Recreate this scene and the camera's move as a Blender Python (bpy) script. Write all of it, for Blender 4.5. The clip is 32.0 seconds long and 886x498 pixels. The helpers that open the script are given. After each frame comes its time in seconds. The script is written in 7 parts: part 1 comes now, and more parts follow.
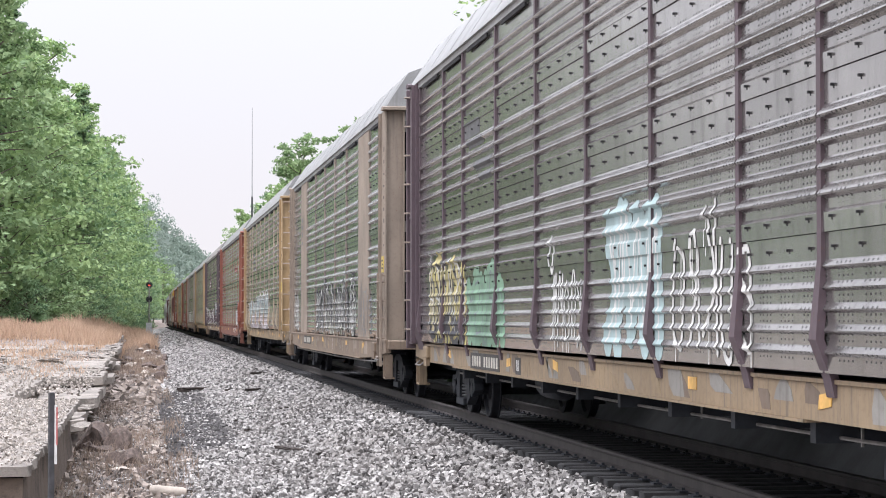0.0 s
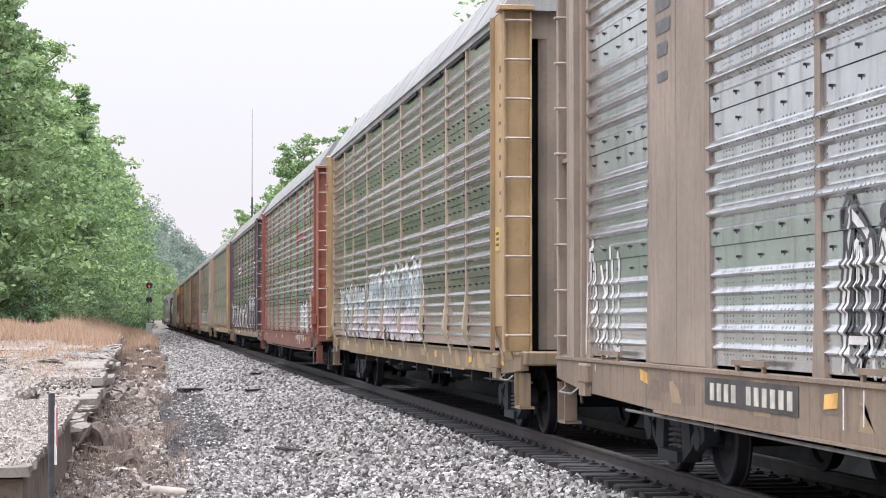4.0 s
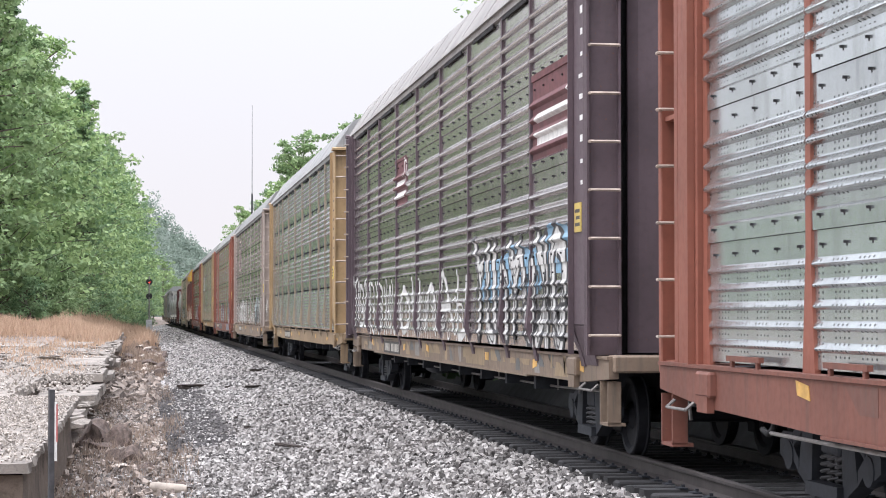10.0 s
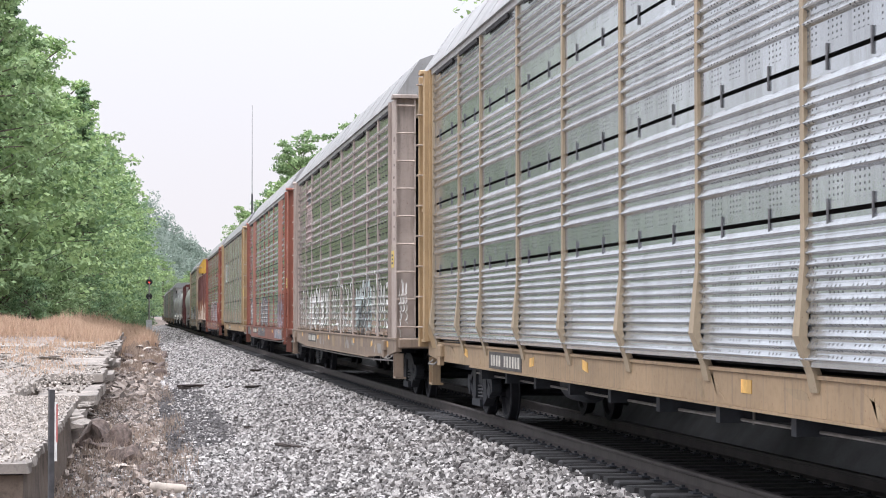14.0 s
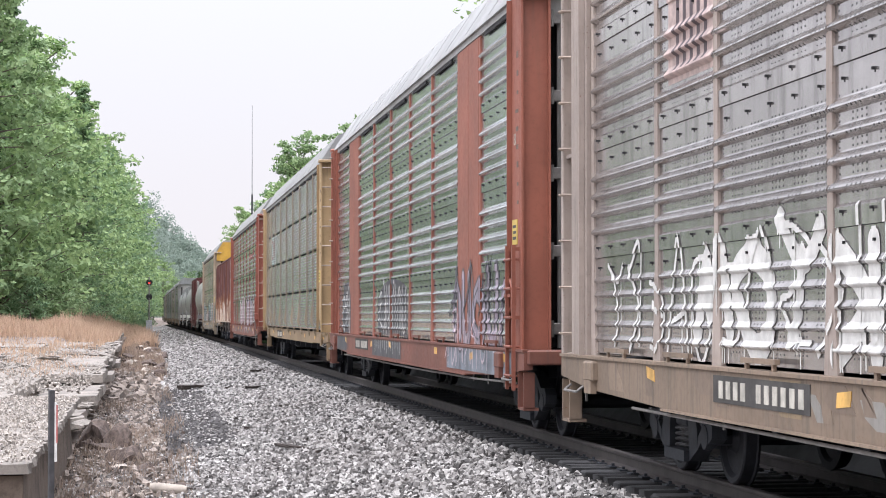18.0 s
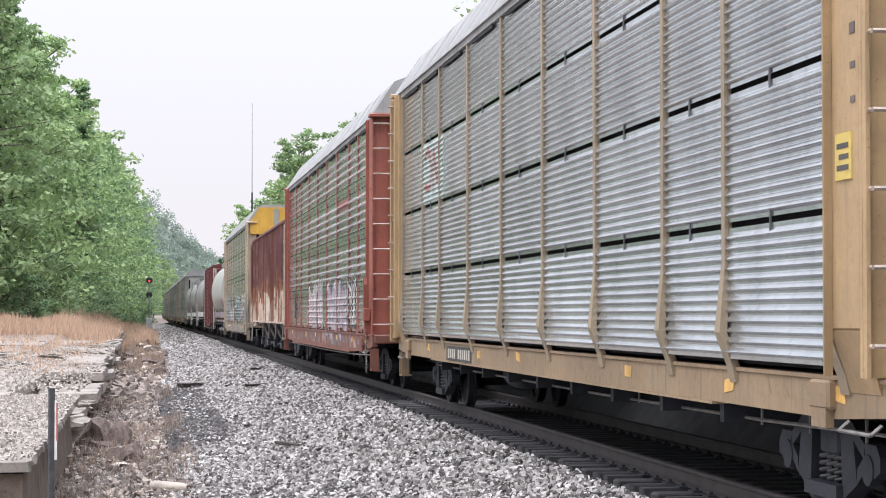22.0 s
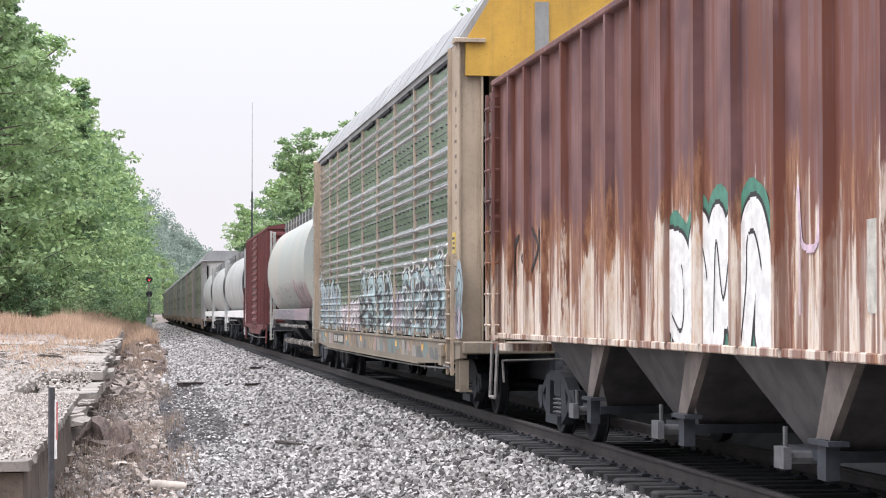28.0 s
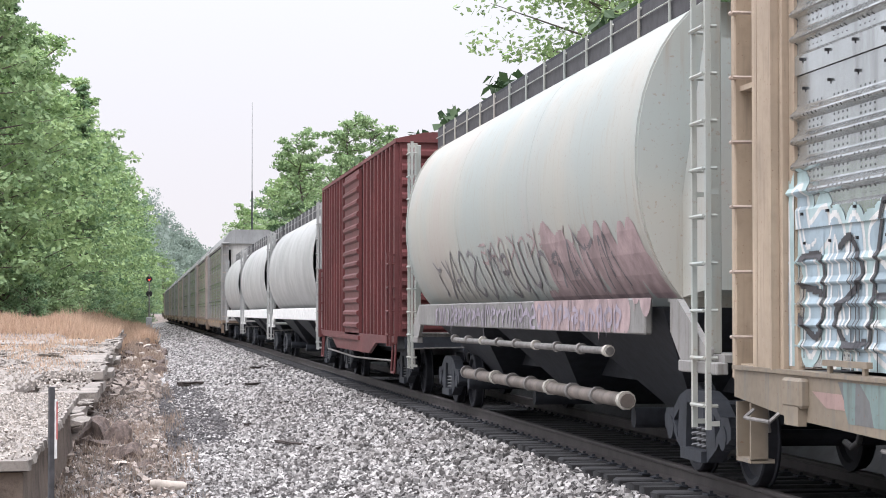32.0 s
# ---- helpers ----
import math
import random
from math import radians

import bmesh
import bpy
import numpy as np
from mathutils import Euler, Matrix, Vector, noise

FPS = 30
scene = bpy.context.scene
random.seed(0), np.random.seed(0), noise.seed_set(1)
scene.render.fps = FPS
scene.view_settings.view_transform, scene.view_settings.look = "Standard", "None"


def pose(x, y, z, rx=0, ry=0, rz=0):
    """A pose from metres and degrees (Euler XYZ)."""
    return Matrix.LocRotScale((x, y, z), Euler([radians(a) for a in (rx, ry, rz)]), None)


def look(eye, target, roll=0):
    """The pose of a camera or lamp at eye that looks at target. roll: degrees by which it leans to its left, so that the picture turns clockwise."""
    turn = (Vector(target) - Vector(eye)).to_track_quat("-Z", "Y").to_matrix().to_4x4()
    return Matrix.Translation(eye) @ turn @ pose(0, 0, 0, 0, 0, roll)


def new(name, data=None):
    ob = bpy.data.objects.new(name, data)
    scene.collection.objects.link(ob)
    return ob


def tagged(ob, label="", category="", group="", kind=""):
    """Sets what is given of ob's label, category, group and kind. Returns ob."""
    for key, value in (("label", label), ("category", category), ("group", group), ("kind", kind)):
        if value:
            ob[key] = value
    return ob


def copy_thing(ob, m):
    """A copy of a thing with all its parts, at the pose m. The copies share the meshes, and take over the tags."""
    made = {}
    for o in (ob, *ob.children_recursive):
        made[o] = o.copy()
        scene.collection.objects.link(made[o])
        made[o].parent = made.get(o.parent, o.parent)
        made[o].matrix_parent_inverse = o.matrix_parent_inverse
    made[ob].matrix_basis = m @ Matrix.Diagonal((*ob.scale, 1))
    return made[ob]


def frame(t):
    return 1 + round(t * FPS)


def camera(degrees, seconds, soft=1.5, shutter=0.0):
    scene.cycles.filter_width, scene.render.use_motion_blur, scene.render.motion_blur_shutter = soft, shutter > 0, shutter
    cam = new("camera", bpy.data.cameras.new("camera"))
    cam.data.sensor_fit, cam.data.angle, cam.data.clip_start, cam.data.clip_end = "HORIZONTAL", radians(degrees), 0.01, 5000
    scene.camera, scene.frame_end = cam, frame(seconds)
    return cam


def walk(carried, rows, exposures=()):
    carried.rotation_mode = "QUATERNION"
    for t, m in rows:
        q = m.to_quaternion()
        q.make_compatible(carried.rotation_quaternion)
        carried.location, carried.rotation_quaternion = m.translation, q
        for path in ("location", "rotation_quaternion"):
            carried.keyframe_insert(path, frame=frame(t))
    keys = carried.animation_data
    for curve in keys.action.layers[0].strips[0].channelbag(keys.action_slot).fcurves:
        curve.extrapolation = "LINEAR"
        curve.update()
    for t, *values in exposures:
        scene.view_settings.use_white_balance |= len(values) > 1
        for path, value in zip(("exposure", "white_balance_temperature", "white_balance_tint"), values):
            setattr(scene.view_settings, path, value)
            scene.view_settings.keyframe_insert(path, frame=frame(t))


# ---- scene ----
# camera: on the old depot platform, level, tilting very slightly
FOCAL_DEG = 24.2
YAW = 8.31
cam = camera(FOCAL_DEG, 32.0, 1.0)
EYE = Vector((0.0, 0.0, 1.50))
TILT = ((0.0, 1.93), (1.0, 1.895), (2.0, 1.88), (3.0, 1.895), (4.2, 1.95), (5.5, 1.94), (7.0, 1.895),
        (9.0, 1.85), (13.0, 1.845), (16.5, 1.875), (19.0, 1.85), (22.5, 1.805), (25.5, 1.80),
        (28.0, 1.785), (30.0, 1.755), (32.0, 1.775))


def aim(tilt):
    a, b = radians(YAW), radians(tilt)
    return look(EYE, EYE + Vector((math.sin(a) * math.cos(b), math.cos(a) * math.cos(b), math.sin(b))))


walk(cam, [(t, aim(a)) for t, a in TILT], ((0.0, 0.17, 6080, 14), (32.0, 0.17, 6080, 14)))

# light: bright hazy overcast
SUN_DIR = (radians(52), radians(232))
world = bpy.data.worlds.new("world")
scene.world = world
world.use_nodes = True
wn, wl = world.node_tree.nodes, world.node_tree.links
wn.clear()
sky = wn.new("ShaderNodeTexSky")
sky.sky_type, sky.sun_disc = "NISHITA", False
sky.sun_elevation, sky.sun_rotation = SUN_DIR[0], SUN_DIR[1]
sky.air_density, sky.dust_density, sky.ozone_density = 1.0, 6.0, 1.0
haze = wn.new("ShaderNodeMix")
haze.data_type = "RGBA"
haze.inputs["Factor"].default_value = 0.9
low_haze = wn.new("ShaderNodeMix")
low_haze.data_type = "RGBA"
low_haze.inputs["A"].default_value, low_haze.inputs["B"].default_value = (9.0, 8.55, 8.3, 1), (8.75, 8.68, 8.65, 1)
# an overcast sky: near three times as bright overhead as at the horizon
where, axes = wn.new("ShaderNodeTexCoord"), wn.new("ShaderNodeSeparateXYZ")
up, power, lift = wn.new("ShaderNodeMath"), wn.new("ShaderNodeMath"), wn.new("ShaderNodeMath")
up.operation, power.operation, lift.operation = "MAXIMUM", "POWER", "MULTIPLY_ADD"
up.inputs[1].default_value, power.inputs[1].default_value = 0.0, 2.2
lift.inputs[1].default_value, lift.inputs[2].default_value = 4.6, 0.965
wl.new(where.outputs["Generated"], axes.inputs[0])
wl.new(axes.outputs[2], up.inputs[0])
wl.new(up.outputs[0], power.inputs[0])
wl.new(power.outputs[0], lift.inputs[0])
# rosy near the horizon, cooler above
rise = wn.new("ShaderNodeMapRange")
rise.inputs[1].default_value, rise.inputs[2].default_value = 0.03, 0.17
wl.new(axes.outputs[2], rise.inputs[0])
wl.new(rise.outputs[0], low_haze.inputs["Factor"])
wl.new(low_haze.outputs["Result"], haze.inputs["B"])
glow = wn.new("ShaderNodeMath")
glow.operation = "MULTIPLY"
glow.inputs[1].default_value = 0.105
wl.new(lift.outputs[0], glow.inputs[0])
bg, wout = wn.new("ShaderNodeBackground"), wn.new("ShaderNodeOutputWorld")
wl.new(glow.outputs[0], bg.inputs["Strength"])
wl.new(sky.outputs[0], haze.inputs["A"])
wl.new(haze.outputs["Result"], bg.inputs["Color"])
wl.new(bg.outputs[0], wout.inputs[0])
sun = new("sun", bpy.data.lights.new("sun", "SUN"))
sun.data.energy, sun.data.angle, sun.data.color = 0.6, radians(20), (1.0, 0.98, 0.95)
sun.matrix_world = look((0, 0, 60), Vector((0, 0, 60)) - Vector((math.sin(SUN_DIR[1]) * math.cos(SUN_DIR[0]), math.cos(SUN_DIR[1]) * math.cos(SUN_DIR[0]), math.sin(SUN_DIR[0]))))

# ---- track and train numbers ----
TRACK_X, HALF_W = 6.05, 1.60
BEND_AT, BEND_R = 400.0, 700.0
UNIT = 1.011


def run(t):
    """Metres that the train has rolled since the start."""
    u = t / 16 - 1
    p = lambda v, q: 9.97 * v - 3.82 * q - 0.617 * q ** 2 + 0.418 * q ** 3 - 1.174 * q ** 4
    return UNIT * (p(t, u) - p(0, -1))


def bend(s):
    """Sideways place and heading of the track at s metres."""
    d = max(0.0, s - BEND_AT)
    return TRACK_X + d * d / (2 * BEND_R), math.degrees(math.atan2(d / BEND_R, 1))


def at_track(s):
    x, a = bend(s)
    return pose(x, s, 0, 0, 0, -a)


# ---- mesh building ----
class G:
    """Collects the corners and faces of one mesh."""

    def __init__(self):
        self.v, self.f = [], []

    def quad(self, a, b, c, d):
        n = len(self.v)
        self.v += [a, b, c, d]
        self.f.append((n, n + 1, n + 2, n + 3))
        return self

    def tri(self, a, b, c):
        n = len(self.v)
        self.v += [a, b, c]
        self.f.append((n, n + 1, n + 2))
        return self

    def add(self, other):
        n = len(self.v)
        self.v += other.v
        self.f += [tuple(i + n for i in f) for f in other.f]
        return self

    def box(self, x0, x1, y0, y1, z0, z1):
        n = len(self.v)
        self.v += [(x, y, z) for z in (z0, z1) for y in (y0, y1) for x in (x0, x1)]
        self.f += [tuple(n + i for i in q) for q in ((0, 2, 3, 1), (4, 5, 7, 6), (0, 1, 5, 4), (1, 3, 7, 5), (3, 2, 6, 7), (2, 0, 4, 6))]
        return self

    def cbox(self, x0, x1, y0, y1, z0, z1, c=0.01):
        """A box with chamfered upright and level edges."""
        n = len(self.v)
        lo, hi = (x0, y0, z0), (x1, y1, z1)
        idx = {}
        for s in range(8):
            sg = [(s >> k) & 1 for k in range(3)]
            for ax in range(3):
                p = [(hi[k] if sg[k] else lo[k]) if k == ax else (hi[k] - c if sg[k] else lo[k] + c) for k in range(3)]
                idx[s, ax] = len(self.v)
                self.v.append(tuple(p))
        for ax in range(3):
            a, b = [k for k in range(3) if k != ax]
            for sd in (0, 1):
                ring = [sd << ax, sd << ax | 1 << a, sd << ax | 1 << a | 1 << b, sd << ax | 1 << b]
                q = [idx[s, ax] for s in ring]
                self.f.append(tuple(q if (sd == 1) == (ax != 1) else q[::-1]))
            for sa in (0, 1):
                for sb in (0, 1):
                    s0 = sa << a | sb << b
                    s1 = s0 | 1 << ax
                    q = [idx[s0, a], idx[s1, a], idx[s1, b], idx[s0, b]]
                    self.f.append(tuple(q))
        for s in range(8):
            self.f.append((idx[s, 0], idx[s, 1], idx[s, 2]))
        return self

    def prism(self, prof, y0, y1, cap=True):
        """A closed outline of (x, z), pulled from y0 to y1."""
        n, k = len(self.v), len(prof)
        self.v += [(x, y0, z) for x, z in prof] + [(x, y1, z) for x, z in prof]
        for i in range(k):
            j = (i + 1) % k
            self.f.append((n + i, n + j, n + k + j, n + k + i))
        if cap:
            self.f += [tuple(range(n + k - 1, n - 1, -1)), tuple(range(n + k, n + 2 * k))]
        return self

    def prism_x(self, prof, x0, x1):
        """A closed outline of (y, z), pulled from x0 to x1."""
        n, k = len(self.v), len(prof)
        self.v += [(x0, y, z) for y, z in prof] + [(x1, y, z) for y, z in prof]
        for i in range(k):
            j = (i + 1) % k
            self.f.append((n + i, n + j, n + k + j, n + k + i))
        self.f += [tuple(range(n + k - 1, n - 1, -1)), tuple(range(n + k, n + 2 * k))]
        return self

    def sheet(self, prof, y0, y1, thick=0.0):
        """An open line of (x, z), pulled from y0 to y1."""
        if thick:
            return self.prism(list(prof) + [(x + thick, z) for x, z in reversed(prof)], y0, y1)
        n, k = len(self.v), len(prof)
        self.v += [(x, y0, z) for x, z in prof] + [(x, y1, z) for x, z in prof]
        for i in range(k - 1):
            self.f.append((n + i, n + i + 1, n + k + i + 1, n + k + i))
        return self

    def rod(self, a, b, r, k=6, r2=None):
        a, b = Vector(a), Vector(b)
        q = (b - a).to_track_quat("Z", "Y")
        n = len(self.v)
        for p, rr in ((a, r), (b, r if r2 is None else r2)):
            self.v += [tuple(p + q @ Vector((rr * math.cos(6.2832 * i / k), rr * math.sin(6.2832 * i / k), 0))) for i in range(k)]
        for i in range(k):
            j = (i + 1) % k
            self.f.append((n + i, n + j, n + k + j, n + k + i))
        self.f += [tuple(range(n + k - 1, n - 1, -1)), tuple(range(n + k, n + 2 * k))]
        return self

    def pipe(self, pts, r, k=6):
        for a, b in zip(pts, pts[1:]):
            self.rod(a, b, r, k)
        return self

    def spin(self, prof, k=20, at=(0, 0, 0)):
        """An outline of (x, r), turned about the x axis."""
        n, m = len(self.v), len(prof)
        for i in range(k):
            c, s = math.cos(6.2832 * i / k), math.sin(6.2832 * i / k)
            self.v += [(at[0] + x, at[1] + r * c, at[2] + r * s) for x, r in prof]
        for i in range(k):
            j = (i + 1) % k
            for q in range(m - 1):
                self.f.append((n + i * m + q, n + j * m + q, n + j * m + q + 1, n + i * m + q + 1))
        return self

    def mesh(self, name, smooth=None):
        me = bpy.data.meshes.new(name)
        me.from_pydata(self.v, [], self.f)
        if smooth is not None:
            me.polygons.foreach_set("use_smooth", [True] * len(me.polygons))
            me.set_sharp_from_angle(angle=radians(smooth))
        me.update()
        return me


def fixed(g, name, smooth=None):
    """The mesh of g with its faces turned outwards."""
    me = g.mesh(name)
    bm = bmesh.new()
    bm.from_mesh(me)
    bmesh.ops.recalc_face_normals(bm, faces=bm.faces)
    bm.to_mesh(me)
    bm.free()
    if smooth is not None:
        me.polygons.foreach_set("use_smooth", [True] * len(me.polygons))
        me.set_sharp_from_angle(angle=radians(smooth))
    return me


def part(name, g, material, parent, label="", at=None, smooth=None):
    """Links g (or a mesh that is shared) as one part of a thing or of a part."""
    me = fixed(g, name, smooth) if isinstance(g, G) else g
    if material is not None and not me.materials:
        me.materials.append(material)
    ob = new(name, me)
    ob.parent = parent
    if at is not None:
        ob.matrix_basis = at if isinstance(at, Matrix) else Matrix.Translation(at)
    if label:
        ob["label"] = label
    return ob


def thing(name, g, material, label, category, group="", kind="", at=None, smooth=None):
    ob = part(name, g, material, None, "", at, smooth)
    return tagged(ob, label, category, group, kind)


def root(name, label, category, group="", kind="", at=None):
    ob = new(name)
    ob.empty_display_size = 0.2
    if at is not None:
        ob.matrix_basis = at
    return tagged(ob, label, category, group, kind)


# ---- materials ----
class N:
    """A short hand for node trees."""

    def __init__(self, name):
        self.m = bpy.data.materials.new(name)
        self.m.use_nodes = True
        self.t = self.m.node_tree
        self.b = self.t.nodes["Principled BSDF"]
        self.co = self.add("ShaderNodeTexCoord").outputs["Object"]

    def add(self, kind):
        return self.t.nodes.new(kind)

    def put(self, sock, v):
        if isinstance(v, bpy.types.NodeSocket):
            self.t.links.new(v, sock)
        elif isinstance(v, (tuple, list)) and len(v) == 3 and sock.type == "RGBA":
            sock.default_value = (*v, 1)
        else:
            sock.default_value = v

    def math(self, op, a, b=0.0, c=None, clamp=False):
        n = self.add("ShaderNodeMath")
        n.operation, n.use_clamp = op, clamp
        self.put(n.inputs[0], a), self.put(n.inputs[1], b)
        if c is not None:
            self.put(n.inputs[2], c)
        return n.outputs[0]

    def noise(self, scale, detail=3.0, rough=0.55, stretch=None, co=None):
        n = self.add("ShaderNodeTexNoise")
        co = co or self.co
        if stretch:
            mp = self.add("ShaderNodeMapping")
            mp.inputs["Scale"].default_value = stretch
            self.t.links.new(co, mp.inputs[0])
            co = mp.outputs[0]
        self.t.links.new(co, n.inputs["Vector"])
        n.inputs["Scale"].default_value, n.inputs["Detail"].default_value, n.inputs["Roughness"].default_value = scale, detail, rough
        return n.outputs[0]

    def ramp(self, v, lo, hi):
        n = self.add("ShaderNodeMapRange")
        n.interpolation_type = "SMOOTHSTEP"
        self.put(n.inputs[0], v)
        n.inputs[1].default_value, n.inputs[2].default_value = lo, hi
        return n.outputs[0]

    def mix(self, f, a, b, mode="MIX"):
        n = self.add("ShaderNodeMix")
        n.data_type, n.blend_type = "RGBA", mode
        self.put(n.inputs["Factor"], f), self.put(n.inputs["A"], a), self.put(n.inputs["B"], b)
        return n.outputs["Result"]

    def xyz(self, co=None):
        n = self.add("ShaderNodeSeparateXYZ")
        self.t.links.new(co or self.co, n.inputs[0])
        return n.outputs

    def rand(self):
        return self.add("ShaderNodeObjectInfo").outputs["Random"]

    def done(self, colour, rough, metal=0.0, bump=None, strength=0.3, dist=0.01, spec=0.5):
        self.put(self.b.inputs["Base Color"], colour)
        self.put(self.b.inputs["Roughness"], rough)
        self.put(self.b.inputs["Metallic"], metal)
        self.b.inputs["Specular IOR Level"].default_value = spec
        if bump is not None:
            n = self.add("ShaderNodeBump")
            n.inputs["Strength"].default_value, n.inputs["Distance"].default_value = strength, dist
            self.put(n.inputs["Height"], bump)
            self.t.links.new(n.outputs[0], self.b.inputs["Normal"])
        return self.m


def dark(c, k):
    return tuple(min(1.0, x * k) for x in c)


def paint(name, c, rough=0.55, metal=0.0, dirt=0.5, dirt_col=(0.10, 0.085, 0.07), streak=True):
    """Weathered paint on steel: faded blotches, grime streaks, chips."""
    n = N(name)
    big, fine = n.noise(0.9, 4), n.noise(14, 4)
    col = n.mix(n.ramp(big, 0.3, 0.7), dark(c, 0.82), dark(c, 1.12))
    col = n.mix(n.math("MULTIPLY", n.ramp(fine, 0.45, 0.75), 0.25), col, dark(c, 0.6))
    st = n.noise(2.2, 5, 0.6, (6, 6, 0.5)) if streak else n.noise(2.5, 5)
    col = n.mix(n.math("MULTIPLY", n.ramp(st, 0.48, 0.75), dirt), col, dirt_col)
    col = n.mix(n.math("MULTIPLY", n.ramp(n.noise(38, 2), 0.66, 0.74), 0.6), col, (0.16, 0.07, 0.035))
    col = n.mix(1.0, col, n.mix(n.rand(), (0.88, 0.88, 0.88), (1.08, 1.08, 1.08)), "MULTIPLY")
    r = n.math("ADD", rough - 0.1, n.math("MULTIPLY", fine, 0.25))
    return n.done(col, r, metal, n.noise(60, 2), 0.12, 0.004)


def panel_mat(name, c, rough=0.24, metal=0.6, dirt=0.4, holes=True, dirt_col=(0.10, 0.09, 0.08)):
    """Galvanised steel screen with rows of small holes and grime streaks."""
    n = N(name)
    x, y, z = n.xyz()
    col = n.mix(n.ramp(n.noise(0.8, 4), 0.3, 0.7), dark(c, 0.85), dark(c, 1.1))
    col = n.mix(n.math("MULTIPLY", n.ramp(n.noise(1.6, 5, 0.6, (5, 5, 0.7)), 0.45, 0.75), dirt), col, dirt_col)
    col = n.mix(n.math("MULTIPLY", n.ramp(n.noise(30, 3), 0.5, 0.8), 0.3), col, dark(c, 0.6))
    col = n.mix(1.0, col, n.mix(n.rand(), (0.86, 0.86, 0.86), (1.1, 1.1, 1.1)), "MULTIPLY")
    r = n.math("ADD", rough - 0.04, n.math("MULTIPLY", n.noise(2.0, 3), 0.08))
    if holes:
        u = n.math("SUBTRACT", n.math("FRACT", n.math("DIVIDE", y, 0.085)), 0.5)
        v = n.math("SUBTRACT", n.math("FRACT", n.math("DIVIDE", z, 0.043)), 0.5)
        grp = n.math("GREATER_THAN", n.math("FRACT", n.math("DIVIDE", y, 0.51)), 0.36)
        hole = n.math("MULTIPLY", n.math("LESS_THAN", n.math("ABSOLUTE", u), 0.17), n.math("LESS_THAN", n.math("ABSOLUTE", v), 0.17))
        seam = n.math("ABSOLUTE", n.math("SUBTRACT", n.math("FRACT", n.math("DIVIDE", n.math("SUBTRACT", z, 1.545), 1.07)), 0.5))
        grp = n.math("MULTIPLY", grp, n.math("GREATER_THAN", seam, 0.17))
        hole = n.math("MULTIPLY", n.math("MULTIPLY", hole, grp), 0.85)
        col = n.mix(hole, col, (0.015, 0.015, 0.016))
        r = n.math("ADD", r, n.math("MULTIPLY", hole, 0.5))
        metal = n.math("MULTIPLY", n.math("SUBTRACT", 1.0, hole), metal)
    return n.done(col, r, metal, n.noise(1.5, 2), 0.04, 0.01)


def plain(name, c, rough=0.6, metal=0.0, var=0.25, scale=8.0, bump=0.15):
    n = N(name)
    col = n.mix(n.ramp(n.noise(scale, 4), 0.3, 0.7), dark(c, 1 - var), dark(c, 1 + var))
    col = n.mix(n.math("MULTIPLY", n.ramp(n.noise(scale * 9, 3), 0.4, 0.8), 0.3), col, dark(c, 0.6))
    return n.done(col, rough, metal, n.noise(scale * 6, 3), bump, 0.01)


steel_dark = plain("dark_running_gear_steel", (0.024, 0.028, 0.036), 0.75, 0.1)
steel_grey = plain("worn_grey_steel", (0.20, 0.19, 0.18), 0.6, 0.4)
wheel_steel = plain("rolled_wheel_steel", (0.018, 0.02, 0.026), 0.7, 0.2)
steel_mid = plain("dull_grey_pipe", (0.11, 0.112, 0.118), 0.6, 0.2)
rubber = plain("black_rubber", (0.02, 0.02, 0.02), 0.7)
rust_iron = plain("rusty_iron", (0.085, 0.055, 0.042), 0.85, 0.1, 0.4)
# paleness covers both worn paint and the light that rungs catch
rung_worn_lit = plain("worn_and_lit_rung", (0.40, 0.33, 0.28), 0.5, 0.2, 0.25, 5)
# near-black stand-in for unlit insides; bolts and hopper load share it
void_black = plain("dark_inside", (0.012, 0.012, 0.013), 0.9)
amber = plain("amber_reflector_tape", (0.60, 0.36, 0.10), 0.5, 0, 0.3, 5)
white_paint = plain("white_stencil_paint", (0.72, 0.72, 0.70), 0.6, 0, 0.15)
black_paint = plain("black_stencil_paint", (0.02, 0.02, 0.022), 0.6, 0, 0.15)
yellow_sign = plain("yellow_placard", (0.56, 0.43, 0.11), 0.5, 0, 0.1)
roof_light = paint("galvanised_roof_sheet", (0.33, 0.335, 0.335), 0.5, 0.25, 0.25)
roof_dull = paint("dull_roof_sheet", (0.30, 0.29, 0.28), 0.6, 0.2, 0.4)

# ---- running gear, built once and shared ----
WHEEL_R = 0.42


def wheel_meshes():
    g = G()
    for side in (-1, 1):
        c = side * 0.755
        prof = [(-0.06, 0.06), (-0.09, 0.11), (-0.035, 0.15), (-0.03, 0.33), (-0.07, 0.36), (-0.07, WHEEL_R - 0.012), (-0.055, WHEEL_R), (0.04, WHEEL_R + 0.003), (0.05, WHEEL_R + 0.027), (0.07, WHEEL_R + 0.02), (0.072, 0.36), (0.03, 0.33), (0.02, 0.15), (0.08, 0.11), (0.06, 0.06)]
        g.spin([(c - side * x, r) for x, r in prof], 24)
    g.spin([(-0.96, 0.0), (-0.96, 0.075), (-0.72, 0.075), (0.72, 0.075), (0.96, 0.075), (0.96, 0.0)], 10)
    return fixed(g, "wheelset", 35)


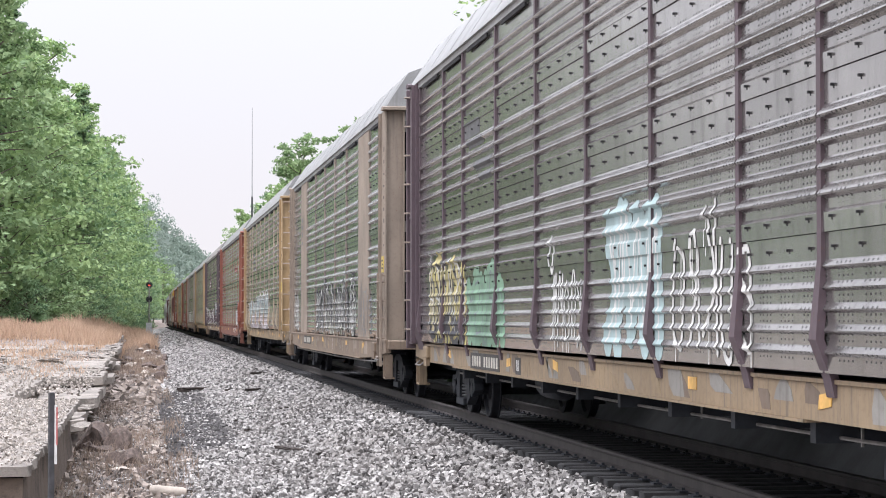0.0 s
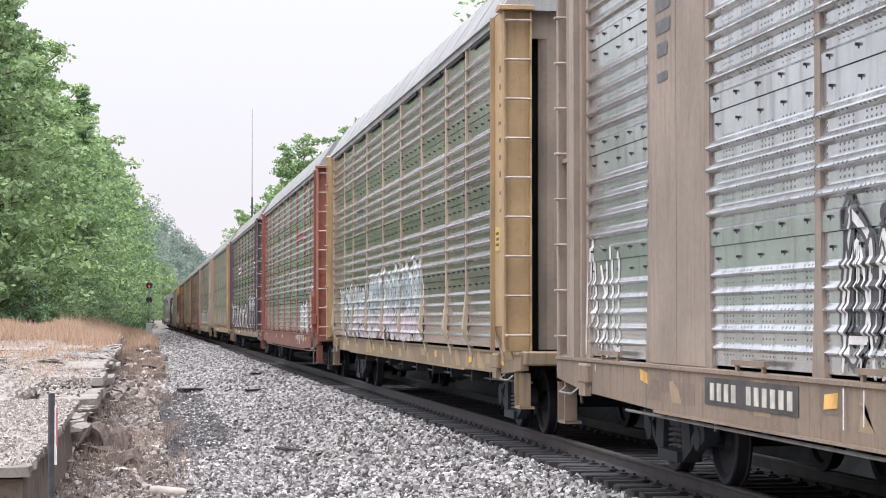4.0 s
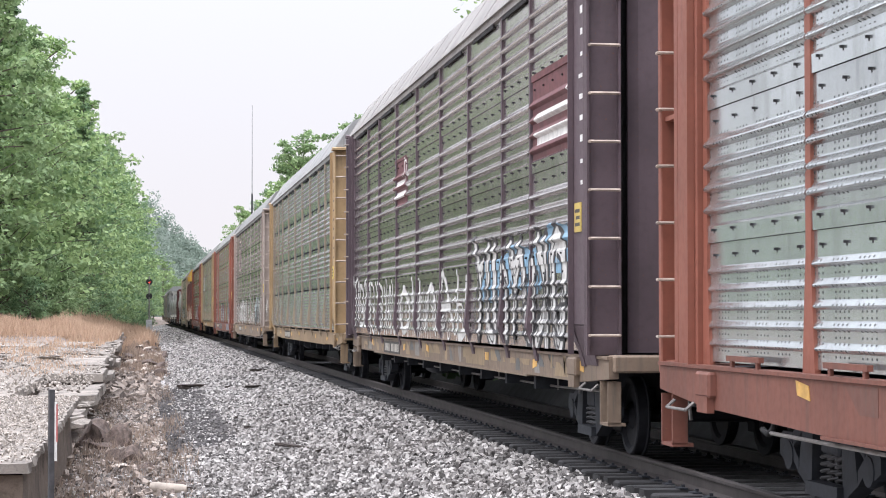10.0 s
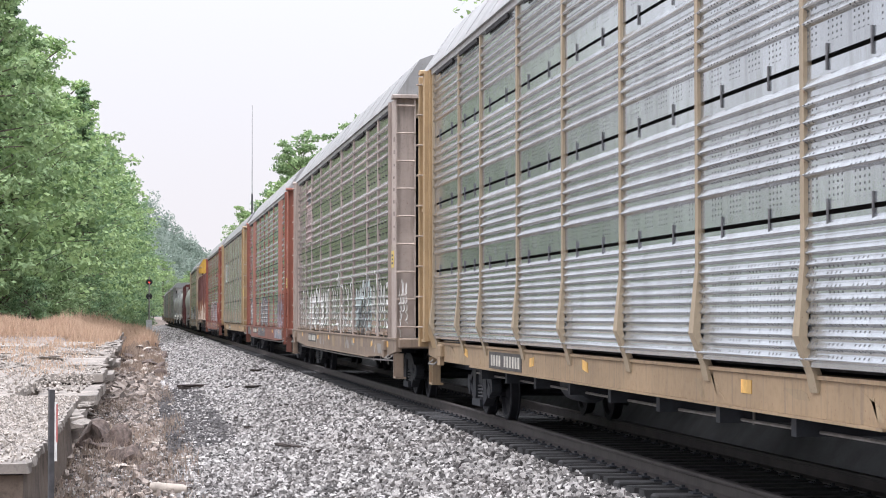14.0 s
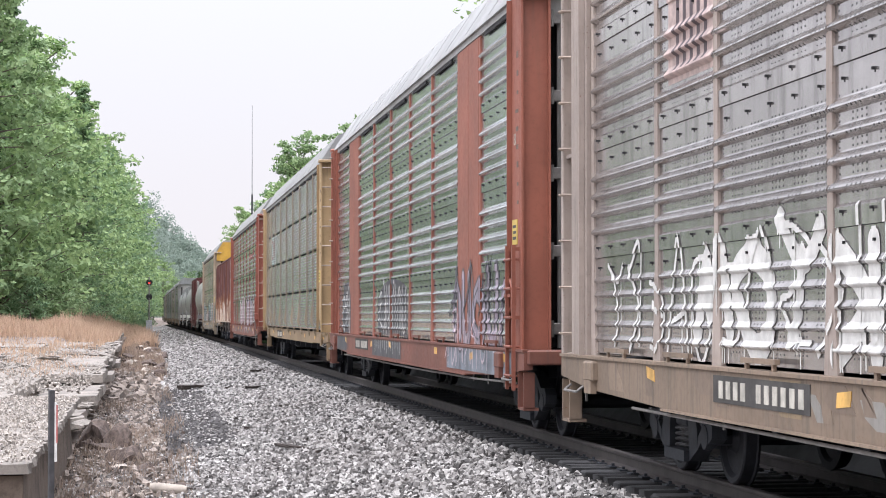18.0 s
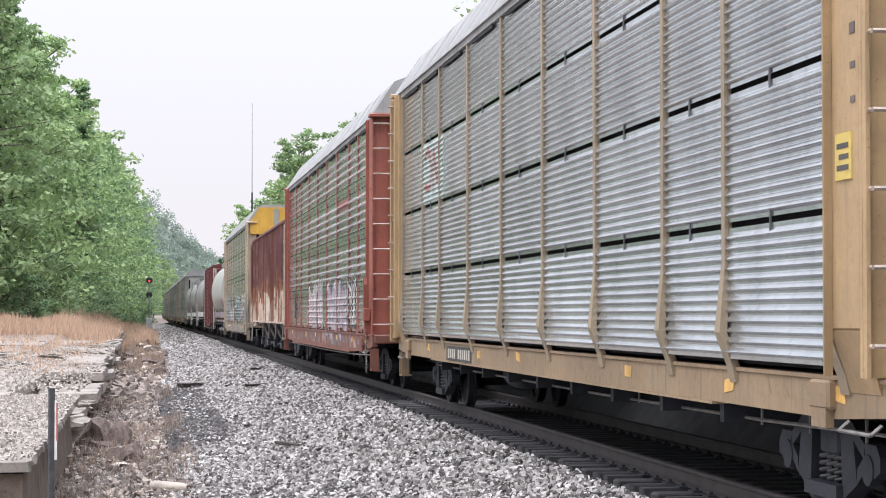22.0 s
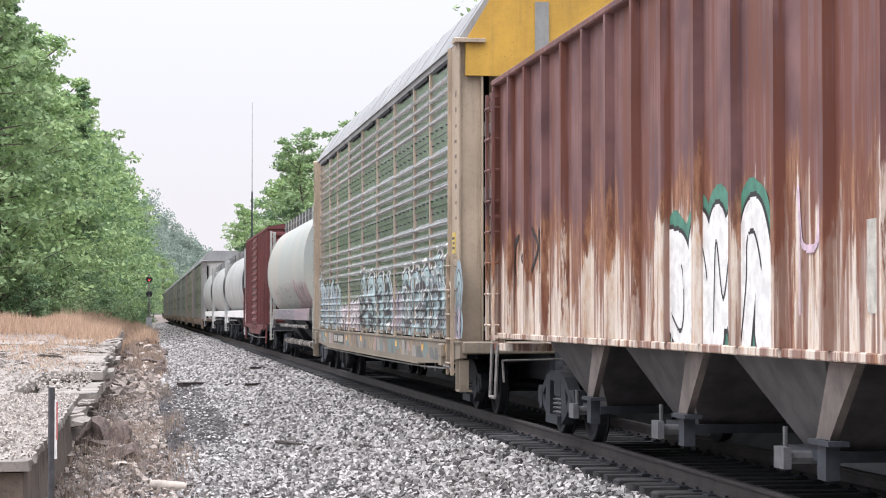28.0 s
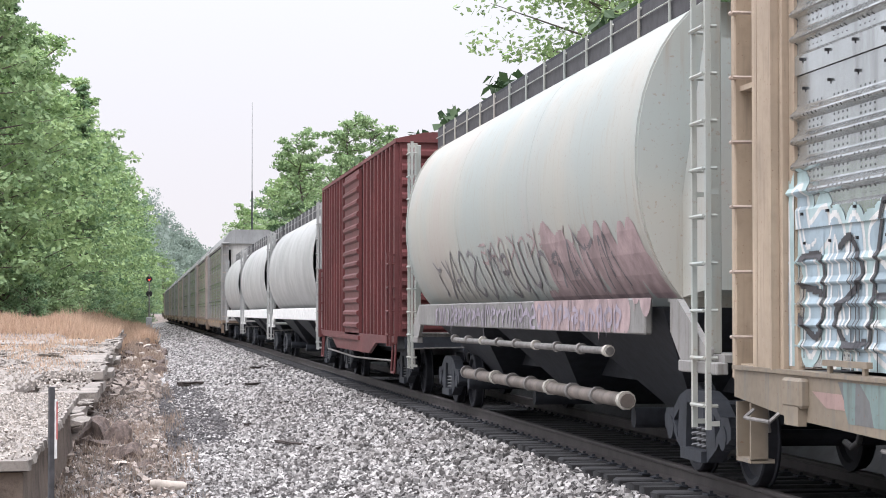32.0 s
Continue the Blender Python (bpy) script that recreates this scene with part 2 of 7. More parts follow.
def truck_meshes():
    """Side frame, bolster, spring, bearing cap, brake beam."""
    g = G()
    top = [(-1.12, 0.52), (-1.05, 0.60), (-0.80, 0.60), (-0.55, 0.74), (-0.30, 0.80), (0.30, 0.80), (0.55, 0.74), (0.80, 0.60), (1.05, 0.60), (1.12, 0.52)]
    low = [(1.12, 0.42), (0.98, 0.36), (0.86, 0.44), (0.66, 0.30), (0.36, 0.17), (-0.36, 0.17), (-0.66, 0.30), (-0.86, 0.44), (-0.98, 0.36), (-1.12, 0.42)]
    n = len(top)
    for x0, x1 in ((-0.07, 0.07),):
        for i in range(n - 1):
            a, b, c, d = top[i], top[i + 1], low[n - 2 - i], low[n - 1 - i]
            mid = -0.31 < (a[0] + b[0]) / 2 < 0.31
            if mid:
                g.prism_x([(a[0], a[1]), (b[0], b[1]), (b[0], b[1] - 0.12), (a[0], a[1] - 0.12)], x0, x1)
                g.prism_x([(d[0], d[1]), (c[0], c[1]), (c[0], c[1] + 0.10), (d[0], d[1] + 0.10)], x0 - 0.05, x1 + 0.05)
            elif i in (2, 6):
                g.prism_x([a, b, (b[0], b[1] - 0.11), (a[0], a[1] - 0.11)], x0, x1)
                g.prism_x([d, c, (c[0], c[1] + 0.11), (d[0], d[1] + 0.11)], x0, x1)
            else:
                g.prism_x([a, b, c, d], x0, x1)
    frame_me = fixed(g, "side_frame")
    s = G()
    for k in range(3):
        y = -0.17 + 0.17 * k
        pts = [(0.055 * math.cos(a), y + 0.055 * math.sin(a), 0.22 + 0.26 * a / 31.4) for a in [i * 0.785 for i in range(0, 41, 2)]]
        s.pipe(pts, 0.014, 4)
    spring_me = fixed(s, "spring_pack", 60)
    b = G().cbox(-1.05, 1.05, -0.20, 0.20, 0.48, 0.70, 0.02)
    cap = G().spin([(0, 0), (0, 0.10), (0.06, 0.12), (0.10, 0.11), (0.10, 0)], 12)
    beam = G().box(-0.85, 0.85, -0.05, 0.05, 0.33, 0.41).box(-0.80, -0.70, -0.10, 0.10, 0.28, 0.52).box(0.70, 0.80, -0.10, 0.10, 0.28, 0.52)
    return frame_me, spring_me, fixed(b, "bolster"), fixed(cap, "bearing_cap", 35), fixed(beam, "brake_beam")


WHEEL_ME = wheel_meshes()
TRUCK_ME = truck_meshes()
WHEEL_ME.materials.append(wheel_steel)
for me, m in zip(TRUCK_ME, (steel_dark, steel_mid, steel_dark, steel_dark, steel_dark)):
    me.materials.append(m)


def truck(car, y, base=0.89):
    t = part("truck", TRUCK_ME[2], None, car, "", (0, y, 0))
    for sx in (-1, 1):
        part("side_frame", TRUCK_ME[0], None, t, "", (sx * 1.0, 0, 0))
        tagged(part("spring_pack", TRUCK_ME[1], None, t, "", (sx * 1.0, 0, 0)), kind="stuff")
    for sy in (-1, 1):
        w = part("wheelset", WHEEL_ME, None, t)
        w.matrix_parent_inverse = Matrix.Translation((0, sy * base, WHEEL_R))
        part("brake_beam", TRUCK_ME[4], None, t, "", (0, sy * 0.33, 0))
        for sx in (-1, 1):
            part("bearing_cap", TRUCK_ME[3], None, t, "", pose(sx * 0.98, sy * base, WHEEL_R, 0, 0, 0 if sx > 0 else 180))
    return t


def coupler_mesh():
    g = G()
    g.cbox(-0.09, 0.09, 0.0, 0.55, 0.72, 0.93, 0.02)
    g.prism([(-0.16, 0.66), (0.14, 0.66), (0.14, 0.98), (-0.16, 0.98)], 0.42, 0.60)
    g.prism([(-0.20, 0.68), (-0.06, 0.68), (-0.06, 0.96), (-0.20, 0.96)], 0.55, 0.74)
    return fixed(g, "coupler")


COUPLER_ME = coupler_mesh()
COUPLER_ME.materials.append(rust_iron)
hose = G()
hose.pipe([(0, 0, 0.80), (0.02, 0.10, 0.62), (0.03, 0.22, 0.47), (0.02, 0.34, 0.42), (0.0, 0.46, 0.46)], 0.028)
HOSE_ME = fixed(hose, "air_hose", 60)
HOSE_ME.materials.append(rubber)


def ends(car, half, truck_y, lever=0.0):
    """Couplers, hoses, uncoupling levers and both trucks of a car whose frame ends at half."""
    for s in (-1, 1):
        turn = pose(0, s * half, 0, 0, 0, 0 if s > 0 else 180)
        part("coupler", COUPLER_ME, None, car, "", turn)
        part("air_hose", HOSE_ME, None, car, "", turn @ pose(-0.42, -0.1, 0))
        truck(car, s * truck_y)
        bar = G().pipe([(-1.35, half - lever - 0.05, 0.60), (-1.35, half - lever + 0.05, 0.88), (-0.36, half - lever + 0.08, 0.90), (-0.36, half + 0.15, 0.80)], 0.016)
        part("uncoupling_lever", bar, steel_grey, car, "", pose(0, 0, 0, 0, 0, 0 if s > 0 else 180))


def ladder(parent, x, y0, y1, z0, z1, material, rungs, out=0.07, stiles=True, label=""):
    """Rungs (and stiles) on the face at x that looks towards -x."""
    g = G()
    if stiles:
        for y in (y0, y1):
            g.box(x - out - 0.012, x - out + 0.03, y - 0.025, y + 0.025, z0, z1)
            for z in (z0 + 0.05, (z0 + z1) / 2, z1 - 0.05):
                g.box(x - out + 0.03, x + 0.01, y - 0.02, y + 0.02, z - 0.02, z + 0.02)
    lad = part("ladder", g, material, parent, label) if stiles else None
    for k in range(rungs):
        z = z0 + (z1 - z0) * (k + 0.5) / rungs
        r = G().pipe([(x, y0, z), (x - out - 0.02, y0 + 0.01, z), (x - out - 0.02, y1 - 0.01, z), (x, y1, z)], 0.017)
        part("rung", r, material, lad or parent)
    return lad


# ---- autoracks ----
RACK_HALF, BODY = 12.5, 12.06
Z_SILL0, Z_DECK, Z_EAVE = 0.76, 1.12, 5.38
FACE = -1.52


def rack_ends(car):
    """Long draft sills of an autorack, then couplers and trucks."""
    for s in (-1, 1):
        part("draft_sill", G().cbox(-0.30, 0.30, min(s * 12.57, s * 13.15), max(s * 12.57, s * 13.15), 0.62, 1.0, 0.02), steel_dark, car)
    ends(car, 13.15, 9.8, 0.55)


def rib_profile(kind, z0, z1):
    """The outline of one screen panel, from its lower to its upper edge: (x, z)."""
    h = z1 - z0
    p = [(FACE, z0 + 0.003)]
    if kind == "wide":
        # a plain proud band along the lower edge, then four broad rolled ribs
        p = [(FACE - 0.016, z0 + 0.001), (FACE - 0.018, z0 + 0.13), (FACE, z0 + 0.155)]
        for k in range(4):
            z = z0 + h * (0.25 + 0.165 * k)
            p += [(FACE, z - 0.046), (FACE - 0.040, z - 0.022), (FACE - 0.047, z - 0.010), (FACE - 0.040, z + 0.004), (FACE - 0.006, z + 0.046), (FACE, z + 0.06)]
    elif kind == "low":
        n = max(4, round(h / 0.18))
        for k in range(n):
            z = z0 + h * (0.16 + 0.76 * k / n)
            p += [(FACE, z - 0.034), (FACE - 0.022, z - 0.018), (FACE - 0.026, z - 0.008), (FACE - 0.003, z + 0.028), (FACE, z + 0.036)]
    elif kind == "mid":
        # flat below, six rolled ribs above
        for k in range(6):
            z = z0 + h * (0.27 + 0.118 * k)
            p += [(FACE, z - 0.040), (FACE - 0.026, z - 0.022), (FACE - 0.031, z - 0.010), (FACE - 0.006, z + 0.032), (FACE, z + 0.042)]
    else:
        n = max(5, round(h / 0.085))
        for k in range(n):
            z = z0 + 0.03 + (h - 0.06) * (k + 0.5) / n
            p += [(FACE, z - 0.034), (FACE - 0.022, z - 0.018), (FACE - 0.025, z - 0.011), (FACE - 0.004, z + 0.020), (FACE, z + 0.030)]
    return p + [(FACE, z1 - 0.003)]


def side_at(prof, z):
    """How far out the panel outline stands at the height z."""
    for (xa, za), (xb, zb) in zip(prof, prof[1:]):
        if za <= z <= zb:
            return xa + (xb - xa) * (z - za) / max(1e-6, zb - za)
    return FACE


RACK_MESHES = {}


def rack_mesh(key, make):
    if key not in RACK_MESHES:
        RACK_MESHES[key] = make()
    return RACK_MESHES[key]


def with_mat(me, material):
    """The mesh with this material; a copy of its data for each material."""
    key = (me.name, material.name)
    if key not in RACK_MESHES:
        c = me.copy()
        c.materials.clear()
        c.materials.append(material)
        RACK_MESHES[key] = c
    return RACK_MESHES[key]


def post_mesh(style):
    def make():
        g = G()
        x = FACE
        if style == "flare":
            # straight above, bent outwards near the deck, then tucked in under the screen to the narrower flat car
            ring = ((Z_EAVE - 0.10, -1.548, 0.045), (1.90, -1.548, 0.045), (1.36, -1.60, 0.075), (1.10, -1.50, 0.085), (0.97, -1.472, 0.085))
            for (za, xa, wa), (zb, xb, wb) in zip(ring, ring[1:]):
                n = len(g.v)
                g.v += [(xx, yy, zz) for zz, x0, ww in ((za, xa, wa), (zb, xb, wb)) for xx, yy in ((x0, -ww), (x0, ww), (x0 + 0.06, ww), (x0 + 0.06, -ww))]
                g.f += [(n + i, n + (i + 1) % 4, n + 4 + (i + 1) % 4, n + 4 + i) for i in range(4)]
            g.f += [(0, 1, 2, 3), tuple(len(g.v) - 4 + i for i in (3, 2, 1, 0))]
        elif style == "wide":
            g.cbox(x - 0.042, x + 0.02, -0.36, 0.36, Z_DECK - 0.02, Z_EAVE - 0.10, 0.015)
        else:
            w, W = 0.058, 0.14
            g.box(x - 0.024, x + 0.02, -w, w, 1.9, Z_EAVE - 0.10)
            lo = [(-W, Z_DECK - 0.12), (W, Z_DECK - 0.12), (w, 1.9), (-w, 1.9)]
            n = len(g.v)
            g.v += [(x - 0.026, y, z) for y, z in lo] + [(x + 0.02, y, z) for y, z in lo]
            g.f += [(n, n + 1, n + 2, n + 3), (n + 7, n + 6, n + 5, n + 4)]
            g.f += [(n + i, n + (i + 1) % 4, n + 4 + (i + 1) % 4, n + 4 + i) for i in range(4)]
        return fixed(g, "post_" + style)
    return rack_mesh(("post", style), make)


BAYS = [2.60, 1.92, 2.74, 2.74, 2.74, 2.74, 2.74, 1.92, 2.60]
EDGES = [-11.37 + sum(BAYS[:i]) for i in range(len(BAYS) + 1)]
NOW = [0.0]
grimy_black = plain("grimy_black_board", (0.055, 0.052, 0.05), 0.7, 0, 0.35, 4)
grimy = plain("grimy_stencil", (0.12, 0.10, 0.085), 0.7, 0, 0.3)
faded_white = plain("faded_white_stencil", (0.45, 0.43, 0.38), 0.7, 0, 0.25)
CARS = []
SILL_X = {}


def autorack(car, panel, frame_m, sill_m, roof_m, style="plain", screens="wide", ladder_end="low", wide_posts=(), end_m=None, placard=True, plate_bays=(), board=True, col_m=None, hand_brake=False):
    """Every part of one autorack car, under the Empty car. The side that is seen looks towards -x; -y is the end that leads."""
    end_m, col_m = end_m or frame_m, col_m or frame_m
    L = RACK_HALF
    SX = SILL_X[car.name] = 1.455 if style == "flare" else 1.635
    zt = (lambda z: 1.5 - (1.5 - z) * 1.0408) if style == "flare" else (lambda z: z)
    # flat car: side sill with deeper middle, deck, centre sill
    prof = [(-L, Z_DECK), (L, Z_DECK), (L, 0.92), (L - 1.4, 0.82), (L - 4.2, Z_SILL0), (-L + 4.2, Z_SILL0), (-L + 1.4, 0.82), (-L, 0.92)]
    if style == "flare":
        prof = [(-L, Z_DECK), (L, Z_DECK), (L, 0.94), (L - 1.4, 0.87), (-L + 1.4, 0.87), (-L, 0.94)]
    low_edge = min(z for y, z in prof) - 0.045
    for sx in (-1, 1):
        x = sx * (SX - 0.05)
        part("side_sill", G().prism_x([(y, zt(z - 0.045)) for y, z in prof], x - 0.05, x + 0.05), sill_m, car)
        part("sill_flange", G().box(x - 0.07, x + 0.07, -L, L, zt(Z_DECK - 0.042) + 0.001, zt(Z_DECK - 0.012)), sill_m, car)
        part("lower_flange", G().box(x - 0.075, x + 0.06, -L + 4.3, L - 4.3, zt(low_edge) - 0.022, zt(low_edge) - 0.001), sill_m, car)
    part("deck", G().box(-1.37, 1.37, -L, L, Z_DECK - 0.10, Z_DECK - 0.046), steel_dark, car)
    part("centre_sill", G().box(-0.35, 0.35, -L, L, 0.55, Z_DECK - 0.104), steel_dark, car)
    for y in [-8 + 2 * k for k in range(9)]:
        part("crossbearer", G().box(-1.34, 1.34, y - 0.06, y + 0.06, 0.62, Z_DECK - 0.108), steel_dark, car)
    px = -SX + (0.30 if style == "flare" else 0.05)
    pipe = G().pipe([(px, -L + 0.8, 0.70), (px, -L + 4.0, 0.66), (px, -2.0, 0.64), (px, L - 3, 0.66)], 0.015)
    for y in (-L + 1.6, -L + 2.8, -L + 4.0, -4.4, 2.0, 6.5):
        pipe.box(px - 0.008, px + 0.008, y - 0.012, y + 0.012, 0.62, 0.84)
    part("brake_pipe", pipe, steel_grey, car)
    part("brake_reservoir", G().spin([(-0.5, 0), (-0.5, 0.16), (-0.44, 0.2), (0.44, 0.2), (0.5, 0.16), (0.5, 0)], 14), steel_dark, car, "", pose(-0.95, 3.0, 0.70, 0, 0, 90), 40)
    # rack sides
    if screens == "fine":
        seams = [Z_DECK + 0.012, 2.19, 3.23, 4.27, Z_EAVE - 0.10]
        kinds = ["fine"] * 4
        gap = 0.020
    elif screens == "mid":
        seams = [Z_DECK + 0.012, 2.19, 3.23, 4.27, Z_EAVE - 0.10]
        kinds = ["fine", "mid", "mid", "mid"]
        gap = 0.014
    else:
        seams = [Z_DECK + 0.012, 2.08, 3.15, 4.22, Z_EAVE - 0.10]
        kinds = ["low", "wide", "wide", "wide"]
        gap = 0.0
    edges = EDGES
    for sx in (-1, 1):
        flip = pose(0, 0, 0, 0, 0, 0 if sx < 0 else 180)
        for i in range(len(BAYS)):
            if sx > 0:
                continue
            if i in plate_bays:
                part("side_plate", G().cbox(FACE - 0.03, FACE + 0.02, edges[i] + 0.06, edges[i + 1] - 0.06, Z_DECK - 0.01, Z_EAVE - 0.10, 0.008), frame_m, car)
                part("plate_seam", G().box(FACE - 0.034, FACE - 0.028, (edges[i] + edges[i + 1]) / 2 - 0.012, (edges[i] + edges[i + 1]) / 2 + 0.012, Z_DECK, Z_EAVE - 0.1), frame_m, car)
                continue
            for k in range(len(kinds)):
                key = (screens, kinds[k], k, round(BAYS[i], 2))
                wbay = BAYS[i]

                def make():
                    return fixed(G().sheet(rib_profile(kinds[k], seams[k] + gap, seams[k + 1] - gap), -wbay / 2 + 0.02, wbay / 2 - 0.02, 0.02), "screen")
                me = rack_mesh(key, make)
                part("screen_panel", with_mat(me, panel), None, car, "", (0, (edges[i] + edges[i + 1]) / 2, 0))
        if sx > 0:
            g = G()
            for k in range(len(kinds)):
                g.sheet(rib_profile(kinds[k], seams[k] + gap, seams[k + 1] - gap), -11.37, 11.37, 0.02)
            part("far_side_screen", g, panel, car, "", flip)
        for i, y in enumerate(edges):
            st = "wide" if sx < 0 and i in wide_posts else style
            part("post", with_mat(post_mesh(st), frame_m), None, car, "", flip @ pose(0, y, 0) if sx > 0 else (0, y, 0))
        part("top_rail", G().box(sx * 1.50 - 0.06, sx * 1.50 + 0.06, -BODY, BODY, Z_EAVE - 0.10, Z_EAVE + 0.02), roof_m, car)
    bolts = G()
    for i in range(len(BAYS)):
        if screens != "wide":
            for k in range(1, len(seams) - 1):
                z = seams[k]
                for u in ((0.55,) if screens == "fine" else (0.3, 0.75)):
                    y = edges[i] + (edges[i + 1] - edges[i]) * u
                    part("clip", G().box(FACE - 0.014, FACE - 0.003, y - 0.012, y + 0.012, z - 0.09, z + 0.09), steel_mid, car)
        else:
            if i in plate_bays:
                continue
            y0, y1 = edges[i] + 0.24, edges[i + 1] - 0.24
            g = bolts
            m = 5 if BAYS[i] > 2.2 else 4
            for z in seams[1:4]:
                for q in range(m):
                    y = y0 + (y1 - y0) * q / (m - 1)
                    for dz in (-0.10, 0.10):
                        x = FACE - (0.018 if dz > 0 else 0.0)
                        g.box(x - 0.022, x + 0.005, y - 0.012, y + 0.012, z + dz - 0.009, z + dz + 0.010)
                        # narrow black tail below the bolt head
                        g.box(x - 0.003, x + 0.005, y - 0.006, y + 0.006, z + dz - 0.026, z + dz - 0.008)
        y = (edges[i] + edges[i + 1]) / 2
        if style == "plain":
            rail = G().box(-1.63, -1.59, y - 0.42, y + 0.42, Z_DECK + 0.035, Z_DECK + 0.075)
            for q in (-0.36, 0.30):
                rail.box(-1.62, -1.595, y + q, y + q + 0.05, Z_DECK - 0.012, Z_DECK + 0.036)
            part("deck_rail", rail, sill_m, car)
        # solid black bar whose colour gives the shade of an eave opening
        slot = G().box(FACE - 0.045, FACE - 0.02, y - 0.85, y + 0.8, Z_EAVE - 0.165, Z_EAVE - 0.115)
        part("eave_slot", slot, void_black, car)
    if bolts.v:
        tagged(part("screen_bolts", bolts, void_black, car), kind="stuff")
    # black box added behind the screens to keep the inside dark
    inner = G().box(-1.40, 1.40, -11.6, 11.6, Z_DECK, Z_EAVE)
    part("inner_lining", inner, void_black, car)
    # roof: sloped sheets with standing seams
    rp = [(-1.60, Z_EAVE - 0.02), (-1.58, Z_EAVE + 0.05), (-1.17, 6.05), (-0.95, 6.14), (0.95, 6.14), (1.17, 6.05), (1.58, Z_EAVE + 0.05), (1.60, Z_EAVE - 0.02)]
    part("roof", G().prism(rp, -BODY - 0.04, BODY + 0.04), roof_m, car, smooth=25)
    for k in range(13):
        y = -BODY + 0.4 + (2 * BODY - 0.8) * k / 12
        part("roof_seam", G().prism([(-1.576, Z_EAVE + 0.05), (-1.584, Z_EAVE + 0.054), (-1.176, 6.053), (-1.168, 6.049)], y - 0.014, y + 0.014), roof_m, car)
    # corners, end doors, ladders
    for sy in (-1, 1):
        f = pose(0, 0, 0, 0, 0, 0 if sy < 0 else 180)
        for sx in (-1, 1):
            x = sx * 1.545
            ya, yb = sorted((sy * 11.44, sy * 12.02))
            part("corner_plate", G().cbox(x - 0.055, x + 0.055, ya, yb, 1.40 if style == "flare" else Z_DECK - 0.04, Z_EAVE - 0.02, 0.012), col_m, car)
            if style == "flare":
                part("corner_knee", G().prism([(sx * 1.598, 1.398), (sx * 1.50, 1.398), (sx * 1.36, 1.09), (sx * 1.36, 0.99), (sx * 1.462, 0.99), (sx * 1.49, 1.09)], ya, yb), col_m, car)
            ya, yb = sorted((sy * 12.022, sy * 12.07))
            xa, xb = sorted((sx * 1.60, sx * 1.24))
            part("end_column", G().box(xa, xb, ya, yb, Z_DECK - 0.02, Z_EAVE - 0.03), col_m, car)
            for xf in (sx * 1.585, sx * 1.255):
                ya, yb = sorted((sy * 12.072, sy * 12.14))
                part("column_flange", G().box(xf - 0.013, xf + 0.013, ya, yb, Z_DECK - 0.02, Z_EAVE - 0.04), col_m, car)
            if sx < 0:
                yf = sy * 11.50
                part("column_flange", G().box(-1.66, -1.602, yf - 0.012, yf + 0.012, Z_DECK - 0.02, Z_EAVE - 0.04), col_m, car)
                part("column_cap", G().prism_x([(sy * 11.90, Z_EAVE - 0.028), (sy * 12.24, Z_EAVE - 0.028), (sy * 12.24, Z_EAVE + 0.02), (sy * 12.1, Z_EAVE + 0.05), (sy * 11.90, Z_EAVE + 0.01)], -1.66, -1.22), col_m, car)
                if ladder_end == "tall" and sy < 0:
                    for k in range(9):
                        z = Z_DECK + 0.18 + 0.49 * k
                        part("rung", G().pipe([(-1.57, sy * 12.13, z), (-1.57, sy * 12.19, z), (-1.27, sy * 12.19, z), (-1.27, sy * 12.13, z)], 0.017), rung_worn_lit, car)
            xs = sx * 0.61
            door = [(-0.50, 11.88), (-0.40, 11.94), (0.0, 11.97), (0.30, 11.98), (0.575, 11.98)]
            g = G()
            pts = [(xs + sx * -px, py) for px, py in door]
            n = len(pts)
            g.v = [(px, sy * py, z) for z in (Z_DECK, 5.34) for px, py in pts] + [(px, sy * (py - 0.05), z) for z in (Z_DECK, 5.34) for px, py in pts]
            for q in range(n - 1):
                g.f += [(q, q + 1, n + q + 1, n + q), (2 * n + q + 1, 2 * n + q, 3 * n + q, 3 * n + q + 1), (q, 2 * n + q, 2 * n + q + 1, q + 1), (n + q, n + q + 1, 3 * n + q + 1, 3 * n + q)]
            g.f += [(0, n, 3 * n, 2 * n), (n - 1, 3 * n - 1, 4 * n - 1, 2 * n - 1)]
            d = part("end_door", g, end_m, car)
            if sx < 0 and sy < 0 and ladder_end == "low":
                for k in range(5):
                    z = 1.35 + 0.93 * k
                    part("hinge", G().cbox(-1.25, -1.08, -11.99, -11.93, z - 0.07, z + 0.07, 0.01).rod((-1.20, -11.99, z - 0.10), (-1.20, -11.99, z + 0.10), 0.025, 8), steel_grey, d)
                    part("bolt_head", G().rod((-1.03, -11.96, z + 0.4), (-1.03, -11.99, z + 0.4), 0.035, 8), steel_grey, d)
        # black sheet added behind the doors, painting the recess's shade
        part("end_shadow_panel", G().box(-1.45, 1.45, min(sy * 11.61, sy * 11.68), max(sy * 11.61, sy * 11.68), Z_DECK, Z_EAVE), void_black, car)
        if sy > 0:
            # a narrow ladder channel that stands off the end
            lad = part("end_ladder", G().cbox(-1.60, -1.44, 12.58, 12.68, 1.0, Z_EAVE, 0.012), col_m, car)
            for z in (1.1, 3.2, 5.25):
                part("bracket", G().box(-1.56, -1.47, 12.05, 12.64, z - 0.02, z + 0.02), col_m, lad)
            for k in range(9):
                z = Z_DECK + 0.2 + 0.49 * k
                part("rung", G().pipe([(-1.46, 12.56, z), (-1.46, 12.50, z), (-1.64, 12.50, z), (-1.64, 12.56, z), (-1.595, 12.58, z)], 0.015), rung_worn_lit, lad)
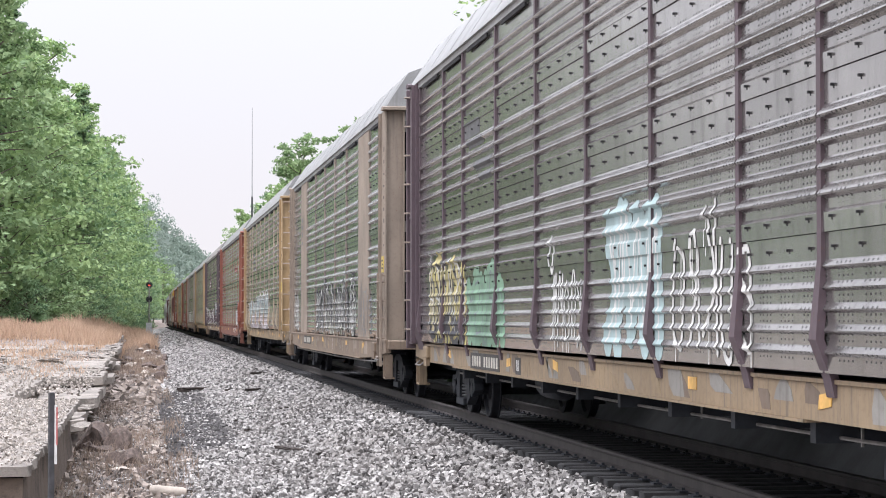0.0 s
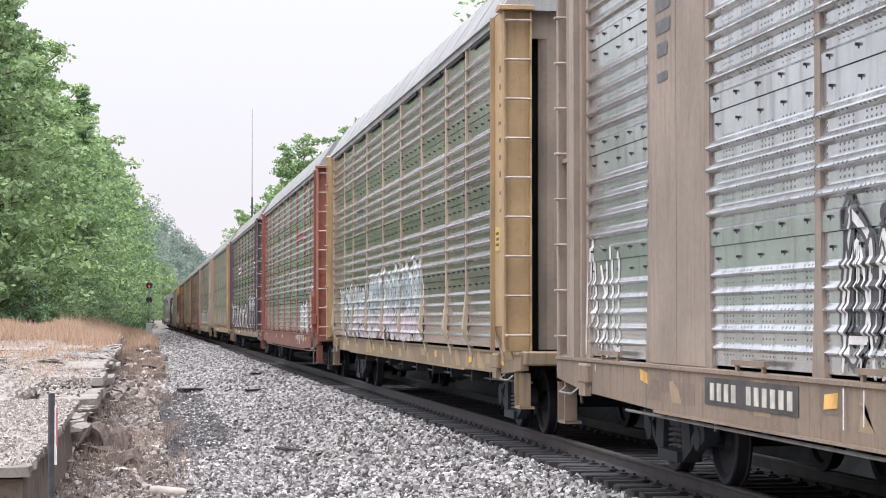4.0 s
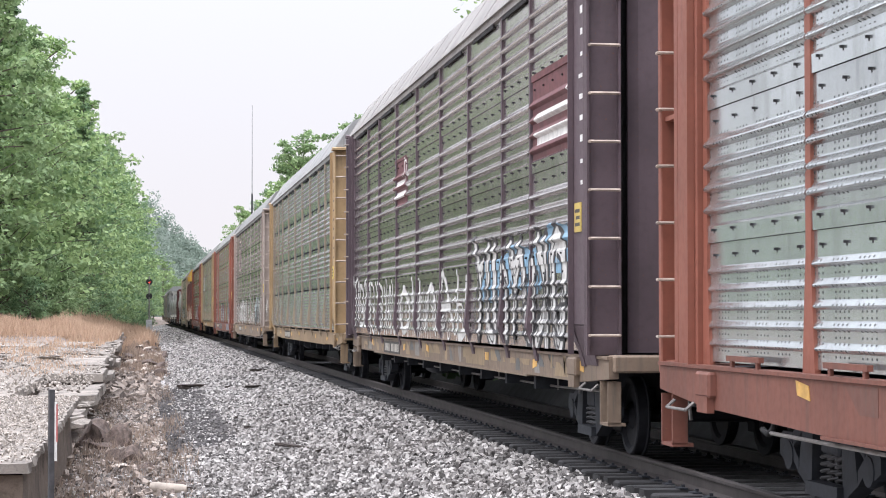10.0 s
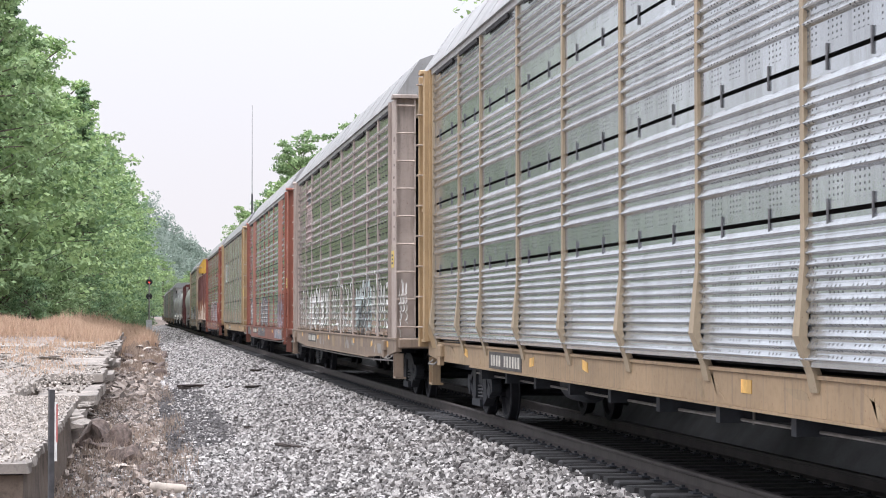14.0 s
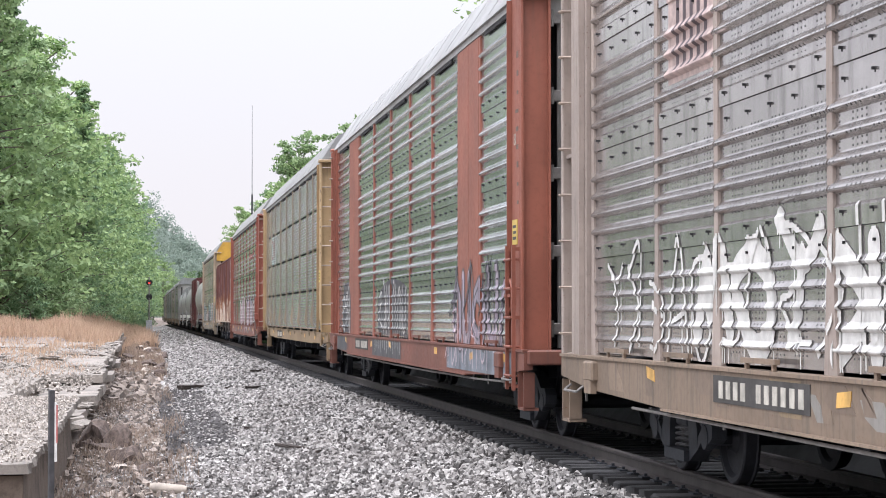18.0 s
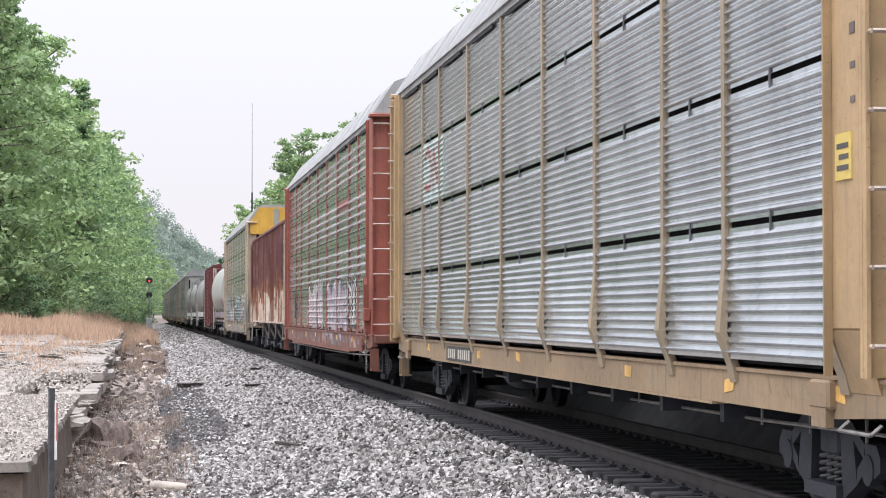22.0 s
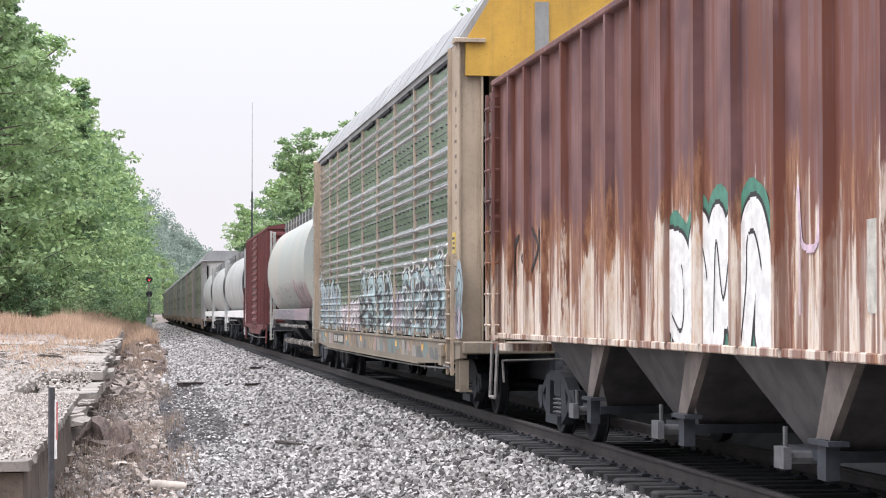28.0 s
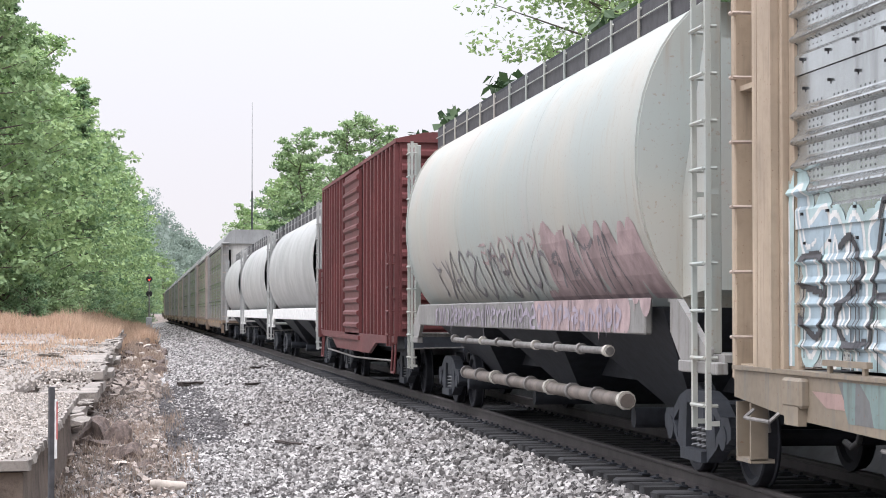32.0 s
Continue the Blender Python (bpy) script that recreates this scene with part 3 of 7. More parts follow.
        ya, yb = sorted((sy * 11.86, sy * 11.94))
        part("end_gable", G().prism([(-1.52, Z_EAVE - 0.35), (-1.52, Z_EAVE), (-1.14, 6.02), (1.14, 6.02), (1.52, Z_EAVE), (1.52, Z_EAVE - 0.35)], ya, yb), end_m, car)
        part("end_sill", G().cbox(-SX + 0.035, SX - 0.035, min(sy * 12.28, sy * 12.56), max(sy * 12.28, sy * 12.56), 0.93, Z_DECK - 0.015, 0.02), sill_m, car)
        y0, y1 = sorted((sy * 12.08, sy * 12.46))
        a = SX
        part("step", G().box(-a, 0.13 - a, y0, y0 + 0.03, 0.42, 0.84).box(-a, 0.13 - a, y1 - 0.03, y1, 0.42, 0.84).box(-a, 0.18 - a, y0, y1, 0.40, 0.43).box(0.12 - a, 0.14 - a, y0 + 0.03, y1 - 0.03, 0.43, 0.84), sill_m, car)
        part("jack_pad", G().cbox(-0.065 - a, 0.02 - a, min(sy * 10.75, sy * 11.15), max(sy * 10.75, sy * 11.15), 0.86, 1.06, 0.02).box(-0.06 - a, 0.0 - a, min(sy * 10.8, sy * 11.1), max(sy * 10.8, sy * 11.1), 0.74, 0.87), sill_m, car)
        part("sill_grab", G().pipe([(-a, sy * 11.4, 0.80), (-0.07 - a, sy * 11.4, 0.74), (-0.07 - a, sy * 12.0, 0.74), (-a, sy * 12.0, 0.80)], 0.014), steel_grey, car)
    lx = -1.56
    if ladder_end == "low":
        ladder(car, lx - 0.04, -12.0, -11.56, 0.62, 2.35, col_m, 5, 0.08)
        part("brake_wheel", G().spin([(0, 0.20), (0.02, 0.22), (0.04, 0.20), (0.02, 0.18), (0, 0.20)], 16).box(-0.01, 0.05, -0.2, 0.2, -0.02, 0.02), col_m, car, "", (-1.66, -11.55, 1.75))
    if hand_brake:
        part("brake_lever", G().prism_x([(-11.72, 2.20), (-11.84, 2.22), (-11.90, 2.08), (-11.86, 1.62), (-11.80, 1.62), (-11.78, 2.02), (-11.74, 2.10)], -1.74, -1.68), col_m, car, "curved hand brake casing")
        part("brake_gear_box", G().cbox(-1.74, -1.60, -11.90, -11.66, 1.36, 1.62, 0.02).box(-1.72, -1.58, -11.82, -11.74, 1.0, 1.37), col_m, car)
        chain = G()
        for q in range(24):
            u = q / 23
            y, z = -11.78 - 0.25 * math.sin(2.2 * u), 1.34 - 0.95 * u - 0.12 * math.sin(3.1 * u)
            chain.rod((-1.70, y - 0.02 * (q % 2), z + 0.03), (-1.70 + 0.02 * (q % 2), y + 0.02, z - 0.03), 0.012, 5)
        part("brake_chain", chain, steel_grey, car)
    if placard:
        sign = part("placard", G().box(-1.612, -1.600, -11.90, -11.60, 2.36, 2.66), yellow_sign, car)
        for k in range(3):
            part("mark", G().box(-1.615, -1.611, -11.86, -11.64 - 0.04 * (k % 2), 2.42 + 0.07 * k, 2.455 + 0.07 * k), grimy_black, sign)
    for k, y in enumerate((-11.2, -8.6, -5.2, 0.6, 3.6, 8.6, 11.0)):
        tilt = (0.02, -0.03, 0.0, 0.03, -0.02, 0.03, 0.0)[k]
        part("reflector", G().prism_x([(y - 0.14, zt(0.93)), (y + 0.13, zt(0.93 + tilt)), (y + 0.13 + tilt, zt(1.03 + tilt)), (y - 0.14 + tilt, zt(1.03))], -SX - 0.007, -SX - 0.001), amber, car)
    if not board:
        rack_ends(car)
        return
    plate = part("number_board", G().box(-SX - 0.008, -SX - 0.001, 4.25, 6.6, zt(0.835), zt(1.045)), grimy_black, car)
    for k in range(11):
        if k != 6:
            y = 4.37 + 0.195 * k
            part("mark", G().box(-SX - 0.013, -SX - 0.006, y, y + 0.11, zt(0.87), zt(1.005)), faded_white, plate)
    rack_ends(car)


def sill_marks(car, seed, colours, cover):
    """Old sprayed patches and grime along the side sill, edge to edge, with slanted sides."""
    rng = random.Random(seed)
    y, k = -10.6, 0
    while y < 10.2:
        w = rng.uniform(0.08, 0.5)
        if rng.random() < cover:
            a, b = rng.uniform(-0.05, 0.42), rng.uniform(-0.05, 0.42)
            f = SILL_X[car.name]
            z0, z1 = rng.choice((0.80, 0.80, 0.88)) + (0.03 if f < 1.5 else 0), rng.choice((1.06, 1.06, 0.98))
            mid = (z0 + z1) / 2 + rng.uniform(-0.04, 0.04)
            prof = [(y, z0), (y + w, z0), (y + w * 0.9 + b * 0.6, mid), (y + w * 0.7 + b, z1), (y + a, z1), (y + a * 0.3, mid)]
            part("sill_mark", G().prism_x(prof, -f - 0.0022 - 0.0003 * (k % 3), 0.001 - f), colours[rng.randrange(len(colours))], car)
            k += 1
        y += w


def column_marks(car, material):
    """Rows of small stencilling on the corner plate, as plain bars."""
    rng = random.Random(8)
    for k in range(9):
        z = 4.6 - 0.22 * k
        part("stencil_line", G().box(-1.606, -1.6005, -11.96, -11.96 + rng.uniform(0.08, 0.17), z, z + rng.uniform(0.03, 0.08)), material, car)


class Side:
    """A car's side for paint: how far out it stands at each height, the heights of its creases, and the posts and plates that stand proud (y0, y1, z0, x)."""

    def __init__(self, depth, creases=(), plates=()):
        self.depth, self.creases, self.plates = depth, sorted(creases), plates

    def levels(self, lo, hi):
        zs = [lo] + [z for z in self.creases if lo + 0.002 < z < hi - 0.002] + [hi]
        out = []
        for a, b in zip(zs, zs[1:]):
            k = max(1, math.ceil((b - a) / 0.02))
            out += [a + (b - a) * i / k for i in range(k)]
        return out + [hi]


def rack_side(screens, style="flare", wide_posts=(), plate_bays=()):
    seams = [Z_DECK + 0.012, 2.19, 3.23, 4.27, Z_EAVE - 0.10] if screens != "wide" else [Z_DECK + 0.012, 2.08, 3.15, 4.22, Z_EAVE - 0.10]
    kinds = {"fine": ["fine"] * 4, "mid": ["fine", "mid", "mid", "mid"]}.get(screens, ["low", "wide", "wide", "wide"])
    gap = {"fine": 0.020, "mid": 0.014}.get(screens, 0.0)
    profs = [rib_profile(kd, seams[i] + gap, seams[i + 1] - gap) for i, kd in enumerate(kinds)]
    plates = []
    for i, y in enumerate(EDGES):
        if i in wide_posts:
            plates.append((y - 0.34, y + 0.34, Z_DECK, FACE - 0.042))
        elif style == "plain":
            plates.append((y - 0.058, y + 0.058, Z_DECK, FACE - 0.026))
        else:
            plates.append((y - 0.045, y + 0.045, 1.90, -1.548))
    for k in plate_bays:
        plates.append((EDGES[k] + 0.07, EDGES[k + 1] - 0.07, Z_DECK, FACE - 0.03))

    def depth(z):
        if z < Z_DECK:
            return -1.458 if style == "flare" else -1.638
        for i, p in enumerate(profs):
            if z <= seams[i + 1]:
                return side_at(p, z)
        return FACE
    return Side(depth, [z for p in profs for x, z in p] + [Z_DECK], plates)


def spans(lines, r, z):
    """Where the level z cuts strokes of radius r that follow the lines: joined (y0, y1) pairs."""
    cuts = []
    for line in lines:
        for (ya, za), (yb, zb) in zip(line, line[1:]):
            if min(za, zb) - r > z or max(za, zb) + r < z:
                continue
            lo, hi = 1e9, -1e9
            for y, q in ((ya, za), (yb, zb)):
                d = r * r - (z - q) ** 2
                if d > 0:
                    lo, hi = min(lo, y - math.sqrt(d)), max(hi, y + math.sqrt(d))
            n = math.hypot(yb - ya, zb - za)
            if n > 1e-6 and abs(zb - za) > 1e-6:
                for sgn in (-1, 1):
                    oy, oz = -sgn * r * (zb - za) / n, sgn * r * (yb - ya) / n
                    u = (z - za - oz) / (zb - za)
                    if 0 <= u <= 1:
                        y = ya + (yb - ya) * u + oy
                        lo, hi = min(lo, y), max(hi, y)
            if hi > lo:
                cuts.append((lo, hi))
    cuts.sort()
    out = []
    for lo, hi in cuts:
        if out and lo <= out[-1][1]:
            out[-1][1] = max(hi, out[-1][1])
        else:
            out.append([lo, hi])
    return out


def painted(lines, width, side, lift, low=1.13):
    """Strokes of paint on a car's side, creased where the side is creased."""
    lines = [[(y - NOW[0], z) for y, z in ln] for ln in lines]
    r = width / 2
    g = G()
    lo = max(low, min(z for ln in lines for y, z in ln) - r)
    hi = max(z for ln in lines for y, z in ln) + r
    zs = side.levels(lo, hi)
    cuts = [spans(lines, r, z) for z in zs]
    for za, zb, sa, sb in zip(zs, zs[1:], cuts, cuts[1:]):
        if za < Z_DECK - 0.005 < zb or (Z_DECK - 0.055 < zb and za < Z_DECK):
            continue
        xa, xb = side.depth(za + 0.0005) - lift, side.depth(zb - 0.0005) - lift
        mid = spans(lines, r, (za + zb) / 2)
        even = len(sa) == len(sb) == len(mid) and all(abs(p[0] - q[0]) + abs(p[1] - q[1]) < 0.12 for p, q in zip(sa, sb))
        for (a0, a1), (b0, b1) in zip(sa, sb) if even else zip(mid, mid):
            g.quad((xa, a0, za), (xa, a1, za), (xb, b1, zb), (xb, b0, zb))
        for ya, yb in mid:
            for p0, p1, pz, px in side.plates:
                if za >= pz and min(yb, p1) > max(ya, p0):
                    c0, c1, x = max(ya, p0), min(yb, p1), px - lift
                    g.quad((x, c0, za), (x, c1, za), (x, c1, zb), (x, c0, zb))
    return g


def painted_rect(y0, y1, z0, z1, side, lift):
    return G().sheet([(side.depth(z) - lift, z) for z in side.levels(z0, z1)], y0 - NOW[0], y1 - NOW[0])


SHAPES = ([[(0.2, 0.05), (0.15, 0.6), (0.35, 0.95), (0.6, 0.9), (0.7, 0.5), (0.75, 0.05)]],
          [[(0.75, 0.9), (0.4, 1.0), (0.15, 0.7), (0.5, 0.5), (0.8, 0.3), (0.5, 0.03), (0.15, 0.12)]],
          [[(0.2, 1.0), (0.22, 0.5), (0.3, 0.1), (0.6, 0.05), (0.75, 0.4), (0.78, 1.0)]],
          [[(0.25, 0.05), (0.25, 0.95), (0.6, 0.9), (0.7, 0.7), (0.35, 0.5), (0.75, 0.05)]],
          [[(0.5, 1.0), (0.2, 0.75), (0.2, 0.25), (0.5, 0.0), (0.78, 0.25), (0.78, 0.75), (0.5, 1.0)]],
          [[(0.2, 0.0), (0.25, 1.0)], [(0.75, 1.0), (0.3, 0.5), (0.8, 0.02)]],
          [[(0.1, 0.1), (0.3, 0.95), (0.5, 0.35), (0.7, 0.95), (0.9, 0.1)]],
          [[(0.15, 0.9), (0.5, 0.75), (0.85, 1.0)], [(0.5, 0.75), (0.45, 0.3), (0.6, 0.0)]],
          [[(0.8, 0.85), (0.3, 0.8), (0.2, 0.4), (0.35, 0.05), (0.8, 0.15)], [(0.3, 0.45), (0.7, 0.5)]],
          [[(0.1, 0.0), (0.4, 0.98), (0.6, 0.95), (0.9, 0.05)], [(0.3, 0.4), (0.72, 0.38)]])


def glyph(rng, y, z, w, h):
    """The bones of one made-up letter shape, bent a little at random."""
    j = lambda a: a + rng.uniform(-0.09, 0.09)
    return [[(y + j(u) * w, z + j(v) * h) for u, v in line] for line in SHAPES[rng.randrange(10)]]


def curve_through(bones):
    b = []
    for i in range(len(bones) - 1):
        p0, p1, p2, p3 = bones[max(0, i - 1)], bones[i], bones[i + 1], bones[min(len(bones) - 1, i + 2)]
        for q in range(6):
            u = q / 6
            b.append(tuple(0.5 * (2 * p1[a] + (p2[a] - p0[a]) * u + (2 * p0[a] - 5 * p1[a] + 4 * p2[a] - p3[a]) * u * u + (3 * p1[a] - p0[a] - 3 * p2[a] + p3[a]) * u ** 3) for a in (0, 1)))
    b.append(bones[-1])
    return b


def mural(car, side, seed, y0, y1, z0, z1, letters, fill, line, under=None, width=0.07, lift=0.003, low=1.13, fat=1.0):
    """Spray-painted shapes of no readable words: bodies with an edge line over a cloud, or strokes alone, with drips."""
    rng = random.Random(seed)
    if fill:
        letters = round(letters * 1.35)
    w = (y1 - y0) / letters
    drips = []
    for k in range(letters):
        ya = y0 + w * (k - 0.06)
        zb, zt = z0 + rng.uniform(-0.05, 0.12), z1 - (z1 - z0) * rng.uniform(0, 0.28)
        lf = lift + 0.0006 * (k % 3)
        lines = [curve_through(bones) for bones in glyph(rng, ya, zb, w * 1.12, zt - zb)]
        for q in range(rng.randrange(1, 4)):
            y, z = rng.choice(rng.choice(lines))
            drips.append([(y, z), (y + rng.uniform(-0.01, 0.01), max(low, z - rng.uniform(0.15, 0.7)))])
        if not fill:
            top = part("graffiti_stroke", painted(lines, width, side, lf + 0.002, low), line, car)
        else:
            thick = fat * max(0.07, min(0.21, 0.24 * w)) * rng.uniform(0.75, 1.2)
            top = part("graffiti_letter", painted(lines, thick + 1.35 * width, side, lf + 0.002, low), line, car)
            part("graffiti_fill", painted(lines, thick, side, lf + 0.004, low), fill, top)
            shade = [[(y + 0.05 * w, z - 0.03) for y, z in ln[len(ln) // 4:]] for ln in lines[:1]]
            part("graffiti_shade", painted(shade, 0.03, side, lf + 0.006, low), line, top)
        if under:
            halo = [[(y + rng.uniform(-0.05, 0.05), z + rng.uniform(-0.05, 0.05)) for y, z in ln] for ln in lines]
            part("graffiti_cloud", painted(halo, (0.40 if fat == 1 else thick + 0.25) if fill else 0.34, side, lf, low), under, top)
    low_drips = painted(drips, 0.022, side, lift + 0.0075, low)
    if low_drips.v:
        tagged(part("graffiti_drip", low_drips, fill or line, car), kind="stuff")


def lettering(car, words, size, material, x, y, z, turn=0.0):
    """A painted word on the side that looks towards -x."""
    cu = bpy.data.curves.new("lettering", "FONT")
    cu.body, cu.size, cu.align_x, cu.align_y, cu.extrude = words, size, "CENTER", "CENTER", 0.001
    cu.materials.append(material)
    ob = new("lettering", cu)
    ob.parent = car
    ob.matrix_basis = Matrix(((0, 0, -1, x), (-1, 0, 0, y), (0, 1, 0, z), (0, 0, 0, 1))) @ pose(0, 0, 0, 0, 0, turn)
    return ob

# ---- other cars ----
tan_sill = paint("tan_yellow_sill_paint", (0.25, 0.185, 0.115), 0.6, 0, 0.75)
ochre = paint("ochre_yellow_paint", (0.36, 0.25, 0.13), 0.55, 0, 0.3)
ochre_sill = paint("grimy_ochre_sill_paint", (0.275, 0.195, 0.115), 0.6, 0, 0.5)
beige_ochre = paint("faded_ochre_post_paint", (0.29, 0.235, 0.16), 0.6, 0, 0.3)
beige = paint("beige_grey_paint", (0.27, 0.22, 0.175), 0.6, 0, 0.45)
cream = paint("cream_post_paint", (0.4, 0.33, 0.235), 0.55, 0, 0.35)
oxide = paint("oxide_red_paint", (0.25, 0.075, 0.05), 0.55, 0, 0.3, (0.09, 0.045, 0.035))
orange_red = paint("faded_orange_red_paint", (0.255, 0.085, 0.054), 0.55, 0, 0.3, (0.13, 0.07, 0.05))
red_sill = paint("grimy_orange_red_sill", (0.165, 0.062, 0.043), 0.6, 0, 0.5, (0.075, 0.045, 0.036))
plum = paint("dull_plum_paint", (0.095, 0.068, 0.08), 0.6, 0, 0.3, (0.06, 0.05, 0.05))
rose_grey = paint("rose_grey_paint", (0.35, 0.295, 0.26), 0.6, 0, 0.35)
khaki = paint("khaki_paint", (0.40, 0.32, 0.235), 0.6, 0, 0.4)
dark_sill = paint("grimy_brown_sill", (0.22, 0.165, 0.12), 0.65, 0, 0.7)
white_end = paint("white_end_door", (0.55, 0.54, 0.51), 0.5, 0, 0.3)
grey_end = paint("grey_end_door", (0.28, 0.28, 0.27), 0.5, 0.1, 0.4)

def rusted_mat():
    """Brown oxide paint that has peeled to pale primer and orange rust low down, in upright streaks."""
    n = N("peeling_brown_hopper_paint")
    x, y, z = n.xyz()
    streak = n.noise(1.0, 6, 0.65, (5, 5, 0.45))
    fine = n.noise(3.0, 6, 0.7, (6, 6, 1.2))
    low = n.ramp(n.math("ADD", z, n.math("MULTIPLY", n.math("SUBTRACT", n.noise(0.5, 2), 0.5), 1.6)), 3.75, 1.5)
    col = n.mix(n.ramp(n.noise(1.3, 4), 0.3, 0.7), (0.11, 0.056, 0.058), (0.205, 0.108, 0.102))
    amt = n.math("ADD", n.math("MULTIPLY", low, 0.42), n.math("MULTIPLY", streak, 0.75))
    rust = n.mix(n.ramp(fine, 0.35, 0.65), (0.15, 0.06, 0.035), (0.36, 0.19, 0.11))
    col = n.mix(n.ramp(amt, 0.57, 0.66), col, rust)
    pale = n.mix(n.ramp(fine, 0.4, 0.7), (0.76, 0.71, 0.63), (0.52, 0.38, 0.26))
    amt2 = n.math("ADD", n.math("MULTIPLY", low, 0.35), n.math("MULTIPLY", n.noise(1.4, 6, 0.65, (4, 4, 0.55)), 0.75))
    col = n.mix(n.math("MULTIPLY", n.ramp(amt2, 0.645, 0.70), 0.8), col, pale)
    drip = n.ramp(n.noise(1.6, 5, 0.6, (4, 4, 0.16)), 0.46, 0.58)
    col = n.mix(n.math("MULTIPLY", drip, 0.8), col, (0.15, 0.05, 0.028))
    return n.done(col, 0.75, 0.05, fine, 0.2, 0.01)


rusted = rusted_mat()


def side_ladder(car, x, y, z0, z1, m, wide=0.42):
    ladder(car, x, y - wide / 2, y + wide / 2, z0, z1, m, max(3, int((z1 - z0) / 0.38)), 0.09)


def ribbed_hopper(car, half):
    """Open hopper with posts along its side and bays below."""
    top, low = 4.50, 1.22
    f0, f1 = -half + 0.5, half - 0.25
    slope_m = plain("grey_slope_sheet", (0.06, 0.056, 0.056), 0.75, 0.05, 0.35, 3)
    gusset_m = plain("brown_grey_gusset", (0.115, 0.095, 0.085), 0.75, 0, 0.35, 3)
    for sx in (-1, 1):
        x = sx * 1.46
        prof = [(-half + 2.6, low), (f1, low), (f1, top), (f0, top), (-half + 2.3, 2.9)]
        part("side_sheet", G().prism_x(prof, x - 0.012, x + 0.012), rusted, car)
        part("top_chord", G().cbox(x - 0.105, x + 0.105, f0, f1, top - 0.06, top + 0.02, 0.015), rusted, car)
        part("side_sill", G().cbox(x - 0.05, x + 0.05, -half, half, low - 0.04, low + 0.03, 0.01), rusted, car)
        n = 17
        for k in range(n):
            y = f1 - 0.1 - (f1 + half - 2.9) * k / (n - 1)
            part("side_post", G().prism([(x, low + 0.031), (x + sx * 0.10, low + 0.031), (x + sx * 0.10, top - 0.06), (x, top - 0.06)], y - 0.04, y + 0.04), rusted, car)
    part("floor_slope", G().prism_x([(f0, top - 0.1), (f0 + 0.06, top - 0.1), (-half + 4.6, 1.3), (-half + 4.5, 1.2)], -1.44, 1.44), slope_m, car)
    part("end_slope", G().prism_x([(f1, top - 0.1), (f1 - 0.06, top - 0.1), (f1 - 2.5, 1.3), (f1 - 2.4, 1.2)], -1.44, 1.44), slope_m, car)
    # black block that fills the unseen inside of the hopper
    part("load", G().box(-1.43, 1.43, f0 + 0.9, f1 - 0.9, 3.2, 4.1), void_black, car)
    part("centre_sill", G().box(-0.32, 0.32, -half, half, 0.62, 1.1), steel_dark, car)
    for k in range(4):
        yc = -half + 5.0 + (2 * half - 9.4) * k / 3
        bay = G()
        bay.v = [(-1.40, yc - 1.15, 1.2), (1.40, yc - 1.15, 1.2), (1.40, yc + 1.15, 1.2), (-1.40, yc + 1.15, 1.2), (-1.05, yc - 0.35, 0.50), (1.05, yc - 0.35, 0.50), (1.05, yc + 0.35, 0.50), (-1.05, yc + 0.35, 0.50)]
        bay.f = [(0, 1, 5, 4), (1, 2, 6, 5), (2, 3, 7, 6), (3, 0, 4, 7), (4, 5, 6, 7), (0, 3, 2, 1)]
        b = part("hopper_bay", bay, slope_m, car)
        part("gate_frame", G().box(-1.15, 1.15, yc - 0.45, yc + 0.45, 0.42, 0.50), steel_dark, b)
        gate = G().rod((-1.35, yc - 0.1, 0.44), (-1.05, yc - 0.1, 0.44), 0.05, 8).box(-1.40, -1.34, yc - 0.22, yc + 0.02, 0.36, 0.52).rod((-1.3, yc + 0.05, 0.45), (-1.3, yc + 0.05, 0.66), 0.02)
        part("gate_crank", gate, steel_mid, b)
        gus = G().prism_x([(yc - 1.85, 1.17), (yc - 1.30, 1.17), (yc - 1.02, 0.636), (yc - 1.30, 0.636)], -1.42, -1.36)
        part("gusset", gus, gusset_m, car)
        part("gusset_flange", G().box(-1.47, -1.32, yc - 1.42, yc - 0.98, 0.60, 0.635), steel_dark, car)
        part("gusset_leg", G().box(-1.44, -1.34, yc - 1.28, yc - 1.10, 0.36, 0.64), steel_dark, car)
    for sy in (-1, 1):
        part("end_platform", G().cbox(-1.50, 1.50, min(sy * (half - 0.9), sy * half), max(sy * (half - 0.9), sy * half), 1.02, 1.12, 0.01), rusted, car)
        side_ladder(car, -1.50, sy * (half - 0.28), 1.15, 4.35, faded_white if sy < 0 else rusted)
        part("end_brace", G().rod((-1.42, sy * (half - 0.2), 1.1), (-1.42, sy * (half - 0.2), 4.4), 0.05, 6).rod((-1.42, sy * (half - 0.2), 4.3), (-1.42, sy * (half - 1.0), 4.45), 0.04, 6), rusted, car)
        part("step", G().pipe([(-1.52, sy * (half - 0.5), 1.1), (-1.55, sy * (half - 0.5), 0.42), (-1.55, sy * (half - 0.1), 0.42), (-1.52, sy * (half - 0.1), 1.1)], 0.024), steel_grey, car)
    hoop = G()
    for k in range(6):
        y = f0 + 0.6 + (f1 - f0 - 1.2) * k / 5
        hoop.pipe([(-1.4, y, 4.58), (-1.0, y, 4.86), (1.0, y, 4.86), (1.4, y, 4.58)], 0.025)
    part("roof_bow", hoop, steel_mid, car)
    part("stencil", G().box(-1.478, -1.473, -half + 6.25, -half + 6.5, 1.5, 2.1), faded_white, car)
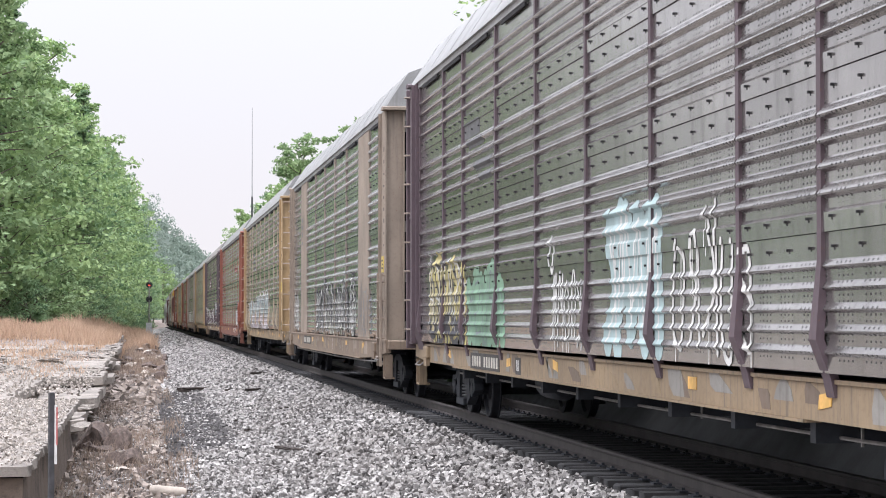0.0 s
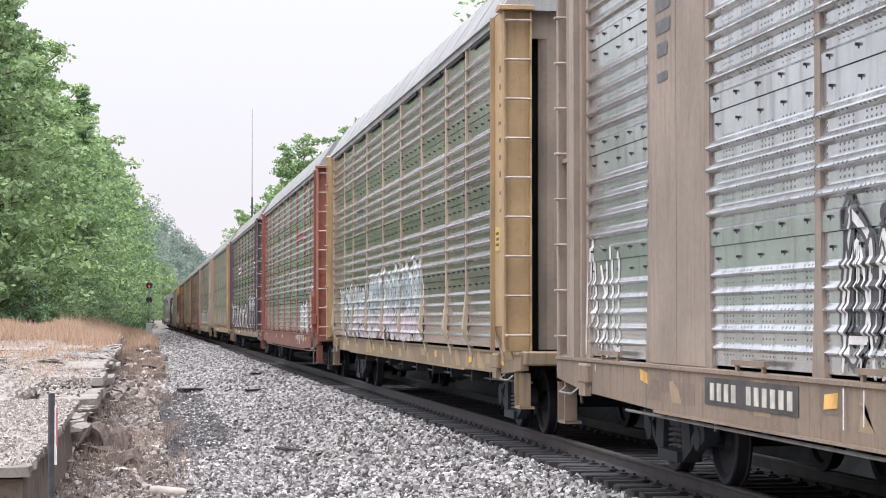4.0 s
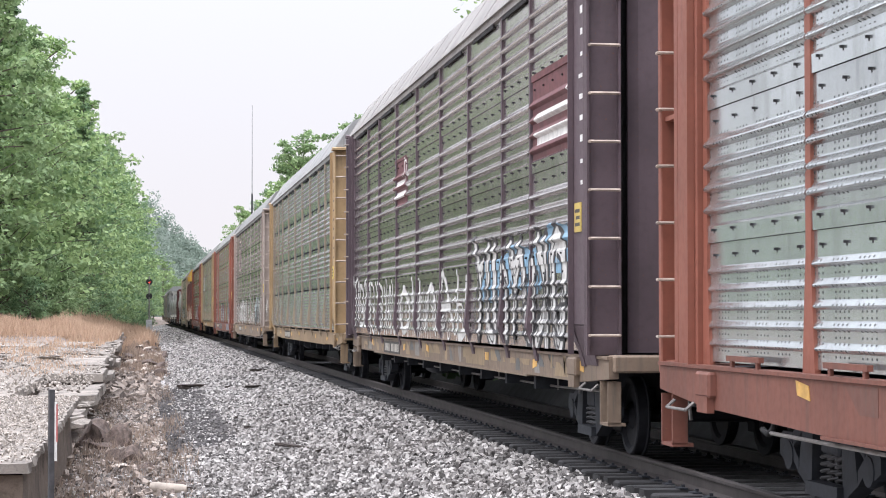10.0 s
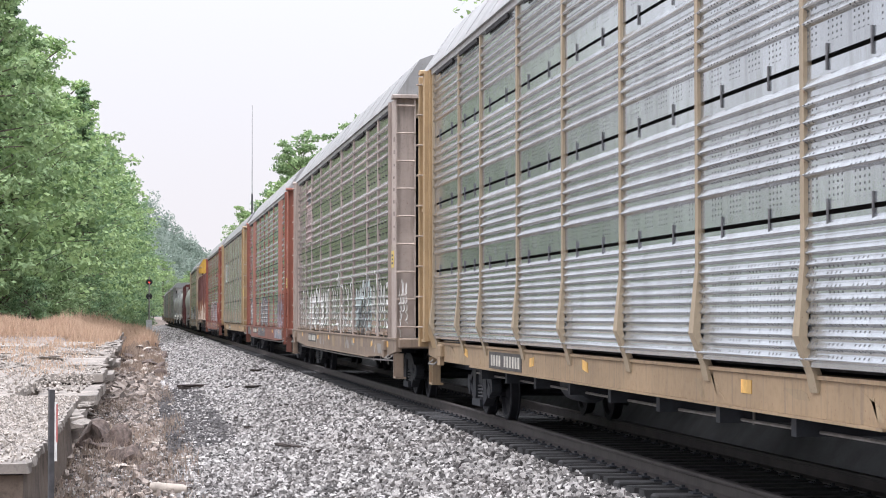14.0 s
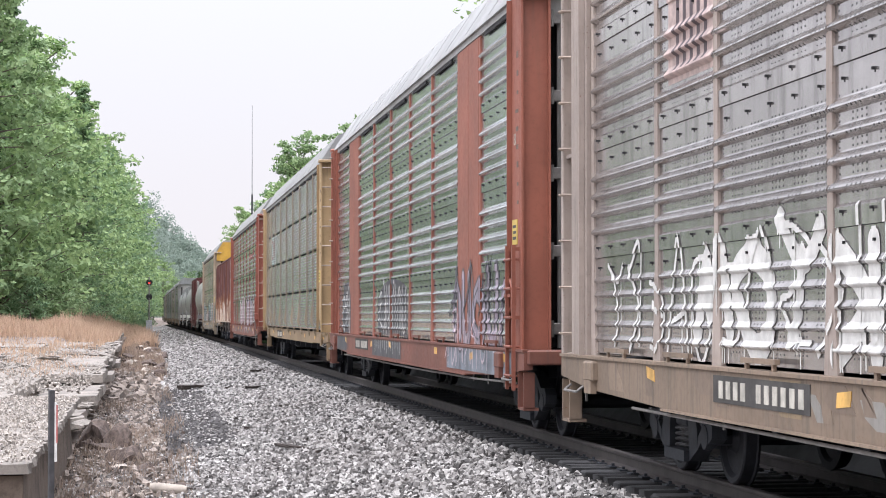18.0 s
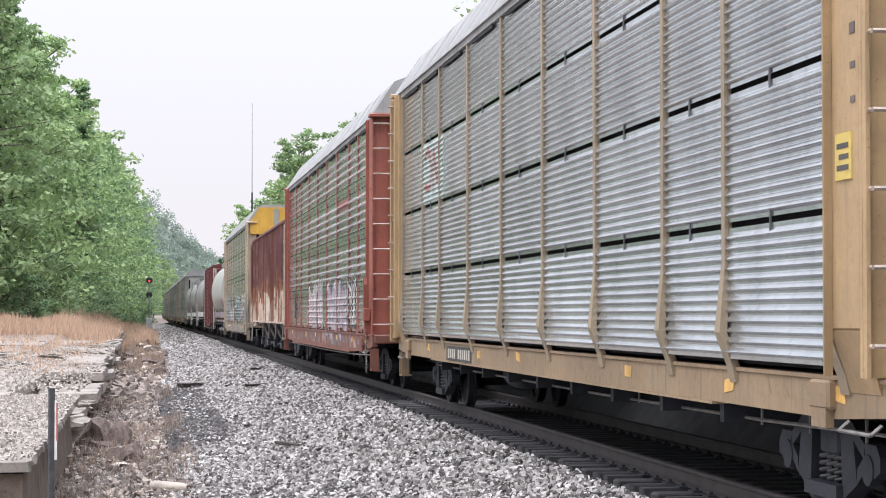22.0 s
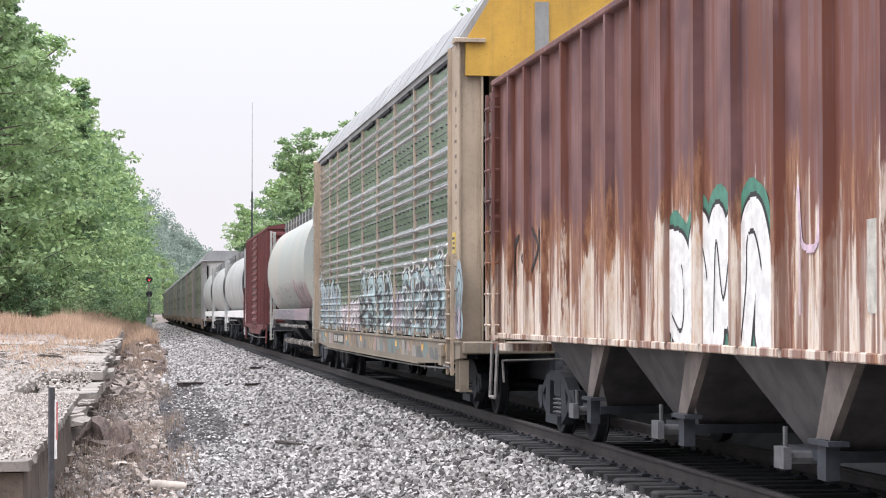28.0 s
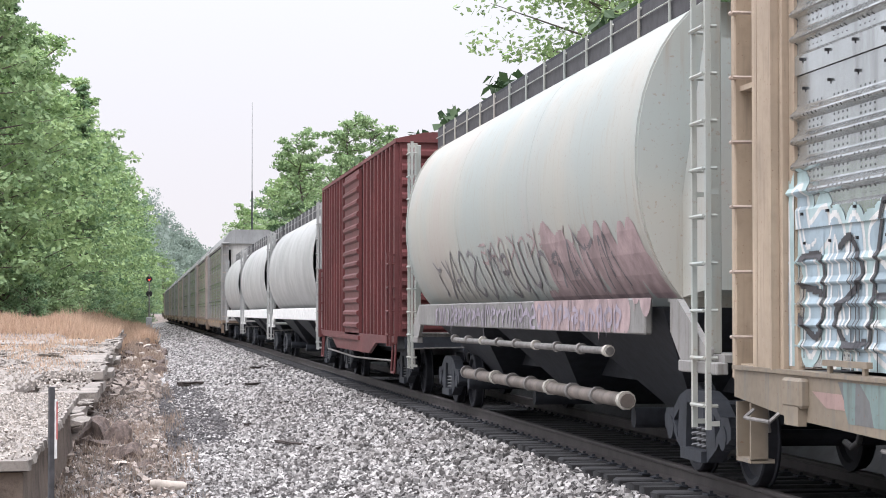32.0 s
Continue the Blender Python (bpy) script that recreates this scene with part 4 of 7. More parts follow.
    part("stencil", G().box(-1.478, -1.473, -half + 3.7, -half + 3.95, 1.75, 2.1), faded_white, car)
    depth = Side(lambda z: -1.475)
    mural(car, depth, 7, half - 11.9, half - 9.0, 1.32, 2.3, 3, white_paint, black_paint, plain('green_spray_rim', (0.06, 0.2, 0.14), 0.6), 0.06, 0.003, 1.22, 3.0)
    mural(car, depth, 9, half - 13.2, half - 12.6, 1.9, 2.4, 1, None, plain("lilac_spray", (0.55, 0.42, 0.5), 0.6), None, 0.05)
    mural(car, depth, 12, half - 3.2, half - 1.2, 2.0, 2.6, 3, None, black_paint, None, 0.06)
    ends(car, half + 0.05, half - 2.0)


def hull_mat():
    """Pale grey-green hopper paint, faded to yellow and rose in soft patches, with rust tears."""
    n = N("faded_pale_hopper_paint")
    col = n.mix(n.ramp(n.noise(0.35, 3), 0.38, 0.62), (0.33, 0.365, 0.345), (0.385, 0.38, 0.335))
    col = n.mix(n.math("MULTIPLY", n.ramp(n.noise(0.5, 4, 0.6, (1, 1, 0.5)), 0.5, 0.7), 0.5), col, (0.38, 0.335, 0.31))
    col = n.mix(n.math("MULTIPLY", n.ramp(n.noise(2.0, 5, 0.6, (5, 5, 0.35)), 0.52, 0.75), 0.45), col, (0.30, 0.23, 0.16))
    col = n.mix(n.math("MULTIPLY", n.ramp(n.noise(26, 3), 0.6, 0.75), 0.5), col, (0.24, 0.15, 0.09))
    return n.done(col, 0.5, 0, n.noise(3, 3), 0.08, 0.02)


hopper_grey = hull_mat()
hopper_white = paint("off_white_hopper_paint", (0.36, 0.37, 0.36), 0.5, 0.0, 0.25, (0.30, 0.27, 0.23))
faded_slate = plain("faded_slate_spray", (0.17, 0.16, 0.17), 0.6, 0, 0.3, 3)
pink_spray = plain("dull_pink_spray", (0.34, 0.255, 0.255), 0.6, 0, 0.25, 3)


def hull_profile(z0, z1, wide, bulge):
    """Half a round-sided hopper body, from the bottom to the roof: (x, z), x negative."""
    pts = []
    n = 14
    for i in range(n + 1):
        u = i / n
        a = -1.05 + 2.25 * u
        pts.append((-(wide - bulge * (1 - math.cos(a)) * 1.6), z0 + (z1 - z0) * (math.sin(a) + math.sin(1.05)) / (math.sin(1.2) + math.sin(1.05))))
    return pts


def round_hopper(car, half, body, z1=4.35, wide=1.62, bays=3, sill_m=None, walkway=True, decor=True):
    """Covered hopper with bulging sides, running boards on the roof and end platforms."""
    sill_m = sill_m or body
    hp = hull_profile(1.55, z1, wide, 0.62)
    full = hp + [(-x, z) for x, z in reversed(hp)]
    b0, b1 = -half + 2.05, half - 1.0
    if not decor:
        b0, b1 = -half + 0.75, half - 0.75
    part("hull", G().prism(full, b0, b1), body, car, smooth=35)
    for y in ((b0 + 0.06, b1 - 0.06) if decor else [b0 + 0.03, b1 - 0.03]):
        g = G().prism([(x * 1.012, z + 0.01) for x, z in full], y - 0.03, y + 0.03)
        part("end_rim", g, body, car)
    for k in range(1, bays):
        y = b0 + (b1 - b0) * k / bays
        part("weld_seam", G().prism([(x * 1.0012, z + 0.0012) for x, z in full], y - 0.01, y + 0.01), body, car, smooth=35)
    for sx in (-1, 1):
        x = sx * 1.42
        part("side_sill", G().cbox(x - 0.04, x + 0.04, b0 + 0.4, b1 - 0.4, 1.30, 1.64, 0.015), sill_m, car)
        for sy in (-1, 1):
            part("end_sill_plate", G().cbox(x - 0.05, x + 0.05, min(sy * half, sy * (half - 1.2)), max(sy * half, sy * (half - 1.2)), 1.00, 1.10, 0.01), sill_m, car)
            y0 = sy * (half - 1.3)
            part("shear_plate", G().prism_x([(y0 + sy * 0.1, 1.1), (sy * (half - 0.35), 1.1), (sy * (half - 0.35), 1.2), (y0, 1.62), (y0 - sy * 0.25, 1.62), (y0 - sy * 0.25, 1.34)], x - 0.03, x + 0.03), sill_m, car)
    part("centre_sill", G().box(-0.32, 0.32, -half, half, 0.72, 1.08), steel_dark, car)
    for k in range(bays):
        yc = b0 + (b1 - b0) * (k + 0.5) / bays
        w = (b1 - b0) / bays / 2 - 0.15
        g = G()
        g.v = [(-1.35, yc - w, 1.56), (1.35, yc - w, 1.56), (1.35, yc + w, 1.56), (-1.35, yc + w, 1.56), (-0.45, yc - 0.4, 0.45), (0.45, yc - 0.4, 0.45), (0.45, yc + 0.4, 0.45), (-0.45, yc + 0.4, 0.45)]
        g.f = [(0, 1, 5, 4), (1, 2, 6, 5), (2, 3, 7, 6), (3, 0, 4, 7), (4, 5, 6, 7), (0, 3, 2, 1)]
        part("hopper_bay", g, steel_dark, car)
        part("outlet", G().rod((-1.0, yc, 0.42), (1.0, yc, 0.42), 0.11, 10), steel_dark, car, smooth=40)
    for sy in (-1, 1):
        part("end_platform", G().box(-1.40, 1.40, min(sy * (half - 1.2), sy * half), max(sy * (half - 1.2), sy * half), 1.10, 1.16), sill_m, car)
        for sx in (-1, 1):
            part("end_column", G().cbox(sx * 1.36 - 0.05, sx * 1.36 + 0.05, sy * (half - 0.45) - 0.06, sy * (half - 0.45) + 0.06, 1.16, z1 + 0.05, 0.01), body, car)
        side_ladder(car, -1.40, sy * (half - 0.42), 0.55, z1 + 0.1, body)
        part("slope_end", G().prism_x([(sy * (half - 1.3), 3.9), (sy * (half - 1.3), 1.7), (sy * (half - 2.6), 1.6)], -1.2, 1.2), body, car)
    if walkway:
        for k in range(14):
            y = b0 + (b1 - b0) * k / 13
            part("walkway_bracket", G().rod((-0.985, y, z1 - 0.02), (-0.985, y, z1 + 0.36), 0.016).rod((-0.98, y, z1 + 0.31), (-0.10, y, z1 + 0.31), 0.02), body, car)
        part("running_board", G().box(-0.95, -0.35, b0 - 0.9, b1 + 0.9, z1 + 0.34, z1 + 0.38), steel_dark, car)
        part("running_board", G().box(0.35, 0.95, b0 - 0.9, b1 + 0.9, z1 + 0.34, z1 + 0.38), steel_dark, car)
        part("hand_line", G().rod((-0.985, b0 - 0.9, z1 + 0.20), (-0.985, b1 + 0.9, z1 + 0.20), 0.008, 5), body, car)
        part("hatch_trough", G().box(-0.30, 0.30, b0 + 0.3, b1 - 0.3, z1 - 0.02, z1 + 0.12), body, car)
        part("toe_screen", G().box(-0.96, -0.94, b0 - 0.9, b1 + 0.9, z1 + 0.02, z1 + 0.335), plain("walkway_mesh_dark", (0.05, 0.05, 0.055), 0.7), car)
    ends(car, half + 0.05, half - 2.1)
    return hp


def boxcar(car, half):
    red = paint("boxcar_oxide_red", (0.12, 0.03, 0.03), 0.6, 0.0, 0.35, (0.06, 0.028, 0.026))
    z0, z1 = 1.08, 4.62
    L = half - 0.35
    part("body_core", G().box(-1.44, 1.44, -L, L, z0, z1), red, car)
    part("roof", G().prism([(-1.52, z1 - 0.04), (-1.52, z1 + 0.03), (-1.0, z1 + 0.14), (0, z1 + 0.19), (1.0, z1 + 0.14), (1.52, z1 + 0.03), (1.52, z1 - 0.04)], -L - 0.05, L + 0.05), red, car)
    for k in range(15):
        y = -L + 0.5 + (2 * L - 1) * k / 14
        part("roof_rib", G().prism([(-1.5, z1 + 0.03), (-1.5, z1 + 0.06), (0, z1 + 0.22), (1.5, z1 + 0.06), (1.5, z1 + 0.03)], y - 0.04, y + 0.04), red, car)
    for sx in (-1, 1):
        x = sx * 1.44
        n = 24
        for k in range(n):
            y = -L + 0.12 + (2 * L - 0.24) * k / (n - 1)
            if -1.75 < y < 1.75:
                continue
            part("side_rib", G().prism_x([(y - 0.07, z0), (y + 0.07, z0), (y + 0.07, z1 - 0.06), (y - 0.07, z1 - 0.06)], x, x + sx * 0.09), red, car)
        part("side_sill", G().prism_x([(-L, z0), (L, z0), (L, 0.95), (4.6, 0.92), (3.4, 0.70), (-3.4, 0.70), (-4.6, 0.92), (-L, 0.95)], x + sx * 0.04, x + sx * 0.10), red, car)
        d = part("door", G().box(min(x + sx * 0.03, x + sx * 0.10), max(x + sx * 0.03, x + sx * 0.10), -1.5, 1.5, z0 - 0.04, z1 - 0.10), red, car, "corrugated sliding door")
        for k in range(13):
            z = z0 + 0.16 + 0.26 * k
            part("door_rib", G().prism([(x + sx * 0.10, z - 0.07), (x + sx * 0.15, z - 0.03), (x + sx * 0.15, z + 0.03), (x + sx * 0.10, z + 0.07)], -1.46, 1.46), red, d)
        part("door_track", G().box(min(x + sx * 0.05, x + sx * 0.14), max(x + sx * 0.05, x + sx * 0.14), -1.7, 4.6, z0 - 0.14, z0 - 0.06), red, car)
    for sy in (-1, 1):
        for k in range(13):
            z = z0 + 0.18 + 0.26 * k
            y = sy * L
            part("end_rib", G().prism_x([(y, z - 0.09), (y + sy * 0.08, z - 0.04), (y + sy * 0.08, z + 0.04), (y, z + 0.09)], -1.40, 1.40), red, car)
        side_ladder(car, -1.52, sy * (L - 0.28), 0.9, 2.6, red)
        part("step", G().pipe([(-1.5, sy * (L - 0.5), 0.95), (-1.53, sy * (L - 0.5), 0.42), (-1.53, sy * (L - 0.05), 0.42), (-1.5, sy * (L - 0.05), 0.95)], 0.022), red, car)
    part("underframe", G().box(-1.35, 1.35, -L, L, 0.85, z0 - 0.01), steel_dark, car)
    part("centre_sill", G().box(-0.32, 0.32, -half, half, 0.62, 0.98), steel_dark, car)
    part("brake_pipe", G().pipe([(-1.45, -L + 1, 0.62), (-1.45, 0, 0.55), (-1.45, L - 1, 0.62)], 0.02), steel_grey, car)
    ends(car, half + 0.05, half - 2.6)


# ---- the train ----
GAPS = [6.3, 34.9, 63.3, 90.6, 118.2, 145.4, 172.7, 199.2, 226.9, 254.3, 280.3, 301.7, 328.3, 348.6, 365.3, 386.6, 406.7, 425.2]
FAR_RACKS = 11
spray_white = plain("white_spray", (0.62, 0.62, 0.60), 0.5, 0, 0.15)
spray_teal = plain("pale_teal_spray", (0.34, 0.45, 0.455), 0.5, 0, 0.2, 2)
spray_blue = plain("sky_blue_spray", (0.20, 0.36, 0.50), 0.5, 0, 0.2, 2)
spray_pink = plain("pink_spray", (0.52, 0.42, 0.46), 0.5, 0, 0.2, 2)
spray_lilac = plain("lilac_grey_spray", (0.31, 0.27, 0.33), 0.5, 0, 0.2, 2)
spray_olive = plain("yellow_olive_spray", (0.46, 0.40, 0.16), 0.5, 0, 0.25, 2)
spray_green = plain("grey_green_spray", (0.17, 0.30, 0.20), 0.5, 0, 0.25, 2)
spray_black = plain("black_spray", (0.03, 0.03, 0.035), 0.5, 0, 0.2)
ice_blue = plain("ice_blue_spray", (0.29, 0.37, 0.415), 0.6, 0, 0.25, 2)
pale_olive = plain("pale_olive_spray", (0.36, 0.37, 0.28), 0.6, 0, 0.25, 3)
charcoal = plain("charcoal_spray", (0.065, 0.068, 0.075), 0.6, 0, 0.3, 3)
spray_slate = plain("slate_spray", (0.14, 0.16, 0.18), 0.5, 0, 0.2)

p_dark = panel_mat("dark_grey_screen", (0.37, 0.355, 0.345), 0.18, 0.78, 0.35)
p_mid = panel_mat("mid_grey_screen", (0.57, 0.595, 0.605), 0.18, 0.78, 0.4)
p_warm = panel_mat("warm_grey_screen", (0.47, 0.45, 0.445), 0.18, 0.78, 0.45)
p_light = panel_mat("pale_green_grey_screen", (0.57, 0.62, 0.63), 0.18, 0.78, 0.2)
p_plum = panel_mat("plum_grey_screen", (0.48, 0.45, 0.44), 0.18, 0.78, 0.4)
p_blue = panel_mat("blue_silver_screen", (0.52, 0.56, 0.59), 0.19, 0.8, 0.25, False)
p_silver = panel_mat("blue_silver_perforated_screen", (0.50, 0.535, 0.565), 0.19, 0.8, 0.25)
p_green = panel_mat("green_grey_screen", (0.52, 0.56, 0.565), 0.18, 0.78, 0.3)


SHIFT = {0: 1.95, 1: 0.97, 2: 0.93, 3: 0.41, 4: 0.45, 5: 0.37, 6: 1.0, 7: 0.76, 8: 0.43, 9: 1.14, 11: 0.43}


def new_car(i, label, category="freight car"):
    NOW[0] = SHIFT.get(i, 0.0)
    y = UNIT * (GAPS[i] + GAPS[i + 1]) / 2 - 0.65 + NOW[0]
    car = root("freight_car", label, category, "cars of the freight train")
    CARS.append((car, y))
    return car, UNIT * (GAPS[i + 1] - GAPS[i]) / 2


wide = rack_side("wide")
plain_side = rack_side("wide", "plain")
plated_side = rack_side("wide", "plain", (), (1, 7))
fine = rack_side("fine")
OVER_SILL = 0.80
red_emblem = plain("faded_red_stripe", (0.26, 0.10, 0.09), 0.5, 0.1)
dark_emblem = plain("faded_dark_emblem", (0.10, 0.10, 0.105), 0.5, 0.1)


def emblem(car, side, rects, material, lift=0.003):
    """A railway's painted mark, as plain bars."""
    for y0, y1, z0, z1 in rects:
        part("emblem_bar", painted_rect(y0, y1, z0, z1, side, lift), material, car)


car, h = new_car(0, "dark grey autorack with plum posts and grimy yellow sill", "autorack")
autorack(car, p_dark, plum, tan_sill, roof_light, "flare", "wide", "tall")
mural(car, wide, 1, 8.6, 12.2, 1.2, 2.35, 6, None, spray_black, spray_olive, 0.10)
mural(car, wide, 8, 8.6, 12.2, 1.15, 1.5, 5, None, spray_black, None, 0.13, 0.009)
mural(car, wide, 6, 8.4, 12.3, 1.25, 2.45, 6, None, spray_white, None, 0.04, 0.007)
mural(car, wide, 2, 5.6, 8.4, 1.2, 2.2, 5, None, spray_slate, spray_green, 0.04)
mural(car, wide, 7, 5.6, 8.4, 1.2, 1.9, 5, None, spray_green, spray_green, 0.08, 0.0025)
mural(car, wide, 3, 0.8, 2.4, 1.2, 2.0, 5, None, spray_white, None, 0.045)
part("graffiti_ring", painted([curve_through([(2.42, 2.40), (2.28, 2.2), (2.42, 2.02), (2.56, 2.2), (2.42, 2.40)])], 0.06, wide, 0.004), spray_white, car)
mural(car, wide, 4, -2.4, -0.3, 1.3, 2.5, 4, None, spray_white, spray_teal, 0.05)
mural(car, wide, 5, -5.3, -2.8, 1.2, 2.4, 5, None, spray_white, None, 0.06)
emblem(car, wide, ((7.4, 8.7, 4.02, 4.24), (7.0, 8.3, 3.86, 3.96), (6.3, 7.7, 3.52, 3.66), (6.3, 7.3, 3.36, 3.46)), dark_emblem)
part("stencil_box", G().box(-1.4585, -1.457, 2.75, 3.11, 0.81, 1.02), grimy_black, car)
lettering(car, "R1", 0.19, white_paint, -1.461, 2.93, 0.915)

car, h = new_car(1, "grey autorack with broad beige posts and graffiti", "autorack")
autorack(car, p_mid, beige, dark_sill, roof_light, "plain", "wide", "low", (), white_end, True, (1, 7))
mural(car, plated_side, 11, -5.2, 4.7, 1.2, 2.25, 14, None, spray_black, None, 0.10)
mural(car, plated_side, 12, -3.6, 4.7, 1.22, 2.35, 9, spray_white, charcoal, None, 0.06, 0.010, 1.13, 0.5)
mural(car, plated_side, 16, -3.6, 4.7, 1.2, 2.3, 20, None, charcoal, None, 0.04, 0.014)
mural(car, plated_side, 17, -2.0, 3.0, 1.2, 2.0, 4, None, pale_olive, pale_olive, 0.10, 0.0015)
for k in range(6):
    w, h2 = 0.62 - 0.10 * k, 0.72 - 0.105 * k
    ring = [(-4.55 + w * math.sin(0.7 * q), 1.78 - 0.03 * k + h2 * math.cos(0.7 * q)) for q in range(10)]
    part("graffiti_ring", painted([curve_through(ring)], 0.055, plated_side, 0.008 + 0.001 * k), charcoal if k % 2 == 0 else spray_white, car)
mural(car, plated_side, 15, -5.3, 4.6, 1.15, 1.9, 16, None, spray_white, None, 0.045, 0.018, OVER_SILL)
mural(car, plated_side, 13, 10.9, 12.4, 1.2, 2.3, 3, None, spray_white, None, 0.08, 0.003, OVER_SILL)
mural(car, plated_side, 14, -8.3, -5.9, 1.2, 2.2, 6, None, spray_slate, None, 0.045)
emblem(car, Side(lambda z: FACE - 0.033), ((8.95, 9.45, 4.2, 4.32), (8.95, 9.45, 4.0, 4.12), (9.05, 9.4, 3.80, 3.92), (9.05, 9.4, 3.58, 3.66)), dark_emblem)

car, h = new_car(2, "grey autorack with cream posts and teal graffiti", "autorack")
autorack(car, p_warm, cream, tan_sill, roof_light, "flare", "wide", "tall", (), beige, True, (), False, ochre)
mural(car, wide, 21, 4.4, 10.6, 1.35, 2.2, 9, spray_teal, spray_white, None, 0.06)
mural(car, wide, 22, -3.2, 4.4, 1.5, 2.32, 9, spray_teal, spray_slate, spray_white, 0.06)
mural(car, wide, 23, -3.2, 8.4, 1.15, 1.62, 12, spray_pink, spray_white, None, 0.06, 0.016)
mural(car, wide, 24, -3.2, 10.6, 1.2, 2.3, 18, None, spray_white, None, 0.04, 0.022)
mural(car, wide, 25, -3.2, 10.4, 1.2, 1.9, 16, None, spray_slate, None, 0.035, 0.024)
emblem(car, wide, ((6.4, 7.2, 3.95, 4.12), (5.7, 6.9, 3.7, 3.85), (5.6, 6.6, 3.42, 3.54)), dark_emblem)

car, h = new_car(3, "pale grey autorack with orange-red posts and sill", "autorack")
autorack(car, p_light, orange_red, red_sill, roof_light, "plain", "wide", "tall", (), oxide, False, (), False, None, True)
mural(car, plain_side, 31, -7.5, -5.0, 1.15, 1.85, 2, spray_white, spray_slate, spray_white, 0.07, 0.003, OVER_SILL)
part("graffiti_run", painted([[(-6.3 + 0.32 * k, 1.4), (-6.32 + 0.32 * k, 0.84 + 0.1 * (k % 2))] for k in range(4)], 0.13, plain_side, 0.012, OVER_SILL), spray_white, car)
mural(car, plain_side, 32, -10.8, -8.4, 1.25, 2.2, 5, None, spray_black, None, 0.08)
mural(car, plain_side, 33, -10.6, -8.4, 1.25, 2.55, 8, None, spray_white, None, 0.05, 0.008)
mural(car, plain_side, 34, -6.8, -5.2, 1.9, 2.3, 3, None, spray_slate, None, 0.05)
emblem(car, plain_side, ((-6.1, -3.8, 3.72, 3.98),), red_emblem)

car, h = new_car(4, "dark plum-grey autorack with blue and white graffiti", "autorack")
autorack(car, p_plum, plum, dark_sill, roof_dull, "flare", "wide", "tall", (), plum)
mural(car, wide, 41, -3.8, 4.4, 1.2, 2.1, 5, None, spray_white, None, 0.13)
mural(car, wide, 46, -3.8, 4.4, 1.2, 1.9, 14, None, spray_white, None, 0.035, 0.008)
part("graffiti_cloud", painted([curve_through([(-10.6, 2.15), (-9.6, 2.25), (-8.4, 2.0), (-7.4, 2.1), (-6.2, 1.95), (-5.0, 1.95)])], 0.55, wide, 0.002), spray_blue, car)
mural(car, wide, 42, -10.3, -4.2, 1.2, 2.4, 5, spray_white, spray_black, None, 0.10, 0.004)
mural(car, wide, 44, -10.3, -4.2, 1.2, 2.0, 9, None, spray_black, None, 0.05, 0.012)
mural(car, wide, 43, 4.6, 9.4, 1.2, 2.25, 7, None, spray_white, None, 0.09)
mural(car, wide, 45, 9.4, 12.0, 1.2, 2.45, 4, None, spray_white, None, 0.12)
lettering(car, "FACE", 0.22, spray_white, -1.607, 11.72, 2.25, -12)
for y, z, w, hh in ((3.95, 3.85, 1.7, 0.85), (-9.8, 3.8, 2.8, 1.0)):
    d = painted_rect(y - w / 2, y + w / 2, z - hh / 2, z + hh / 2, wide, 0.003)
    sign = part("emblem_panel", d, plain("maroon_emblem", (0.12, 0.035, 0.04), 0.6), car)
    part("emblem_bar", painted_rect(y - w * 0.4, y + w * 0.4, z - hh * 0.34, z - hh * 0.2, wide, 0.005), white_paint, sign)
    part("emblem_bar", painted_rect(y - w * 0.3, y + w * 0.4, z - hh * 0.08, z + hh * 0.03, wide, 0.005), white_paint, sign)
    part("emblem_arc", painted([curve_through([(y - w * 0.36, z), (y - w * 0.42, z + hh * 0.36), (y - w * 0.28, z + hh * 0.4), (y - w * 0.26, z + hh * 0.1)])], 0.06, wide, 0.005), white_paint, sign)

car, h = new_car(5, "silver-blue autorack with ochre posts and black panel seams", "autorack")
autorack(car, p_silver, beige_ochre, ochre_sill, roof_light, "flare", "mid", "tall", (), ochre, True, (), True, ochre)

car, h = new_car(6, "warm grey autorack with rose-grey posts and white graffiti", "autorack")
autorack(car, p_warm, rose_grey, dark_sill, roof_light, "plain", "wide", "tall", (), khaki, True, (), True, None)
mural(car, plain_side, 61, 3.0, 8.6, 1.25, 2.15, 4, spray_white, spray_white, None, 0.03, 0.003, 1.13, 0.8)
mural(car, plain_side, 65, 2.4, 11.8, 1.2, 2.2, 12, None, spray_white, None, 0.05, 0.008)
mural(car, plain_side, 62, -3.2, 1.9, 1.2, 2.45, 5, None, spray_white, None, 0.06)
mural(car, plain_side, 66, -3.2, 1.9, 1.15, 1.6, 6, None, spray_white, None, 0.035, 0.008)
mural(car, plain_side, 63, -6.6, -3.6, 1.2, 2.3, 4, spray_teal, spray_white, None, 0.04, 0.003, 1.13, 0.55)
mural(car, plain_side, 67, -6.6, -3.6, 1.15, 1.8, 6, None, charcoal, None, 0.06, 0.012)
mural(car, plain_side, 64, -12.2, -6.4, 1.25, 2.3, 7, None, spray_white, None, 0.07, 0.003, OVER_SILL)
sign = part("shield_emblem", painted_rect(7.9, 9.4, 3.5, 4.95, plain_side, 0.003), plain("pale_rose_emblem", (0.46, 0.36, 0.335), 0.6), car)
for k in range(5):
    part("emblem_stripe", painted_rect(8.15 + 0.22 * k, 8.25 + 0.22 * k, 3.6, 4.4, plain_side, 0.005), plum, sign)
